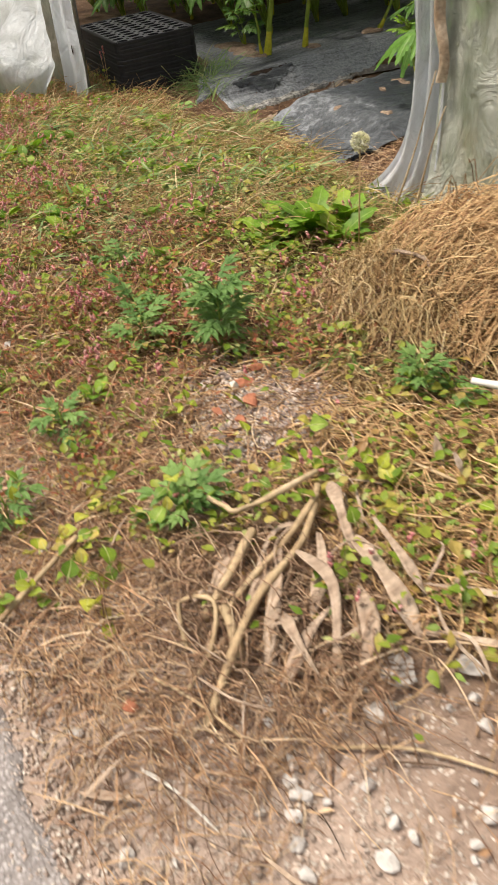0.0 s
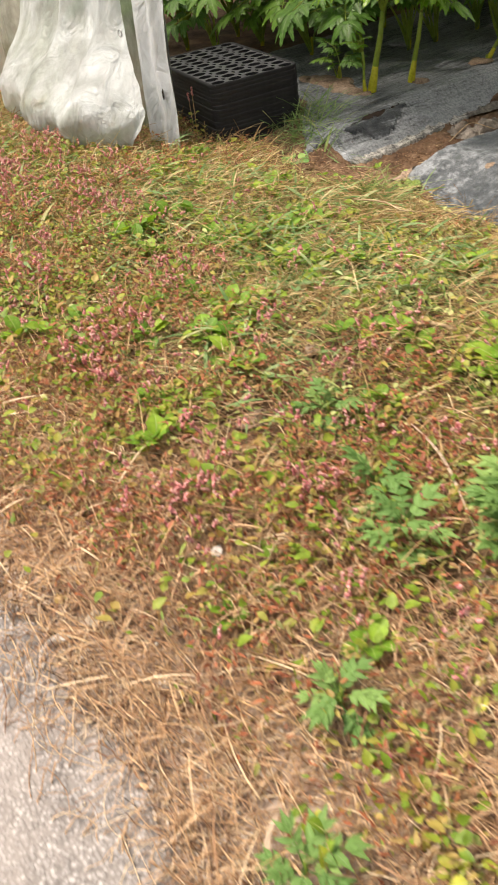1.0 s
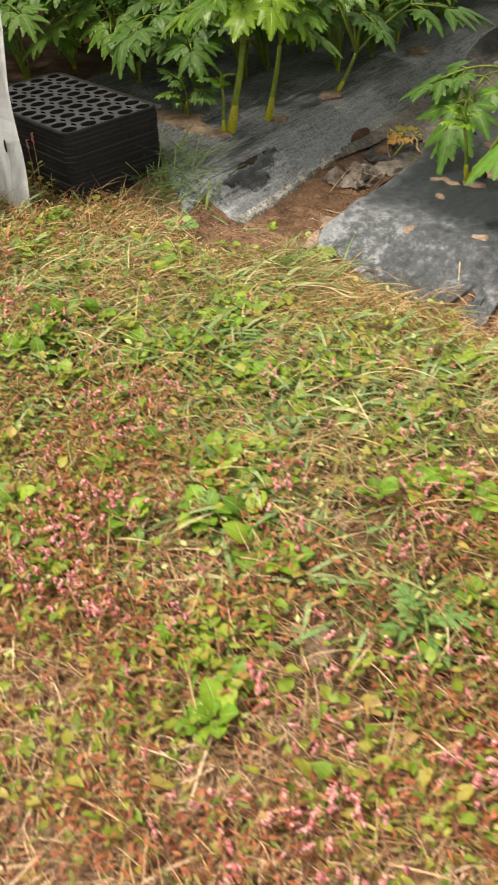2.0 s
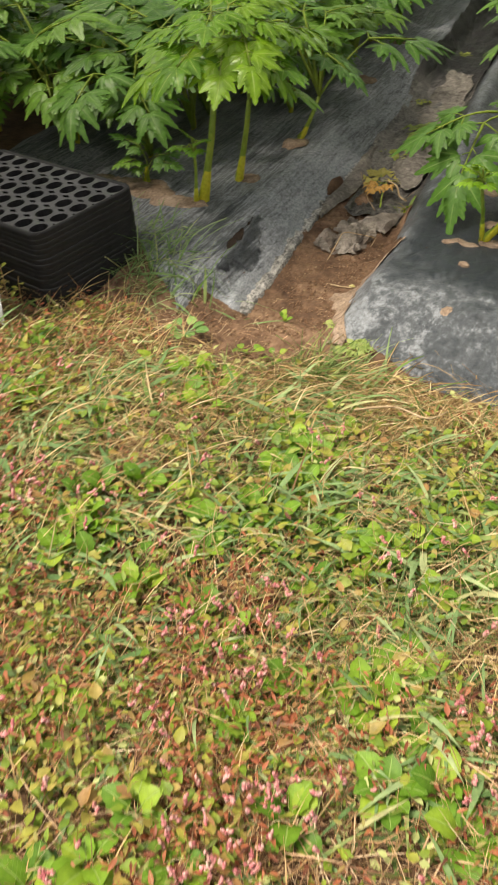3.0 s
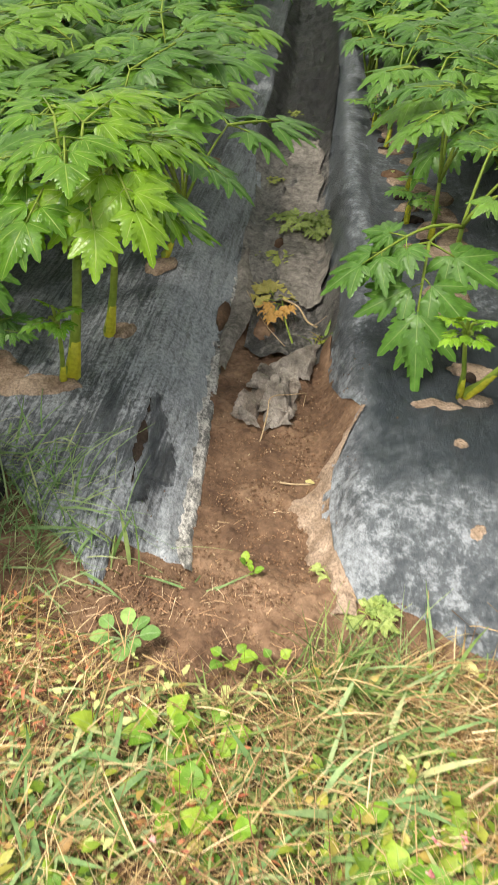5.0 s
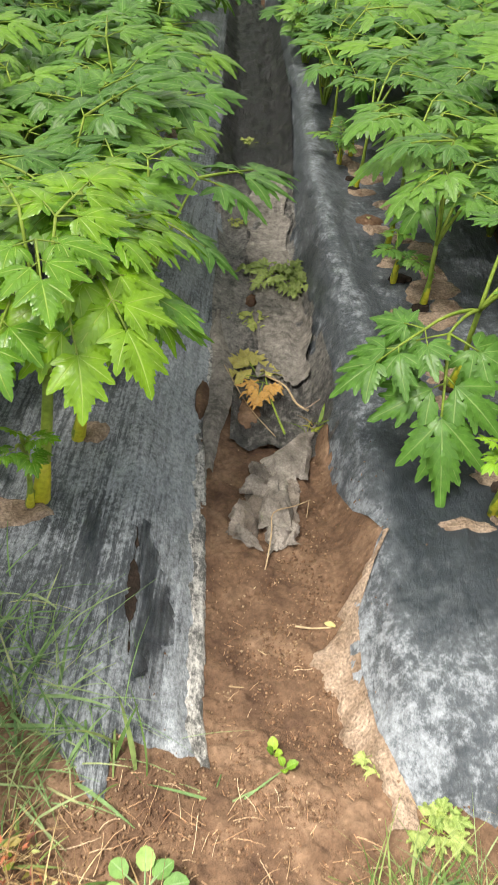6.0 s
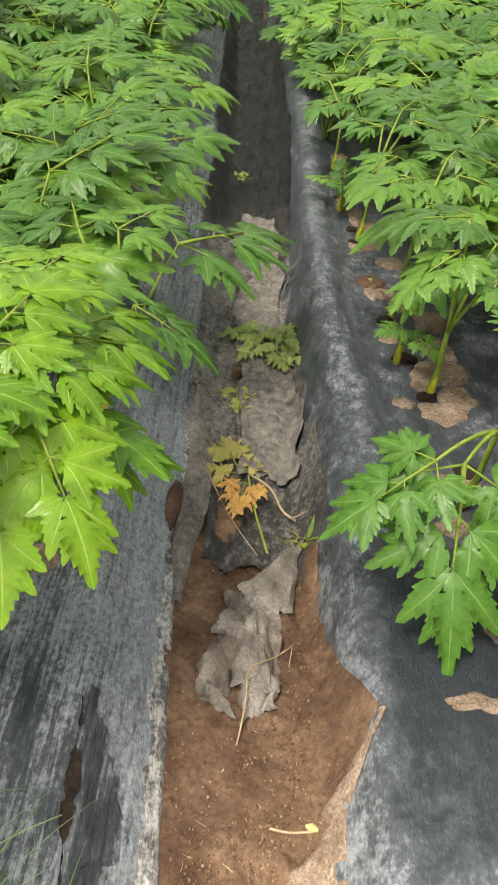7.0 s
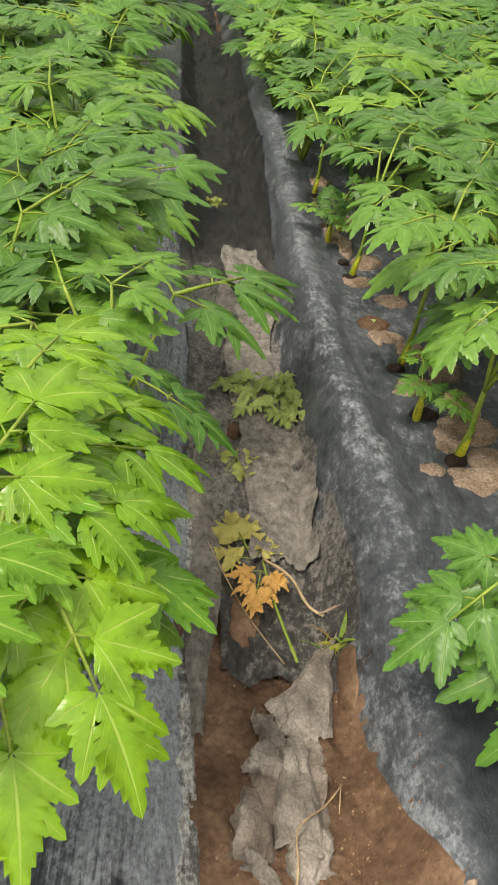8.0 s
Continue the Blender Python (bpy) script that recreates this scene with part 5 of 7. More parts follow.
for sx, sy, sz in ((0.307, 1.487, 0.36), (0.251, 2.56, 0.4), (0.20, 2.45, 0.36)):
    angelica(sx, sy, int(sy * 1000), 4, sz, False, None, "short young angelica plant in a sandy hole", group="young shoots")


# ---- weedy verge outside the doorway ----
def verge_front(x):
    """The line where the weeds stop and the bare soil of the beds begins."""
    return np.interp(x, [-1.3, -0.75, -0.5, -0.35, -0.1, 0.1, 0.3, 0.45, 0.62, 0.8, 1.1, 1.3], [0.1, -0.18, -0.16, -0.16, -0.27, -0.24, -0.20, -0.25, -0.27, -0.36, -0.42, -0.2])


def bare(x, y):
    """0 on bare spots and gravel, 1 where weeds grow."""
    k = 1 - 0.9 * np.exp(-(((x - 1.7) / 0.2) ** 2 + ((y + 1.36) / 0.17) ** 2) ** 2)
    gravel = smooth(-1.62, -1.75, y) * smooth(1.75, 2.0, x) + smooth(2.12, 2.3, x) * smooth(-1.45, -1.6, y)
    k = k * (1 - 0.93 * np.clip(gravel, 0, 1))
    for bx, by, br in ((0.9, -1.34, 0.06), (1.04, -1.27, 0.05), (1.5, -1.75, 0.08), (1.12, -0.72, 0.06), (1.05, -0.5, 0.12), (0.85, -0.36, 0.1), (-0.185, -0.22, 0.07)):
        k = k * (1 - 0.75 * np.exp(-(((x - bx) ** 2 + (y - by) ** 2) / br ** 2)))
    return k


def patch(x, y, scale, seed, lo, hi):
    return smooth(lo, hi, vnoise(x * scale, y * scale, seed, 3) + 0.5)


def sow(n, density, seed, x0=-1.25, x1=2.6, y0=-2.0, y1=0.05):
    """n places drawn by a density over the verge."""
    rng = np.random.default_rng(seed)
    xs, ys = [], []
    got = 0
    while got < n:
        x, y = rng.uniform(x0, x1, n * 2), rng.uniform(y0, y1, n * 2)
        ok = (y < verge_front(x) + 0.10 * vnoise(x * 9, y * 9, 301)) & (y > road_edge(x) - 0.02)
        ok &= rng.uniform(0, 1, n * 2) < density(x, y)
        xs.append(x[ok])
        ys.append(y[ok])
        got += int(ok.sum())
    return np.concatenate(xs)[:n], np.concatenate(ys)[:n], rng


def dry_zone(x, y):
    edge = 0.75 * smooth(-0.5, -0.3, y) * smooth(0.05, 0.4, x) + np.exp(-(((x + 0.12) / 0.16) ** 2 + ((y + 0.62) / 0.2) ** 2))
    road_side = smooth(-1.35, -1.6, y)
    return np.clip(0.16 + 0.7 * patch(x, y, 3.5, 311, 0.48, 0.65) + edge + 0.45 * road_side + 0.4 * patch(x, y, 11, 312, 0.5, 0.65), 0, 1) * bare(x, y)


def red_zone(x, y):
    band = np.exp(-((y + 1.27 + 0.2 * np.sin(x * 2.1)) / 0.36) ** 2) + 0.35 * patch(x, y, 4.0, 321, 0.5, 0.65) + 0.8 * smooth(-0.15, -0.55, x)
    return np.clip(band, 0, 1) * smooth(1.75, 1.5, x) * bare(x, y) * smooth(-1.85, -1.7, y) * (0.15 + 0.85 * patch(x, y, 9, 322, 0.38, 0.6))


def green_zone(x, y):
    band = np.exp(-((y + 0.78) / 0.3) ** 2) + 0.4 * np.exp(-((y + 1.35) / 0.2) ** 2) + 0.15
    return np.clip(band, 0, 1) * bare(x, y) * (0.12 + 0.88 * patch(x, y, 6.5, 331, 0.42, 0.62)) * smooth(-1.9, -1.6, y) * smooth(2.1, 1.6, x)


def verge(name, label, category, templates, n, density, seed, length, material, rise=(0.2, 1.1), wide=(0.8, 1.2), lift=(0.0, 0.02), region=None):
    x, y, rng = sow(n, density, seed, *(region or ()))
    ln = rng.uniform(*length, n) * rng.uniform(0.8, 1.2, n)
    pos = on_land(x, y)
    pos[:, 2] += rng.uniform(*lift, n)
    sc = np.stack([ln, ln * rng.uniform(*wide, n), ln], 1)
    v, f = scattered(templates, pos, rng.uniform(0, 6.283, n), -rng.uniform(*rise, n), rng.normal(0, 0.35, n), sc)
    return tagged(part(name, tri_mesh(name, v, f), material), label, category, kind="stuff")


BLADES = [blade(0.045, 0.9, 4, 0.1), blade(0.035, 1.3, 4, -0.25), blade(0.06, 0.5, 4, 0.2), blade(0.03, 1.6, 5, 0.35)]
WIDE_BLADES = [blade(0.09, 0.8, 4, 0.1), blade(0.12, 1.1, 4, -0.15), blade(0.08, 1.4, 4, 0.2)]
OVATE = [small_leaf(0.62, 0.16, 0.2, 3), small_leaf(0.5, 0.1, 0.35, 3), small_leaf(0.75, 0.2, 0.1, 3)]
LANCE = [small_leaf(0.32, 0.18, 0.3, 3), small_leaf(0.26, 0.12, 0.5, 3), small_leaf(0.38, 0.2, 0.15, 3)]

verge("dry_grass", "matted dry straw-coloured grass on the verge", "dry grass", BLADES, 24000, lambda x, y: dry_zone(x, y) * smooth(-1.25, -1.0, y + 0.15 * vnoise(x * 4, y * 4, 402)), 401, (0.035, 0.11), M_STRAW, (-0.1, 0.95), (0.12, 0.34), (0.0, 0.058))
verge("bleached_grass", "bleached pinkish straw beside the road", "dry grass", BLADES, 26000, lambda x, y: dry_zone(x, y) * smooth(-0.95, -1.2, y + 0.15 * vnoise(x * 4, y * 4, 402)), 411, (0.03, 0.1), M_TAN, (-0.1, 0.8), (0.14, 0.4), (0.0, 0.04))
verge("dry_thatch", "flattened brown dead grass under the weeds", "dry grass", BLADES, 24000, lambda x, y: bare(x, y) * 0.9, 402, (0.03, 0.08), M_THATCH, (-0.1, 0.45), (0.25, 0.7), (0.0, 0.012))
verge("green_grass", "short greyish-green grass among the weeds", "grass", WIDE_BLADES + BLADES[:2], 12000, lambda x, y: np.clip(0.2 + patch(x, y, 4, 341, 0.45, 0.62), 0, 1) * bare(x, y) * smooth(-1.6, -1.0, y) * smooth(1.9, 1.6, x), 403, (0.035, 0.095), M_GRASS, (0.05, 0.9), (0.35, 0.8), (0.0, 0.03))
verge("crabgrass", "broad pale green crabgrass blades among the weeds", "grass", WIDE_BLADES, 3600, lambda x, y: (0.2 + 0.8 * patch(x, y, 5, 343, 0.45, 0.6)) * bare(x, y) * smooth(-1.5, -1.1, y) * smooth(1.0, 0.7, x) * smooth(-0.25, -0.45, y), 412, (0.045, 0.09), M_CRAB, (0.0, 0.9), (0.65, 1.15), (0.01, 0.045))
verge("small_weeds", "low yellow-green small-leaved weeds", "weeds", OVATE, 11000, green_zone, 404, (0.009, 0.027), M_WEED, (-0.2, 0.7), (0.8, 1.2), (0.015, 0.062))
verge("yellow_clover", "tiny yellowing round leaves among straw", "weeds", OVATE, 3800, lambda x, y: bare(x, y) * patch(x, y, 7, 351, 0.5, 0.62) * smooth(-1.8, -1.2, y), 405, (0.008, 0.018), M_VINE, (-0.2, 0.6), (0.8, 1.2), (0.01, 0.06))
verge("smartweed_leaves", "reddish withering smartweed leaves", "weeds", LANCE, 60000, red_zone, 406, (0.006, 0.018), M_SMART, (-0.3, 0.8), (0.8, 1.2), (0.01, 0.07))
verge("smartweed_stems", "thin red-brown smartweed stems", "weeds", [blade(0.02, 0.4, 3, 0.1), blade(0.018, 0.2, 3, -0.15)], 9000, red_zone, 407, (0.05, 0.10), M_STRAW_R, (0.3, 1.3), (0.6, 1.0), (0.0, 0.02))
verge("yellowing_weeds", "small yellowing leaves of low creepers", "weeds", OVATE, 1250, lambda x, y: patch(x, y, 8, 371, 0.45, 0.6) * bare(x, y) ** 2 * (1 - np.exp(-(((x - 1.72) / 0.24) ** 2 + ((y + 1.34) / 0.16) ** 2) ** 2)), 413, (0.008, 0.024), M_WEED, (-0.3, 0.8), (0.8, 1.2), (0.02, 0.08), (1.5, 2.35, -1.72, -1.12))
verge("roadside_weeds", "olive and yellow small-leaved weeds near the road", "weeds", OVATE + LANCE, 3600, lambda x, y: patch(x, y, 6, 373, 0.42, 0.6) * bare(x, y) * smooth(-1.8, -1.65, y) * smooth(-0.95, -1.15, y), 414, (0.008, 0.024), M_WEED, (-0.2, 0.9), (0.8, 1.2), (0.015, 0.07), (-1.0, 1.75, -1.85, -0.9))
WEST = (-2.3, -1.2, -1.95, -0.2)
verge("west_straw", "dry straw beside the plastic curtain", "dry grass", BLADES, 9000, lambda x, y: 0.4 + 0.6 * dry_zone(x, y), 415, (0.035, 0.11), M_STRAW, (-0.1, 0.9), (0.15, 0.42), (0.0, 0.04), WEST)
verge("west_grass", "green grass beside the plastic curtain", "grass", BLADES + WIDE_BLADES, 3500, lambda x, y: 0.3 + 0.7 * patch(x, y, 5, 381, 0.45, 0.6), 416, (0.04, 0.09), M_GRASS, (0.05, 0.9), (0.35, 0.8), (0.0, 0.03), WEST)
verge("west_smartweed", "reddish smartweed beside the plastic curtain", "weeds", LANCE, 9000, lambda x, y: 0.3 + 0.7 * patch(x, y, 6, 382, 0.45, 0.6), 417, (0.006, 0.018), M_SMART, (-0.3, 0.8), (0.8, 1.2), (0.01, 0.07), WEST)
verge("west_thatch", "dead grass under the weeds by the curtain", "dry grass", BLADES, 7000, lambda x, y: 0.9 + 0 * x, 418, (0.03, 0.08), M_THATCH, (-0.1, 0.45), (0.25, 0.7), (0.0, 0.012), WEST)
verge("chaff", "scattered crumbs of straw and dead leaf", "litter", LANCE + BLADES[:1], 12000, lambda x, y: 0.15 + 0.85 * bare(x, y), 408, (0.006, 0.02), M_TAN, (-0.3, 0.3), (0.7, 1.1), (0.002, 0.02))
verge("front_straw", "flat dry straw along the edge of the beds", "dry grass", BLADES, 5200, lambda x, y: smooth(-0.48, -0.3, y) * smooth(0.05, 0.35, x) * smooth(1.25, 0.9, x), 409, (0.05, 0.13), M_STRAW, (-0.05, 0.22), (0.1, 0.22), (0.004, 0.03))


def flower_spikes(n, seed):
    """Spikes of small pink flowers as one soup."""
    x, y, rng = sow(n, lambda a, b: (0.1 + 0.9 * red_zone(a, b)) * bare(a, b) * smooth(-0.35, -0.75, b) * smooth(-1.72, -1.55, b) * (0.03 + 0.97 * patch(a, b, 13, 361, 0.5, 0.62)), seed)
    k = 11
    top = on_land(x, y)
    top[:, 2] += rng.uniform(0.045, 0.085, n)
    yaw, tilt, ln = rng.uniform(0, 6.283, n), rng.uniform(0.2, 1.2, n), rng.uniform(0.009, 0.019, n)
    d = np.stack([np.cos(yaw) * np.sin(tilt), np.sin(yaw) * np.sin(tilt), np.cos(tilt)], 1)
    s = np.linspace(0, 1, k)
    pos = top[:, None, :] + d[:, None, :] * (ln[:, None] * s[None, :])[:, :, None] + rng.normal(0, 0.0012, (n, k, 3))
    pos = pos.reshape(-1, 3)
    m = len(pos)
    return scattered([octa(1, 0.7, 0.7)], pos, rng.uniform(0, 6.28, m), rng.uniform(-1.5, 0, m), rng.uniform(0, 3, m), rng.uniform(0.0026, 0.0046, m))


tagged(part("smartweed_flowers", tri_mesh("smartweed_flowers", *flower_spikes(1500, 420)), M_PINK), "small pink smartweed flower spikes", "flowers", kind="stuff")


def strand_soup(curves, radius):
    """Three-sided strands along N x K x 3 points."""
    n, k, _ = curves.shape
    d = np.gradient(curves, axis=1)
    d /= np.linalg.norm(d, axis=2, keepdims=True) + 1e-9
    ref = np.where(np.abs(d[..., 2:3]) > 0.9, np.array([1.0, 0, 0]), np.array([0, 0, 1.0]))
    a = np.cross(d, ref)
    a /= np.linalg.norm(a, axis=2, keepdims=True) + 1e-9
    b = np.cross(d, a)
    taper = np.linspace(1.0, 0.55, k)[None, :, None] * radius[:, None, None]
    rings = [curves + taper * (math.cos(w) * a + math.sin(w) * b) for w in (0.0, 2.094, 4.189)]
    v = np.stack(rings, 2).reshape(-1, 3)
    base = (np.arange(n)[:, None] * k * 3 + np.arange(k - 1)[None, :] * 3).ravel()
    f = []
    for i in range(3):
        j = (i + 1) % 3
        f += [np.stack([base + i, base + j, base + 3 + j], 1), np.stack([base + i, base + 3 + j, base + 3 + i], 1)]
    return v, np.concatenate(f)


def heap_strands(n, centre, radii, height, flow, length, radius, seed, k=9, curl=0.5, lift=0.03, fan=0.75):
    """Strands lying over a domed heap, most of them running along flow (radians)."""
    rng = np.random.default_rng(seed)
    r, w = np.sqrt(rng.uniform(0, 1, n)), rng.uniform(0, 6.283, n)
    x, y = centre[0] + radii[0] * r * np.cos(w), centre[1] + radii[1] * r * np.sin(w)
    a = flow + rng.normal(0, fan, n)
    ln = rng.uniform(*length, n)
    turn = rng.normal(0, curl, n)
    level = rng.uniform(0.25, 1.0, n)
    pts = np.zeros((n, k, 3))
    s0 = rng.uniform(0.3, 0.7, n)
    for i in range(k):
        q = i / (k - 1) - s0
        ang = a + turn * q * 2
        px, py = x + np.cos(ang) * ln * q, y + np.sin(ang) * ln * q
        e = ((px - centre[0]) / (radii[0] * 1.25)) ** 2 + ((py - centre[1]) / (radii[1] * 1.25)) ** 2
        dome = height * np.clip(1 - e, 0, 1) ** 0.7
        pts[:, i, 0], pts[:, i, 1] = px, py
        pts[:, i, 2] = land(px, py) + 0.004 + dome * level + lift * rng.uniform(0, 1, n) * np.sin(np.linspace(0, math.pi, k))[i] + 0.01 * vnoise(px * 30, py * 30, seed, 2)
    return strand_soup(pts, rng.uniform(*radius, n))


pile = new("straw_pile")
tagged(pile, "tangled heap of dry russet weed stalks", "straw pile", kind="stuff")
part("stalks", tri_mesh("stalks", *heap_strands(1300, (1.76, -0.76), (0.28, 0.26), 0.15, 0.93, (0.25, 0.6), (0.0007, 0.0018), 431, k=12, curl=0.35, lift=0.07, fan=0.5)), M_STRAW_R, pile)
part("pale_stalks", tri_mesh("pale_stalks", *heap_strands(900, (1.66, -0.93), (0.22, 0.17), 0.12, -0.7, (0.12, 0.36), (0.0006, 0.0016), 432, k=16, curl=1.1, lift=0.05, fan=0.9)), M_STRAW, pile)
part("hanging_stalks", tri_mesh("hanging_stalks", *heap_strands(620, (1.60, -0.98), (0.17, 0.13), 0.08, -1.1, (0.1, 0.26), (0.0006, 0.0016), 433, k=14, curl=0.9)), M_TAN, pile)
part("loose_stalks", tri_mesh("loose_stalks", *heap_strands(36, (1.68, -0.66), (0.24, 0.2), 0.2, 1.3, (0.2, 0.42), (0.0009, 0.0018), 435, curl=0.3, lift=0.16, fan=0.9)), M_STRAW, pile)
part("under_litter", tri_mesh("under_litter", *heap_strands(900, (1.72, -0.82), (0.3, 0.28), 0.07, 2.2, (0.12, 0.35), (0.0015, 0.003), 434)), M_THATCH, pile)

roots = new("root_litter")
tagged(roots, "brown dead roots and stems beside the road", "litter", kind="stuff")
part("roots", tri_mesh("roots", *heap_strands(520, (2.02, -1.64), (0.22, 0.17), 0.05, 0.6, (0.05, 0.2), (0.0006, 0.0015), 441, curl=0.5, fan=1.2)), M_ROOT, roots)
part("roadside_roots", tri_mesh("roadside_roots", *heap_strands(150, (2.08, -1.86), (0.18, 0.14), 0.02, 1.0, (0.04, 0.16), (0.0005, 0.0011), 442, curl=0.4, lift=0.015, fan=1.2)), M_ROOT, roots)
part("scattered_straw", tri_mesh("scattered_straw", *heap_strands(520, (1.92, -1.74), (0.3, 0.2), 0.015, 0.4, (0.03, 0.14), (0.0006, 0.0016), 448, curl=0.6, lift=0.012)), M_TAN, roots)
part("edge_straw", tri_mesh("edge_straw", *heap_strands(420, (1.4, -1.9), (0.55, 0.09), 0.015, 0.5, (0.03, 0.13), (0.0005, 0.0013), 449, curl=0.4, lift=0.02, fan=1.3)), M_TAN, roots)
part("road_straw", tri_mesh("road_straw", *heap_strands(180, (2.15, -1.92), (0.25, 0.12), 0.015, 0.5, (0.03, 0.13), (0.0005, 0.0014), 450, curl=0.4, lift=0.02, fan=1.3)), M_TAN, roots)
part("pale_roots", tri_mesh("pale_roots", *heap_strands(220, (2.0, -1.70), (0.26, 0.24), 0.04, 0.9, (0.05, 0.2), (0.0005, 0.0013), 443, curl=0.4, fan=1.2)), M_TAN, roots)
part("mound_stalks", tri_mesh("mound_stalks", *heap_strands(420, (1.88, -1.16), (0.2, 0.12), 0.02, -0.5, (0.06, 0.26), (0.0008, 0.002), 444, curl=0.8)), M_STRAW, roots)
part("verge_stalks", tri_mesh("verge_stalks", *heap_strands(1500, (1.1, -1.62), (0.7, 0.22), 0.03, 0.4, (0.04, 0.16), (0.0006, 0.0015), 445, curl=0.8)), M_TAN, roots)
part("lawn_stalks", tri_mesh("lawn_stalks", *heap_strands(1500, (0.5, -0.8), (0.95, 0.55), 0.06, 0.8, (0.04, 0.16), (0.0004, 0.0011), 446, curl=0.7, lift=0.03)), M_STRAW, roots)
part("shaded_roots", tri_mesh("shaded_roots", *heap_strands(900, (2.1, -1.3), (0.3, 0.26), 0.05, 0.2, (0.06, 0.3), (0.0008, 0.002), 447, curl=0.8)), M_STRAW_R, roots)


# gravel, rubble and stones
def pebbles(n, seed, cx, cy, rx, ry, size, lift=0.0):
    rng = np.random.default_rng(seed)
    x, y = rng.normal(cx, rx, n), rng.normal(cy, ry, n)
    pos = on_land(x, y, lift)
    s = rng.uniform(*size, n) ** 1.0
    return scattered([rock(i, 0.75, 1) for i in (1, 2, 3, 4, 5)], pos, rng.uniform(0, 6, n), rng.uniform(-0.5, 0.5, n), rng.uniform(-0.5, 0.5, n), s)


gravel = new("gravel")
tagged(gravel, "loose pale gravel and grit by the road", "gravel", kind="stuff")
part("grit", tri_mesh("grit", *pebbles(9000, 451, 2.28, -1.82, 0.26, 0.16, (0.0012, 0.006))), M_PEBBLE, gravel)
part("edge_grit", tri_mesh("edge_grit", *pebbles(1800, 452, 1.6, -1.84, 0.5, 0.06, (0.002, 0.007), 0.004)), M_PEBBLE, gravel)
part("soil_grit", tri_mesh("soil_grit", *pebbles(5000, 453, 0.01, 0.22, 0.075, 0.28, (0.0008, 0.0042), 0.006)), M_CRUMB, gravel)
rng = np.random.default_rng(461)
ex = rng.uniform(0.3, 2.6, 5200)
ey = road_edge(ex) + rng.normal(0.02, 0.035, 5200)
ez = np.maximum(land(ex, ey), -0.045) + 0.004
part("border_grit", tri_mesh("border_grit", *scattered([rock(i, 0.75, 1) for i in (1, 2, 3, 4, 5)], np.stack([ex, ey, ez], 1), rng.uniform(0, 6, 5200), rng.uniform(-0.5, 0.5, 5200), rng.uniform(-0.5, 0.5, 5200), rng.uniform(0.0015, 0.006, 5200))), M_PEBBLE, gravel)
part("front_crumbs", tri_mesh("front_crumbs", *pebbles(2200, 458, -0.1, -0.1, 0.2, 0.07, (0.0008, 0.0045), 0.004)), M_CRUMB, gravel)
part("furrow_straw", tri_mesh("furrow_straw", *heap_strands(220, (-0.12, -0.14), (0.36, 0.11), 0.004, 0.3, (0.015, 0.06), (0.0004, 0.0009), 459, curl=0.12, lift=0.004, fan=1.4)), M_TAN, gravel)
part("side_straw", tri_mesh("side_straw", *heap_strands(520, (0.95, -0.12), (0.26, 0.28), 0.01, 0.4, (0.03, 0.14), (0.0005, 0.0013), 462, curl=0.3, lift=0.01, fan=1.3)), M_TAN, gravel)
part("side_crumbs", tri_mesh("side_crumbs", *pebbles(3000, 463, 0.92, -0.08, 0.14, 0.2, (0.0012, 0.007), 0.003)), M_CRUMB, gravel)
part("soil_straw", tri_mesh("soil_straw", *heap_strands(70, (0.0, 0.2), (0.11, 0.3), 0.004, 0.8, (0.01, 0.035), (0.0003, 0.0008), 460, curl=0.1, lift=0.003, fan=1.4)), M_TAN, gravel)
rubble = new("ash_mound")
tagged(rubble, "low mound of ash, grit and broken brick", "rubble", kind="stuff")
part("ash_cap", blob("ash_cap", 1.70, -1.35, 0.23, 0.18, land, 191, 0.006, 0.005), M_ASH, rubble)
part("ash_grit", tri_mesh("ash_grit", *pebbles(2600, 454, 1.70, -1.35, 0.10, 0.08, (0.0018, 0.008), 0.011)), M_PEBBLE, rubble)
part("ash_stones", tri_mesh("ash_stones", *pebbles(160, 457, 1.70, -1.35, 0.09, 0.07, (0.004, 0.013), 0.013)), M_ASH, rubble)
part("ash_chips", tri_mesh("ash_chips", *heap_strands(260, (1.70, -1.35), (0.17, 0.13), 0.02, 0.3, (0.01, 0.04), (0.0008, 0.0018), 455, lift=0.0)), M_ROOT, rubble)
part("ash_straw", tri_mesh("ash_straw", *heap_strands(900, (1.71, -1.34), (0.24, 0.19), 0.012, -0.4, (0.015, 0.1), (0.0006, 0.0016), 456, lift=0.008, fan=1.4)), M_TAN, rubble)


def stone(x, y, s, seed, material, name, label, category, flat=0.65, group="", dz=0.25):
    v, f = rock(seed, flat)
    me = mesh_of(name, [Vector(p) * s for p in v], f, False)
    z = float(land(np.array([x]), np.array([y]))[0])
    ob = part(name, me, material, m=Matrix.Translation((x, y, z + s * flat * dz + 0.006)) @ Matrix.Rotation(seed * 1.7, 4, "Z"))
    return tagged(ob, label, category, group=group)


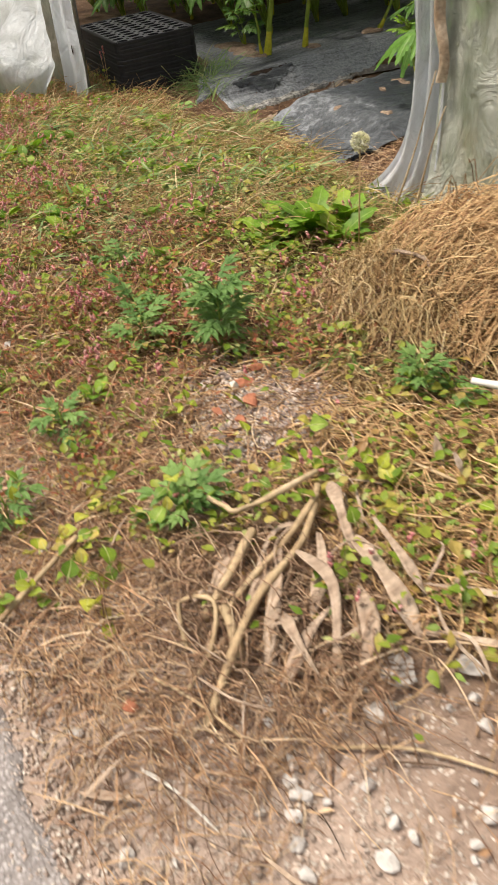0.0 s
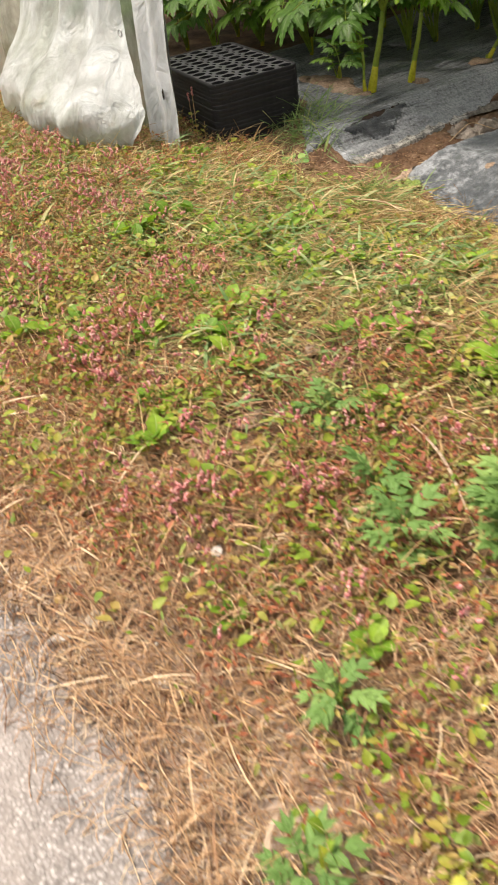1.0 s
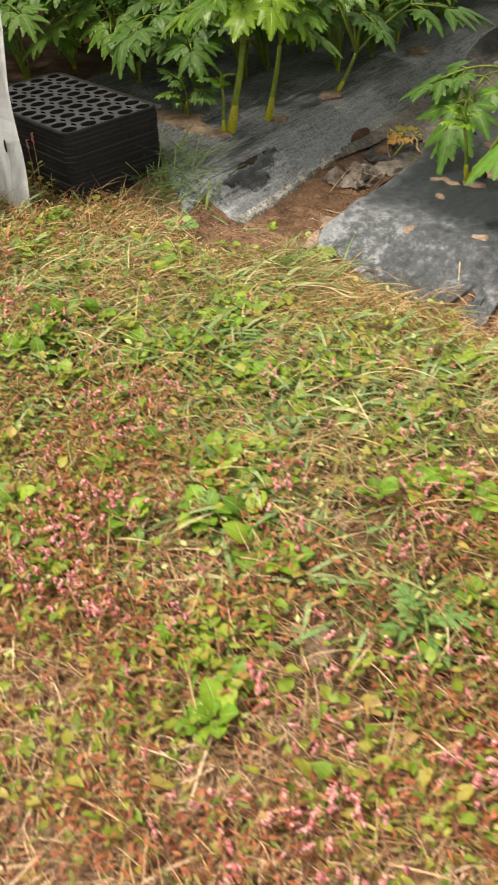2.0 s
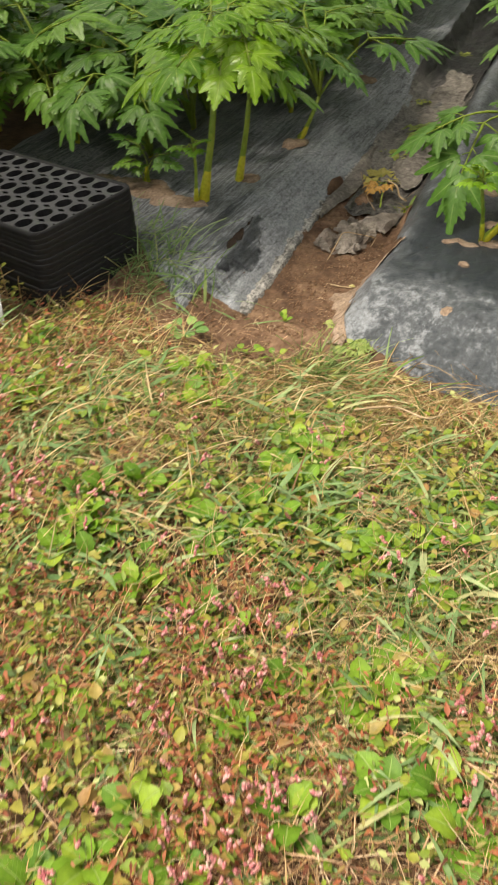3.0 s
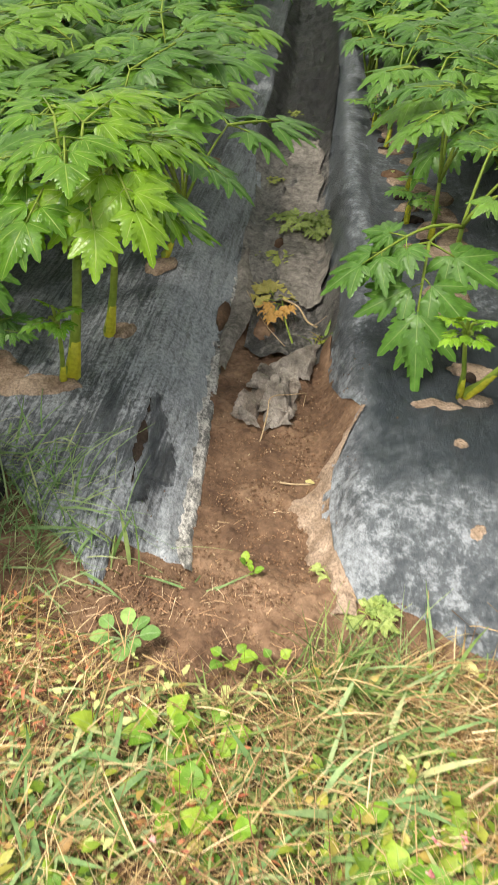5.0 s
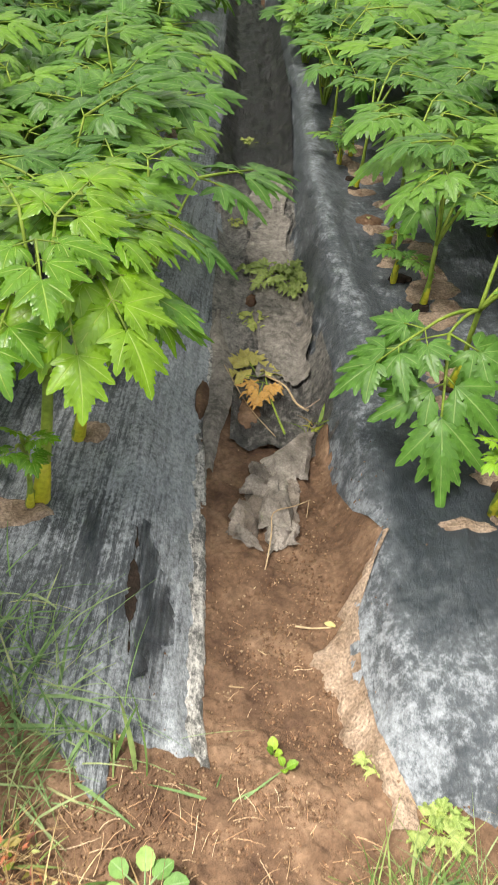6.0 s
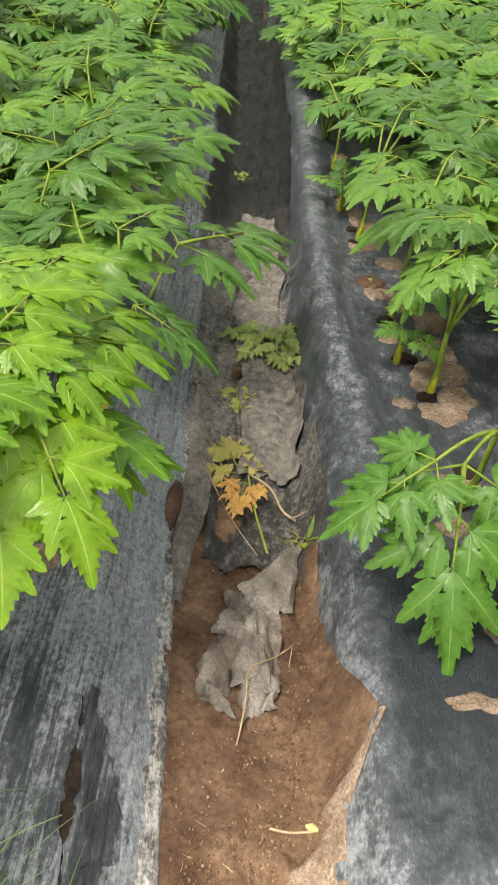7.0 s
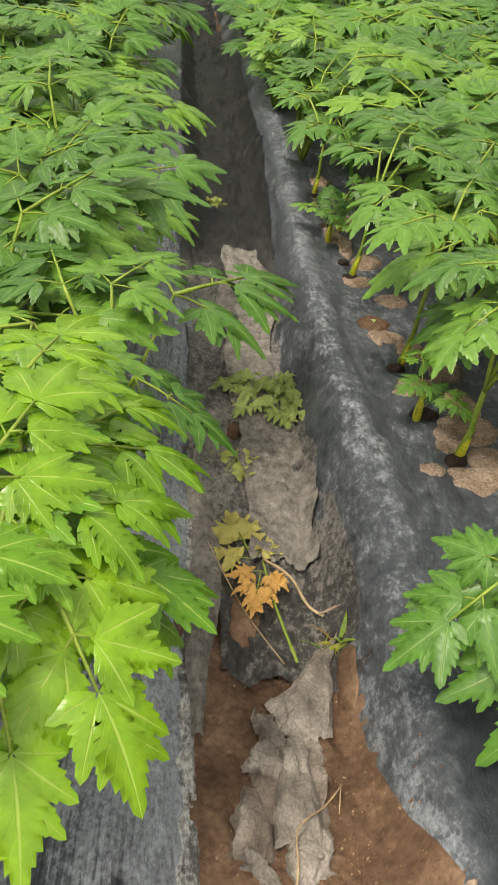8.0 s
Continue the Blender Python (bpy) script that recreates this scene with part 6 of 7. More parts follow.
for i, (sx, sy, ss) in enumerate([(2.21, -1.60, 0.032), (2.23, -1.65, 0.024), (2.19, -1.64, 0.016), (2.22, -1.79, 0.014), (2.25, -1.82, 0.014), (2.275, -1.835, 0.014), (1.98, -1.95, 0.012), (2.16, -1.99, 0.014), (2.27, -1.53, 0.02), (2.36, -1.74, 0.012), (2.14, -1.76, 0.013), (2.12, -1.74, 0.012), (2.40, -1.66, 0.016), (2.3, -1.9, 0.012), (1.06, -1.86, 0.02), (1.22, -1.79, 0.014), (1.07, -1.80, 0.018), (2.33, -1.58, 0.014), (2.45, -1.75, 0.02), (2.38, -1.86, 0.014)]):
    stone(sx, sy, ss, 20 + i, M_STONE, "stone", "small pale grey stone on the verge", "stone", 0.7, "pale stones")
rs = random.Random(77)
for i in range(34):
    stone(rs.gauss(2.3, 0.13), rs.gauss(-1.78, 0.11), rs.uniform(0.006, 0.014), 140 + i, M_STONE, "stone", "small pale grey stone on the verge", "stone", rs.uniform(0.5, 0.8), "pale stones")
for i, (sx, sy, ss) in enumerate([(0.89, -1.33, 0.045), (1.03, -1.25, 0.035), (0.80, -1.08, 0.03)]):
    stone(sx, sy, ss, 60 + i, M_SAND, "earth_clod", "flat pale dry clod among the weeds", "clod", 0.35, "dry clods")
stone(1.51, -1.12, 0.034, 71, M_SAND, "earth_clod", "lump of dry tan earth beside the straw heap", "clod", 0.7)
stone(1.12, -1.60, 0.017, 72, M_STONE, "pale_pebble", "smooth cream pebble lying on the weeds", "stone", 0.8, dz=2.0)
for i, (sx, sy, ss) in enumerate([(1.60, -1.345, 0.024), (1.67, -1.39, 0.026), (1.69, -1.43, 0.022), (2.0, -1.88, 0.016), (1.57, -1.30, 0.02), (1.63, -1.44, 0.018), (1.70, -1.46, 0.014), (1.58, -1.40, 0.012), (1.64, -1.33, 0.014), (1.72, -1.40, 0.012)]):
    stone(sx, sy, ss, 80 + i, M_BRICK, "brick_fragment", "broken orange-red brick piece on the mound", "brick fragment", 0.45, "brick fragments", 1.1)
stone(1.605, -1.375, 0.014, 90, M_WHITE, "egg_shell", "white piece of egg shell on the mound", "shell", 0.9, dz=1.4)


# ---- single weeds ----
def ovate_leaf_mesh(name, length, width, stalk, material, droop=0.3, cordate=False, wavy=0.0, seed=0):
    """A broad leaf with a stalk, from the crown outwards along +x."""
    r = random.Random(seed)
    vs, fs, rib = [], [], []
    n = 9
    for i in range(n + 1):
        s = i / n
        w = width * (math.sin(math.pi * (0.04 + 0.96 * s ** (0.6 if cordate else 0.95))) ** (0.8 if cordate else 0.6)) / 2 + 0.0005
        x = stalk + s * length
        rise = 0.35 * stalk + 0.25 * length * s - droop * length * s * s
        for c in (-1, -0.5, 0, 0.5, 1):
            k = 1 + wavy * math.sin(i * 2.3 + c * 2 + seed)
            back = -0.12 * length if (cordate and i == 0 and c) else 0
            vs.append((x + back * abs(c), c * w * k, rise + 0.18 * w * abs(c) + r.uniform(-0.01, 0.01) * width))
            rib.append((abs(c), s))
        if i:
            o = 5 * i
            for c in range(4):
                fs.append((o - 5 + c, o + c, o + c + 1, o - 4 + c))
    sv, sf = tube([(0, 0, 0), (stalk * 0.5, 0, 0.25 * stalk), (stalk, 0, 0.35 * stalk), (stalk + length * 0.3, 0, 0.35 * stalk + 0.05 * length)], [0.0018, 0.0015, 0.0013, 0.0006], 4)
    o = len(vs)
    me = mesh_of(name, vs + [tuple(v) for v in sv], fs + [tuple(i + o for i in f) for f in sf], True, rib + [(0.0, 0.0)] * len(sv))
    me.materials.append(material)
    return me


PLANTAIN = [ovate_leaf_mesh("leaf", 0.05, 0.042, 0.02, M_BROAD, 0.45, False, 0.09, 1), ovate_leaf_mesh("leaf", 0.042, 0.036, 0.025, M_BROAD, 0.6, False, 0.09, 2), ovate_leaf_mesh("leaf", 0.055, 0.04, 0.018, M_BROAD, 0.35, False, 0.1, 3)]
HEART = [ovate_leaf_mesh("leaf", 0.036, 0.036, 0.03, M_BROAD, 0.3, True, 0.04, 4), ovate_leaf_mesh("leaf", 0.03, 0.03, 0.035, M_BROAD, 0.45, True, 0.04, 5)]
DOCK = [ovate_leaf_mesh("leaf", 0.085, 0.05, 0.025, M_BROAD, 0.55, False, 0.26, 6), ovate_leaf_mesh("leaf", 0.11, 0.045, 0.02, M_BROAD, 0.5, False, 0.3, 7), ovate_leaf_mesh("leaf", 0.065, 0.04, 0.03, M_BROAD, 0.6, False, 0.24, 15)]
VINE = [ovate_leaf_mesh("leaf", 0.032, 0.029, 0.012, M_VINE, 0.4, True, 0.05, 8), ovate_leaf_mesh("leaf", 0.025, 0.024, 0.010, M_VINE, 0.2, True, 0.05, 9)]


def ground_z(x, y):
    return float(land(np.array([x]), np.array([y]))[0])


def rosette(name, x, y, n, pool, size, label, category, seed, rise=(0.1, 0.75), group="", lift=0.02):
    r = random.Random(seed)
    e = new(name)
    tagged(e, label, category, group=group)
    e.matrix_basis = Matrix.Translation((x, y, ground_z(x, y) + lift))
    a0 = r.uniform(0, 6.28)
    for k in range(n):
        part("leaf", pool[r.randrange(len(pool))], M_BROAD, e, m=Matrix.Rotation(a0 + k * 6.283 / n + r.uniform(-0.4, 0.4), 4, "Z") @ Matrix.Rotation(-r.uniform(*rise), 4, "Y") @ Matrix.Rotation(r.uniform(-0.3, 0.3), 4, "X") @ Matrix.Scale(size * r.uniform(0.75, 1.15), 4))
    return e


PL = "glossy green plantain weed with broad rounded leaves"
for i, (x, y, n, s) in enumerate([(0.62, -1.22, 7, 0.95), (0.68, -1.19, 6, 0.9), (0.72, -1.24, 5, 0.9), (0.32, -1.44, 6, 0.9), (0.42, -1.40, 5, 0.8), (0.27, -1.49, 5, 0.9), (0.34, -1.36, 4, 0.8), (0.28, -1.04, 4, 0.8), (0.34, -1.06, 4, 0.7), (0.54, -0.78, 6, 0.8), (0.60, -0.75, 5, 0.8), (0.60, -1.03, 6, 0.9), (0.60, -0.88, 5, 0.7), (0.29, -0.64, 6, 0.75), (0.24, -0.63, 5, 0.7), (0.36, -0.56, 5, 0.7), (0.30, -0.51, 6, 0.75), (0.27, -0.60, 5, 0.7), (0.13, -0.82, 5, 0.7), (0.62, -1.17, 4, 0.6), (0.64, -1.12, 5, 0.8), (0.78, -1.24, 5, 0.8), (0.93, -0.95, 6, 0.85), (0.88, -0.98, 5, 0.8), (0.98, -0.96, 5, 0.8), (0.83, -1.03, 5, 0.7), (0.49, -0.82, 5, 0.7), (0.60, -0.72, 4, 0.7), (1.05, -1.14, 5, 0.75), (1.22, -1.66, 3, 0.6), (1.4, -1.56, 5, 0.7), (0.5, -1.46, 5, 0.8), (0.47, -0.54, 4, 0.6), (0.20, -0.86, 5, 0.8), (0.22, -0.92, 5, 0.7), (0.30, -0.58, 6, 0.9), (0.25, -0.56, 6, 0.9), (0.80, -0.62, 5, 0.7), (0.66, -0.64, 5, 0.7), (0.05, -0.95, 4, 0.6), (0.45, -1.12, 5, 0.8), (0.40, -1.20, 5, 0.7), (0.16, -1.26, 4, 0.7), (0.52, -1.30, 6, 0.9), (0.74, -1.44, 5, 0.8), (-0.2, -0.75, 4, 0.6), (-0.3, -0.95, 4, 0.7)]):
    rosette("plantain_weed", x, y, n + 1, PLANTAIN, s * 0.9, PL, "weed", 500 + i, (0.15, 0.9), "plantain weeds on the verge", 0.03)
rw = random.Random(91)
for i in range(34):
    x, y = rw.uniform(-0.5, 1.0), rw.gauss(-0.85, 0.28)
    if y > -0.35 or bool(green_zone(np.array([x]), np.array([y]))[0] < 0.25):
        continue
    for k in range(3):
        rosette("plantain_weed", x + rw.gauss(0, 0.025), y + rw.gauss(0, 0.025), rw.choice((3, 4, 5)), PLANTAIN, rw.uniform(0.5, 0.85), PL, "weed", 2000 + 3 * i + k, (0.1, 1.0), "plantain weeds on the verge", 0.03)
for i, (x, y, n, s) in enumerate([(-0.03, -0.38, 7, 0.9), (-0.09, -0.37, 5, 0.8), (-0.16, -0.39, 4, 0.9), (-0.02, -0.49, 8, 0.9), (-0.06, -0.46, 5, 0.8), (0.02, -0.52, 5, 0.8), (-0.01, -0.22, 5, 0.6), (0.06, -0.22, 4, 0.5), (0.2, -0.51, 5, 0.8), (0.42, -0.92, 5, 0.8), (0.66, -0.86, 6, 0.8)]):
    rosette("heart_leaf_weed", x, y, n, HEART, s * 1.2, "low weed with light green heart-shaped leaves", "weed", 560 + i, (0.1, 0.7), "heart-leaved weeds on the verge", 0.02)
SPOON = [ovate_leaf_mesh("leaf", 0.034, 0.027, 0.026, M_MUG, 0.25, False, 0.05, 12), ovate_leaf_mesh("leaf", 0.029, 0.025, 0.030, M_MUG, 0.2, False, 0.05, 13), ovate_leaf_mesh("leaf", 0.030, 0.024, 0.016, M_MUG, 0.2, False, 0.05, 14)]
rosette("spinach_seedling", -0.185, -0.205, 11, SPOON, 0.95, "flat green rosette of spoon-shaped leaves on soil", "weed", 590, (0.0, 0.3), lift=0.028)
rosette("sprout", -0.018, 0.03, 3, PLANTAIN, 0.36, "small pale-green sprout in the furrow soil", "weed", 591, (0.5, 1.1), lift=0.01)
rosette("sprout", -0.002, 0.0, 3, PLANTAIN, 0.36, "small pale-green sprout in the furrow soil", "weed", 592, (0.5, 1.2), lift=0.012)
rosette("dock_weed", 1.20, -0.80, 18, DOCK, 1.0, "lush green dock plant with long leaves", "weed", 594, (0.2, 1.0))
rosette("dock_weed", 1.17, -0.90, 11, DOCK, 0.8, "lush green dock plant with long leaves", "weed", 598, (0.1, 0.7))
rosette("dock_weed", 1.12, -0.85, 13, DOCK, 0.85, "lush green dock plant with long leaves", "weed", 595, (0.2, 0.9))
rosette("dock_weed", 1.28, -0.79, 14, DOCK, 0.9, "lush green dock plant beside the straw heap", "weed", 596, (0.3, 1.1))
rosette("dock_weed", 1.22, -0.70, 12, DOCK, 0.9, "lush green dock plant beside the straw heap", "weed", 597, (0.3, 1.1))


def mug_leaf_mesh(seed):
    """A cut, pointed-lobed leaf about 0.06 long."""
    r = random.Random(seed)
    ch = [lobe(0.5, 0.2, 0.0, 3, 0.3, 0.5, 0, 0.02, 0, seed)]
    for j, (px, ln) in enumerate(((0.3, 0.42), (0.55, 0.4), (0.12, 0.26))):
        for s in (-1, 1):
            ch.append(lobe(ln, 0.17, s * r.uniform(0.6, 0.95), 3, 0.35, px, 0, 0.02, 0, seed + j + s))
    ch.append(([(v.x, v.y, v.z) for v in tube([(-0.25, 0, -0.08), (0.2, 0, 0.012), (0.6, 0, 0.02)], [0.018, 0.022, 0.012], 4)[0]], tube([(0, 0, 0), (1, 0, 0), (2, 0, 0)], 0.1, 4)[1]))
    vs, fs, rs = joined(ch)
    me = mesh_of("leaf", [Vector(v) for v in vs], fs, True, rs)
    me.materials.append(M_MUG)
    return me


MUG = [mug_leaf_mesh(s) for s in (1, 2, 3)]
for i, (x, y, n, s, h) in enumerate([(1.43, -1.275, 34, 0.08, 0.14), (1.31, -1.385, 15, 0.07, 0.07), (1.20, -1.33, 14, 0.065, 0.05), (1.79, -1.63, 15, 0.07, 0.05), (1.43, -1.65, 12, 0.055, 0.06), (1.85, -1.15, 16, 0.055, 0.07), (1.55, -1.83, 12, 0.06, 0.05), (1.0, -1.24, 10, 0.06, 0.04), (1.90, -1.13, 9, 0.05, 0.05)]):
    r = random.Random(600 + i)
    e = new("mugwort_weed")
    tagged(e, "blue-green mugwort weed with deeply cut leaves", "weed", group="mugwort weeds")
    e.matrix_basis = Matrix.Translation((x, y, ground_z(x, y) + 0.01))
    sv, sf = tube([(0, 0, -0.01), (0.004, 0.002, h * 0.6), (0.006, -0.002, h + 0.01)], [0.002, 0.0018, 0.001], 5)
    part("stem", mesh_of("stem", sv, sf), M_STEM, e)
    for k in range(n):
        z = h * (k + 0.5) / n
        part("leaf", MUG[r.randrange(3)], M_MUG, e, m=Matrix.Translation((0.003, 0, z)) @ Matrix.Rotation(k * 2.4 + r.uniform(-0.3, 0.3), 4, "Z") @ Matrix.Rotation(-r.uniform(0.0, 0.9), 4, "Y") @ Matrix.Translation((0.25 * s, 0, 0.08 * s)) @ Matrix.Scale(s * r.uniform(0.7, 1.15), 4))

for i, (x, y, n, ln) in enumerate([(1.66, -1.79, 8, 0.16), (1.74, -1.80, 7, 0.14), (1.81, -1.78, 7, 0.14), (1.87, -1.82, 6, 0.12), (1.84, -1.71, 4, 0.10), (2.13, -1.36, 12, 0.2), (2.06, -1.38, 10, 0.2), (2.0, -1.40, 8, 0.16), (1.88, -1.32, 6, 0.14), (1.83, -1.46, 6, 0.14), (1.60, -1.84, 6, 0.12), (1.66, -1.56, 8, 0.16), (1.56, -1.54, 8, 0.18), (1.72, -1.58, 6, 0.14), (1.90, -1.42, 6, 0.14), (2.16, -1.28, 8, 0.18), (1.78, -1.86, 5, 0.1)]):
    r = random.Random(640 + i)
    e = new("vine_weed")
    tagged(e, "creeping vine with yellowing heart-shaped leaves", "vine", group="yellowing vines")
    e.matrix_basis = Matrix.Translation((x, y, ground_z(x, y)))
    a = r.uniform(0, 6.28)
    pts, px, py = [], 0.0, 0.0
    for k in range(8):
        q = k / 7
        pts.append((px, py, 0.01 + 0.05 * math.sin(q * 2.8) + r.uniform(0, 0.012)))
        a += r.uniform(-0.5, 0.5)
        px += math.cos(a) * ln / 7
        py += math.sin(a) * ln / 7
    sv, sf = tube(pts, [0.0014 - 0.0008 * k / 7 for k in range(8)], 4)
    part("stem", mesh_of("stem", sv, sf), M_STRAW_R, e)
    for k in range(n + 4):
        p = pts[k % 8]
        part("leaf", VINE[r.randrange(2)], M_VINE, e, m=Matrix.Translation(p) @ Matrix.Rotation(r.uniform(0, 6.28), 4, "Z") @ Matrix.Rotation(-r.uniform(-0.5, 1.0), 4, "Y") @ Matrix.Rotation(r.uniform(-0.7, 0.7), 4, "X") @ Matrix.Scale(r.uniform(0.4, 0.95), 4))


# dandelion clock
dand = new("dandelion")
tagged(dand, "dandelion with a grey-white seed head", "dandelion")
dand.matrix_basis = Matrix.Translation((1.36, -0.80, ground_z(1.36, -0.80)))
gz = ground_z(1.36, -0.80)
sv, sf = tube([(0, 0, 0), (0.005, -0.005, 0.12), (0.02, -0.02, 0.352 - gz)], [0.0022, 0.0018, 0.0014], 6)
part("stalk", mesh_of("stalk", sv, sf), M_STRAW, dand)
rng = np.random.default_rng(3)
dirs = rng.normal(0, 1, (320, 3))
dirs /= np.linalg.norm(dirs, axis=1, keepdims=True)
head_c = np.array([0.02, -0.02, 0.353 - gz])
cur = head_c + dirs[:, None, :] * np.linspace(0.002, 0.019, 3)[None, :, None]
hv, hf = strand_soup(cur, np.full(320, 0.0003))
tv, tf = scattered([small_leaf(0.7, 0.1, 0.1, 2), octa(0.5, 0.5, 0.12)], head_c + dirs * 0.019, rng.uniform(0, 6, 320), rng.uniform(-1.5, 1.5, 320), rng.uniform(-1.5, 1.5, 320), np.full(320, 0.007))
part("seed_head", tri_mesh("seed_head", np.concatenate([hv, tv]), np.concatenate([hf, tf + len(hv)])), M_FLUFF, dand, "round fluffy seed head")


# ---- dry stalks, sticks and fallen leaves ----
def strip_mesh(name, pts, width, fold=0.25, seed=0, twist=0.0):
    """A dry leaf or flat stalk: a folded, tapering strip along pts with some thickness."""
    pts = [Vector(p) for p in pts]
    fine = []
    for i in range(len(pts) - 1):
        p0, p1, p2, p3 = pts[max(i - 1, 0)], pts[i], pts[i + 1], pts[min(i + 2, len(pts) - 1)]
        for k in range(5):
            t = k / 5
            fine.append(0.5 * ((2 * p1) + (p2 - p0) * t + (2 * p0 - 5 * p1 + 4 * p2 - p3) * t * t + (3 * p1 - p0 - 3 * p2 + p3) * t ** 3))
    fine.append(pts[-1])
    r = random.Random(seed)
    vs, fs = [], []
    n = len(fine)
    for i, p in enumerate(fine):
        d = (fine[min(i + 1, n - 1)] - fine[max(i - 1, 0)]).normalized()
        side = d.cross(Vector((0, 0, 1))).normalized()
        up = side.cross(d)
        a = twist * i / n
        side = side * math.cos(a) + up * math.sin(a)
        up = side.cross(d)
        s = i / (n - 1)
        w = width * (0.75 + 0.25 * math.sin(s * 7 + seed)) * min(1, 0.35 + 3 * s) * min(1, 0.15 + 2.5 * (1 - s)) / 2
        for c in (-1, -0.5, 0, 0.5, 1):
            vs.append(p + side * c * w + up * (fold * w * abs(c) + r.uniform(-0.06, 0.06) * width))
        if i:
            o = 5 * i
            for c in range(4):
                fs.append((o - 5 + c, o + c, o + c + 1, o - 4 + c))
    return mesh_of(name, vs, fs)


def rest(x, y, dz):
    return (x, y, ground_z(x, y) + dz)


def dry_strip(pts, breadth, seed, label="flat dry brown maize leaf on the litter", name="dry_leaf", material=None, twist=0.0, fold=0.25):
    ob = part(name, strip_mesh(name, [rest(*p) for p in pts], breadth * 0.6, fold, seed, twist), material or M_HUSK)
    ob.modifiers.new("thickness", "SOLIDIFY").thickness = 0.0012
    return tagged(ob, label, "dry leaf", group="dry stalks and leaves")


dry_strip([(1.944, -1.462, 0.07), (2.0, -1.495, 0.075), (2.061, -1.532, 0.07)], 0.045, 1)
dry_strip([(2.05, -1.52, 0.075), (2.13, -1.532, 0.06), (2.205, -1.555, 0.03)], 0.065, 2)
dry_strip([(2.05, -1.48, 0.08), (2.119, -1.497, 0.07), (2.172, -1.508, 0.045)], 0.03, 3, "pale split stalk piece on the litter")
dry_strip([(1.975, -1.59, 0.06), (2.046, -1.667, 0.05), (2.097, -1.73, 0.02)], 0.034, 4)
dry_strip([(2.126, -1.722, 0.02), (2.108, -1.661, 0.05), (2.103, -1.618, 0.06)], 0.034, 6)
dry_strip([(2.02, -1.60, 0.09), (2.09, -1.60, 0.08), (2.16, -1.66, 0.03), (2.19, -1.68, 0.008)], 0.035, 7)
dry_strip([(1.99, -1.53, 0.05), (2.05, -1.58, 0.06), (2.09, -1.64, 0.045)], 0.04, 22)
dry_strip([(1.95, -1.60, 0.04), (2.0, -1.65, 0.05), (2.03, -1.72, 0.03)], 0.04, 23)
dry_strip([(2.10, -1.56, 0.05), (2.16, -1.60, 0.05), (2.19, -1.65, 0.03)], 0.045, 24)
dry_strip([(1.90, -1.62, 0.04), (1.94, -1.68, 0.045), (1.97, -1.74, 0.02)], 0.036, 25)
dry_strip([(2.08, -1.30, 0.02), (2.07, -1.31, 0.07), (2.05, -1.31, 0.10)], 0.028, 8, "upright pale dry husk")
dry_strip([(2.04, -1.30, 0.02), (2.02, -1.30, 0.06), (2.0, -1.29, 0.09)], 0.03, 9, "upright pale dry husk")
dry_strip([(2.20, -1.55, 0.03), (2.28, -1.50, 0.035), (2.36, -1.47, 0.03)], 0.02, 10)
dry_strip([(2.16, -1.50, 0.05), (2.26, -1.44, 0.05), (2.34, -1.42, 0.04)], 0.022, 11)
dry_strip([(2.06, -1.66, 0.05), (2.10, -1.68, 0.06), (2.17, -1.69, 0.03)], 0.03, 12)
dry_strip([(1.97, -1.52, 0.05), (1.95, -1.58, 0.06), (1.99, -1.66, 0.04), (2.06, -1.74, 0.01)], 0.016, 13)
dry_strip([(2.09, -1.92, 0.02), (2.125, -1.905, 0.015), (2.17, -1.90, 0.012), (2.21, -1.895, 0.006)], 0.012, 14, "curled white peeling of a stalk", "stalk_peel", M_WHITE, 0.8)
dry_strip([(1.475, -1.80, 0.03), (1.50, -1.84, 0.03), (1.55, -1.86, 0.012)], 0.024, 15)
dry_strip([(0.335, -0.205, 0.02), (0.36, -0.185, 0.026), (0.385, -0.20, 0.016)], 0.035, 16, "pale curled dead leaf at the film edge", "dead_leaf", M_WILT)
dry_strip([(1.13, -1.18, 0.06), (1.25, -1.22, 0.06), (1.38, -1.30, 0.04)], 0.010, 17, "pale dry stalk lying across the weeds")
dry_strip([(2.06, -1.99, 0.012), (2.10, -1.96, 0.02), (2.12, -1.93, 0.012)], 0.02, 18, "pale dry stubble by the road")
dry_strip([(2.07, -1.99, 0.012), (2.07, -1.95, 0.03), (2.06, -1.92, 0.02)], 0.014, 19, "pale dry stubble by the road")


rd = random.Random(31)
for k in range(34):
    bx, by = rd.gauss(2.08, 0.13), rd.gauss(-1.58, 0.12)
    w, ln = rd.uniform(0, 6.28), rd.uniform(0.03, 0.09)
    h = rd.uniform(0.02, 0.06)
    dry_strip([(bx, by, h), (bx + math.cos(w) * ln, by + math.sin(w) * ln, h + rd.uniform(0, 0.02)), (bx + math.cos(w + 0.4) * ln * 2, by + math.sin(w + 0.4) * ln * 2, rd.uniform(0.006, 0.03))], rd.uniform(0.004, 0.011), 40 + k)


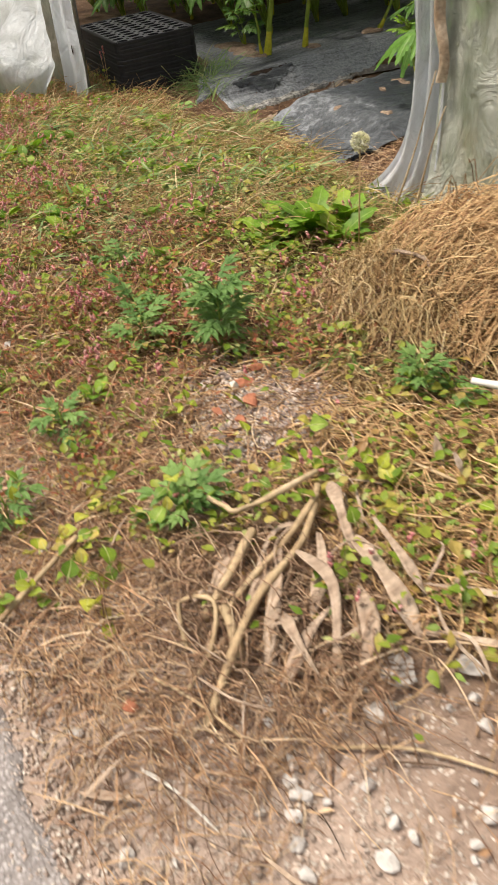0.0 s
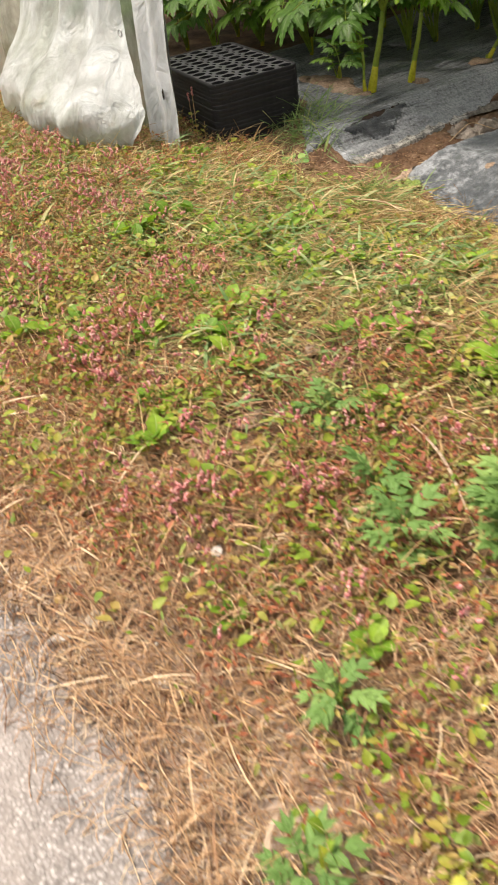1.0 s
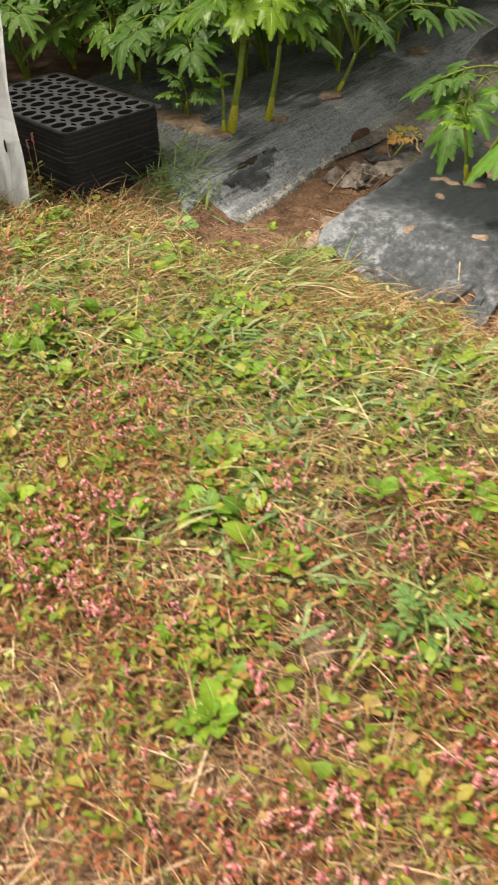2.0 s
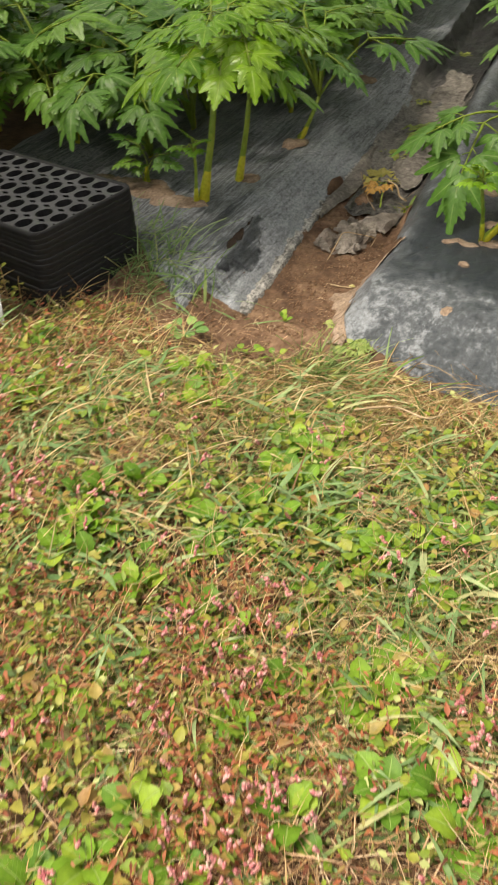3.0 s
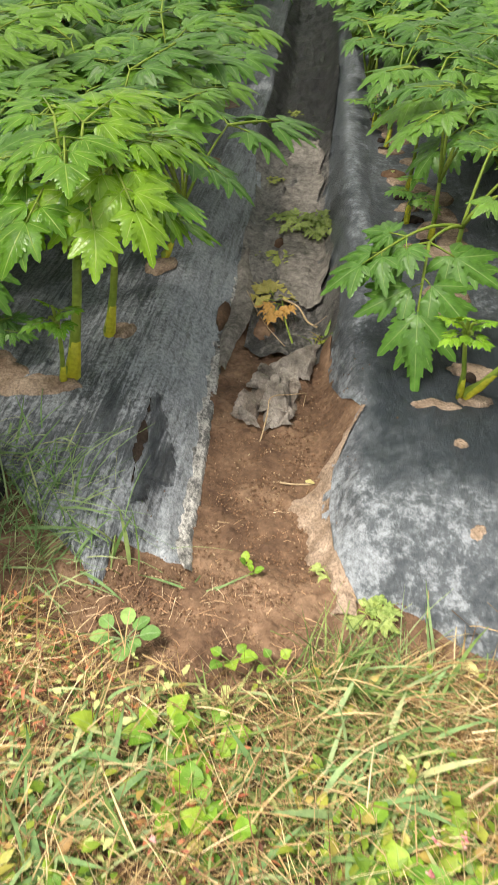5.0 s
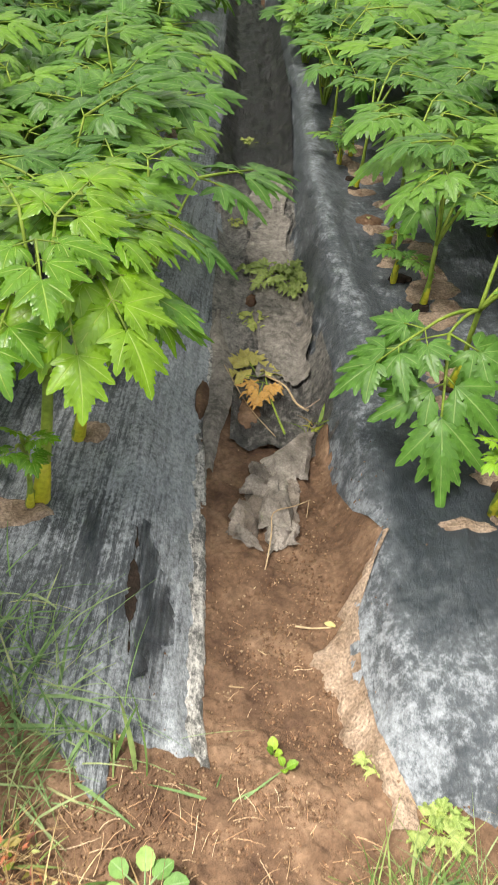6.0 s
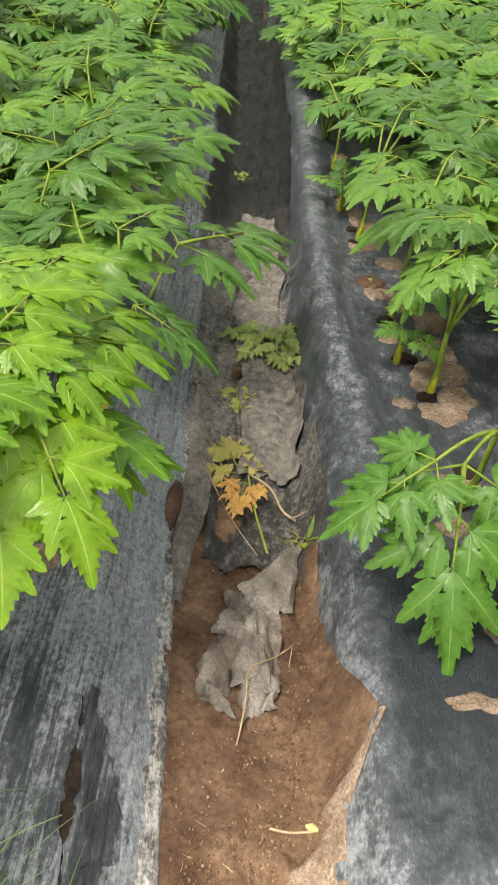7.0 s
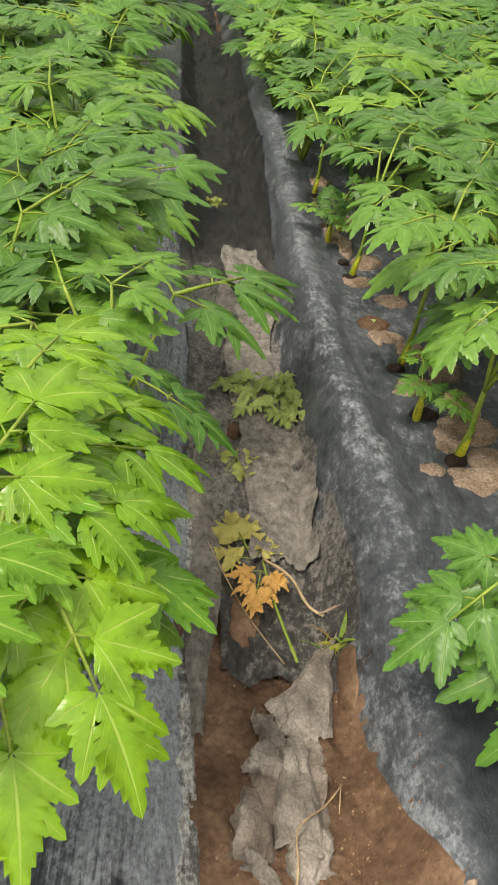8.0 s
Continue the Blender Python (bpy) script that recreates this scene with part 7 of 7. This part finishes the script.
def stick(pts, r0, r1, label, seed=0, name="fallen_stick", material=None):
    p = [Vector(rest(*q)) for q in pts]
    sm = []
    for i in range(len(p) - 1):
        a, b, c, d = p[max(i - 1, 0)], p[i], p[i + 1], p[min(i + 2, len(p) - 1)]
        for k in range(4):
            t = k / 4
            sm.append(0.5 * ((2 * b) + (c - a) * t + (2 * a - 5 * b + 4 * c - d) * t * t + (3 * b - a - 3 * c + d) * t ** 3))
    sm.append(p[-1])
    n = len(sm)
    sv, sf = tube(sm, [r0 + (r1 - r0) * i / (n - 1) + (0.25 * r0 if i % 5 == 2 else 0) for i in range(n)], 6)
    return tagged(part(name, mesh_of(name, sv, sf), material or M_STALK), label, "stick", group="sticks and stems")


stick([(1.935, -1.48, 0.10), (1.906, -1.60, 0.09), (1.875, -1.612, 0.09), (1.844, -1.618, 0.09)], 0.0045, 0.0035, "bent pale dry stem on the litter")
stick([(1.92, -1.463, 0.06), (1.99, -1.56, 0.06), (2.017, -1.667, 0.06), (2.058, -1.75, 0.05), (2.096, -1.828, 0.01)], 0.0055, 0.006, "long curved dry stem on the litter")
stick([(1.945, -1.49, 0.07), (1.975, -1.58, 0.06), (1.985, -1.67, 0.05), (2.0, -1.74, 0.03)], 0.005, 0.004, "long curved dry stem on the litter", 3)
stick([(1.996, -1.779, 0.03), (1.942, -1.75, 0.05), (1.979, -1.718, 0.06), (2.027, -1.76, 0.045), (2.04, -1.812, 0.02)], 0.0035, 0.003, "looped dry stem by the road")
stick([(1.922, -1.598, 0.06), (1.949, -1.662, 0.05), (1.975, -1.735, 0.03)], 0.007, 0.006, "thick dry stalk stump on the litter")
stick([(2.06, -1.74, 0.02), (2.02, -1.72, 0.04), (1.99, -1.71, 0.05)], 0.009, 0.007, "thick dry stalk stump on the litter")
stick([(1.995, -1.834, 0.02), (2.064, -1.816, 0.025), (2.141, -1.804, 0.02)], 0.003, 0.002, "thin dry stem on the gravel")
stick([(1.761, -1.949, 0.02), (1.752, -1.871, 0.05), (1.738, -1.791, 0.07)], 0.0045, 0.004, "pale dry stalk at the road edge")
stick([(1.95, -1.14, 0.10), (2.05, -1.10, 0.10), (2.15, -1.08, 0.09)], 0.006, 0.006, "straight whitish stick across the straw", material=M_WHITE)
stick([(1.98, -1.33, 0.05), (2.1, -1.32, 0.06), (2.22, -1.33, 0.05)], 0.003, 0.002, "thin pale stem across the litter")
stick([(2.22, -1.73, 0.01), (2.3, -1.66, 0.012), (2.42, -1.60, 0.01)], 0.0025, 0.002, "thin dry stem on the gravel")
stick([(1.60, -0.95, 0.12), (1.64, -0.97, 0.14), (1.70, -0.96, 0.13), (1.72, -1.0, 0.08)], 0.005, 0.003, "thick pale curled stem on the straw heap", material=M_SAND)
stick([(1.20, -0.50, 0.03), (1.25, -0.48, 0.22), (1.28, -0.46, 0.40)], 0.003, 0.001, "upright dry grass stem by the doorway")
stick([(1.27, -0.50, 0.05), (1.31, -0.50, 0.22), (1.34, -0.49, 0.33)], 0.003, 0.001, "upright dry grass stem by the doorway")
stick([(0.92, -0.93, 0.05), (0.97, -0.90, 0.05), (1.02, -0.89, 0.05)], 0.005, 0.004, "short woody stick among the weeds")
stick([(0.33, -0.46, 0.09), (0.40, -0.41, 0.09), (0.47, -0.42, 0.085), (0.50, -0.36, 0.07)], 0.0022, 0.0016, "long curved pale stem over the weeds")
stick([(0.055, 0.65, 0.03), (0.02, 0.60, 0.048), (-0.025, 0.555, 0.06), (-0.028, 0.50, 0.045), (-0.04, 0.43, 0.008), (-0.06, 0.39, 0.006)], 0.0012, 0.0019, "thin pale forked twig on the cloth", name="twig")
stick([(0.053, 0.65, 0.03), (0.048, 0.61, 0.012)], 0.0011, 0.0008, "thin pale forked twig on the cloth", name="twig")
stick([(-0.16, 1.16, 0.03), (-0.09, 1.0, 0.03), (-0.02, 0.88, 0.03)], 0.0012, 0.001, "straight thin twig on the liner", name="twig")
stick([(0.02, 0.305, 0.008), (0.05, 0.30, 0.01), (0.09, 0.305, 0.01)], 0.002, 0.0015, "short straw piece on the soil", name="twig")
stick([(-0.05, 0.25, 0.005), (0.0, 0.215, 0.005)], 0.0012, 0.001, "short straw piece on the soil", name="twig")
stick([(-0.10, 0.17, 0.005), (-0.04, 0.165, 0.005)], 0.0012, 0.001, "short straw piece on the soil", name="twig")
stick([(-0.08, 0.62, 0.006), (-0.065, 0.68, 0.012)], 0.0016, 0.0012, "short straw piece on the soil", name="twig")


def fallen(x, y, s, yaw, seed, label, dz=0.02, material=None):
    """A wilted angelica leaf lying in the furrow."""
    e = new("fallen_leaf")
    tagged(e, label, "fallen leaf", group="fallen leaves in the furrow")
    e.matrix_basis = Matrix.Translation(rest(x, y, dz)) @ Matrix.Rotation(yaw, 4, "Z") @ Matrix.Scale(s, 4)
    ch, st = leaf_blade(seed, 0.95)
    vs, fs, rs = joined(ch)
    vs = [Vector((v[0], v[1], v[2] * 0.35 + 0.13 * noise.noise(Vector(v) * 6 + Vector((seed, 0, 0))))) for v in vs]
    me = mesh_of("blade", vs, fs, True, rs)
    blade_ob = part("blade", me, material or M_WILT, e)
    sv, sf, _ = joined(st)
    part("stalk", mesh_of("stalk", [Vector(v) for v in sv], sf), M_STEM, blade_ob)
    return e


fallen(-0.07, 1.13, 0.16, 1.9, 701, "wilted yellow leaf with a long green stalk", 0.03)
fallen(-0.055, 1.085, 0.115, -1.75, 702, "withered orange leaf on the liner", 0.045, M_ORANGE)
stick([(-0.05, 1.12, 0.035), (-0.03, 1.0, 0.04), (0.0, 0.87, 0.05)], 0.002, 0.003, "pale green leaf stalk lying in the furrow", name="leaf_stalk", material=M_STEM)
stick([(-0.05, 1.12, 0.04), (0.0, 1.07, 0.05), (0.03, 1.01, 0.045), (0.06, 0.99, 0.04)], 0.0025, 0.003, "dry curled brown leaf stalk", name="leaf_stalk", material=M_STALK)
dry_strip([(0.045, 0.995, 0.045), (0.06, 0.99, 0.05), (0.085, 0.985, 0.045)], 0.014, 21, "small curled brown leaf in the furrow", "dead_leaf")
fallen(-0.125, 1.41, 0.12, 1.0, 703, "wilted yellow-green leaf on the liner", 0.025)
for i, (x, y, w) in enumerate(((-0.02, 1.74, 0.3), (0.02, 1.77, 2.0), (-0.05, 1.77, 3.4), (0.0, 1.69, -1.3), (0.03, 1.72, 0.9), (-0.04, 1.70, 4.2), (0.0, 1.78, 5.3), (0.03, 1.66, -0.4))):
    fallen(x, y, 0.12, w, 710 + i, "limp pale-green leaf in a small heap", 0.032 + 0.004 * i, M_LIMP)
fallen(-0.19, 2.1, 0.07, 0.4, 720, "small yellow leaf scrap on the liner", 0.03)
fallen(-0.18, 2.95, 0.12, 0.2, 721, "pale leaf lying on the dark liner", 0.03)
fallen(0.13, 0.02, 0.06, -1.4, 722, "torn pale-green leaf on the sand", 0.016, M_LIMP)
fallen(0.19, -0.085, 0.085, -0.5, 723, "wilted green leaf on the film edge", 0.014, M_LIMP)
fallen(0.215, -0.07, 0.055, -0.4, 724, "wilted green leaf on the film edge", 0.016, M_LIMP)
stone(0.27, 1.92, 0.016, 95, M_VINE, "yellow_nut", "small pale yellow fruit lying in a hole", "fruit", 0.8, dz=1.4)
stone(0.085, 0.31, 0.012, 96, M_WILT, "yellow_scrap", "crumpled yellow leaf scrap on the sand", "fallen leaf", 0.6, dz=1.0)


# ---- grass tufts ----
def tuft(x, y, n, length, seed, label, material, wide=0.5, rise=(0.3, 1.3), spread_r=0.03, lift=0.0):
    rng = np.random.default_rng(seed)
    px, py = rng.normal(x, spread_r, n), rng.normal(y, spread_r, n)
    ln = rng.uniform(*length, n)
    v, f = scattered(BLADES + WIDE_BLADES[:1], on_land(px, py, lift), rng.uniform(0, 6.283, n), -rng.uniform(*rise, n), rng.normal(0, 0.3, n), np.stack([ln, ln * wide, ln], 1))
    return tagged(part("grass_tuft", tri_mesh("grass_tuft", v, f), material), label, "grass", group="grass tufts")


tuft(-0.52, 0.20, 130, (0.06, 0.13), 811, "tangled grey-green grass behind the trays", M_CRAB, 0.42, (0.1, 1.1), 0.06)
tuft(-0.46, 0.10, 90, (0.06, 0.14), 812, "tangled grey-green grass beside the trays", M_CRAB, 0.42, (0.1, 1.1), 0.06)
tuft(-0.43, 0.02, 90, (0.05, 0.13), 801, "loose grey-green grass tuft beside the trays", M_CRAB, 0.5, (0.2, 1.3), 0.05)
tuft(-0.40, 0.10, 60, (0.06, 0.17), 802, "wispy pale grass stems beside the trays", M_CRAB, 0.16, (0.3, 1.4), 0.06)
tuft(-0.36, -0.02, 70, (0.05, 0.12), 803, "loose grey-green grass tuft at the film corner", M_CRAB, 0.5, (0.15, 0.9), 0.04)
tuft(-0.30, 0.05, 26, (0.08, 0.16), 804, "wispy pale grass stems over the film", M_CRAB, 0.16, (0.15, 0.9), 0.05)
tuft(0.174, -0.24, 190, (0.06, 0.14), 805, "green grass tuft in front of the furrow", M_GRASS, 0.42, (0.2, 1.2), 0.03)
tuft(0.25, -0.23, 150, (0.06, 0.14), 806, "grey-green grass tuft in front of the furrow", M_CRAB, 0.35, (0.1, 1.0), 0.04)
tuft(0.30, -0.30, 160, (0.07, 0.16), 813, "fading grass tuft among the straw", M_CRAB, 0.28, (0.05, 0.8), 0.05)
tuft(-0.10, -0.055, 16, (0.05, 0.10), 807, "small pale grass sprout on bare soil", M_CRAB, 0.6, (0.05, 0.5), 0.012)
tuft(0.45, -0.24, 160, (0.08, 0.16), 808, "dry straw tuft along the film edge", M_STRAW, 0.25, (0.0, 0.7), 0.09)
tuft(0.075, 0.93, 14, (0.03, 0.05), 809, "tiny green weed beside the cloth", M_WEED, 2.0, (0.3, 1.3), 0.012, 0.02)
tuft(-0.24, -0.02, 6, (0.08, 0.12), 810, "single green grass blade over the film edge", M_GRASS, 0.8, (0.5, 1.2), 0.02)


# pink-flowered stems standing before the trays
for i, (x, y, h) in enumerate(((-0.735, -0.20, 0.17), (-0.70, -0.19, 0.13), (-0.78, -0.18, 0.15), (-0.66, -0.17, 0.10), (-0.86, -0.12, 0.14))):
    r = random.Random(860 + i)
    e = new("smartweed_plant")
    tagged(e, "upright smartweed stem with pink flower spike", "weed", group="smartweed by the trays")
    e.matrix_basis = Matrix.Translation((x, y, ground_z(x, y)))
    lx, ly = r.uniform(-0.02, 0.02), r.uniform(-0.02, 0.02)
    sv, sf = tube([(0, 0, 0), (lx * 0.3, ly * 0.3, h * 0.5), (lx, ly, h)], [0.0016, 0.0013, 0.0009], 5)
    part("stem", mesh_of("stem", sv, sf), M_STRAW_R, e)
    k = 22
    q = np.linspace(0, 1, k)
    rg = np.random.default_rng(870 + i)
    pos = np.stack([lx * (1 + 0.2 * q), ly * (1 + 0.2 * q), h + 0.03 * q], 1) + rg.normal(0, 0.0015, (k, 3))
    part("flower_spike", tri_mesh("flower_spike", *scattered([octa(1, 0.8, 0.8)], pos, rg.uniform(0, 6, k), rg.uniform(-1, 1, k), rg.uniform(0, 3, k), rg.uniform(0.003, 0.0045, k))), M_PINK, e, "bead-like pink flower spike")
    for j in range(4):
        part("leaf", VINE[j % 2], M_VINE, e, m=Matrix.Translation((lx * 0.15 * j, ly * 0.15 * j, h * 0.15 * (j + 1))) @ Matrix.Rotation(j * 2.4 + i, 4, "Z") @ Matrix.Rotation(-0.4, 4, "Y") @ Matrix.Scale(0.7, 4))


# ---- plastic sheets at the doorway ----
def flap_fn(u, v):
    """A loose curtain that billows out over the grass."""
    x = -0.63 - 0.95 * u
    low = np.interp(u, [0, 0.06, 0.15, 0.28, 0.42, 0.6, 0.8, 1.0], [0.15, 0.08, 0.05, 0.045, 0.05, 0.06, 0.07, 0.09]) + 0.010 * vnoise(u * 9, u * 0, 911)
    z = low + (2.1 - low) * v ** 1.6
    belly = np.exp(-((z - 0.16) / 0.19) ** 2)
    y = FRONT - 0.05 - 0.27 * belly * smooth(-0.2, 0.25, u) * (1 - 0.35 * smooth(0.6, 1.0, u)) + 0.022 * np.sin(u * 19 + 5 * v) + 0.06 * vnoise(u * 6 + v * 3, v * 6, 901, 3) + 0.05 * np.abs(vnoise(u * 5 + 3 * v, v * 7 - 2 * u, 913, 2)) + 0.008 * np.abs(vnoise(u * 19, v * 23, 915, 2))
    x = x + 0.02 * np.sin(z * 9) * (1 - u) - (0.0 + 0.20 * smooth(0.16, 0.48, z)) * (1 - u) ** 2
    return x, y, z


curtain = new("plastic_curtain")
tagged(curtain, "milky wrinkled plastic door curtain bunched at the side", "plastic curtain")
billow = part("billow", mesh_of("billow", *grid(110, 110, flap_fn)), M_SHEET, curtain)


def jamb_fn(u, v):
    z = 0.05 + 2.0 * v
    x = -0.605 - 0.20 * u + 0.008 * np.sin(v * 30) * (1 - u)
    return x, FRONT - 0.02 + 0.012 * np.sin(u * 14) + 0.01 * vnoise(u * 4, v * 12, 903), z


part("jamb_strip", mesh_of("jamb_strip", *grid(16, 50, jamb_fn)), M_WRAP, curtain, "straight plastic strip along the door jamb")
tv, tf = rock(3, 1.0)
part("tear_hole", mesh_of("tear_hole", [Vector((-0.655 + p[0] * 0.007, FRONT - 0.028 + p[1] * 0.002, 0.23 + p[2] * 0.022)) for p in tv], tf), M_HOLE, curtain, "small dark tear")


def wrap_fn(u, v):
    """Vertical folds round the right-hand post, flaring at the foot."""
    z = 0.03 + 2.0 * v ** 1.5
    foot = np.exp(-(z - 0.03) / 0.08)
    x = 1.085 + 0.125 * u - 0.11 * foot * (1 - u) + 0.01 * np.sin(z * 6)
    y = FRONT + 0.03 + 0.022 * np.sin(u * 17 + 0.8 * np.sin(z * 5)) - 0.10 * foot * (1 - 0.6 * u) + 0.015 * vnoise(u * 5, v * 9, 905)
    return x, y, z


post = new("wrapped_post")
tagged(post, "doorway post wrapped in folded milky plastic", "post")
part("wrap", mesh_of("wrap", *grid(40, 60, wrap_fn)), M_WRAP, post)
sv, sf = tube([(1.22, FRONT + 0.05, -0.05), (1.22, FRONT + 0.05, 1.0), (1.22, FRONT + 0.05, 2.1)], 0.02, 10)
part("pipe", mesh_of("pipe", sv, sf), M_STEEL, post)


def rag_fn(u, v):
    z = 0.36 + 0.5 * v
    x = 1.2 + 0.035 * u + 0.02 * vnoise(v * 6, u, 907) + 0.012 * np.sin(v * 14)
    return x, FRONT - 0.005 - 0.02 * np.sin(u * 3.1) + 0.01 * vnoise(u * 6, v * 12, 908), z


part("torn_tape", mesh_of("torn_tape", *grid(10, 40, rag_fn)), M_RUST, post, "brown torn tape on the post")


def side_fn(u, v):
    z = 0.03 + 2.0 * v ** 1.4
    x = 1.2 + 0.9 * u
    foot = np.exp(-(z - 0.03) / 0.07)
    return x, FRONT + 0.0 + 0.02 * np.sin(u * 22 + v * 4) - 0.06 * foot + 0.03 * vnoise(u * 6, v * 6, 909), z


part("side_sheet", mesh_of("side_sheet", *grid(60, 40, side_fn)), M_SIDE, post, "greenish translucent plastic sheet")
sv, sf = tube([(-0.70, FRONT + 0.03, -0.05), (-0.70, FRONT + 0.03, 1.0), (-0.70, FRONT + 0.03, 2.1)], 0.018, 10)
part("pipe", mesh_of("pipe_left", sv, sf), M_STEEL, curtain)

ring_v, ring_f = tube([(0.011 * math.cos(w * math.pi / 8), 0, 0.011 * math.sin(w * math.pi / 8)) for w in range(17)], 0.0022, 6)
part("grommet", mesh_of("grommet", [Vector(v) + Vector((-0.80, FRONT - 0.075, 0.42)) for v in ring_v], ring_f), M_STEEL, billow, "round metal eyelet")
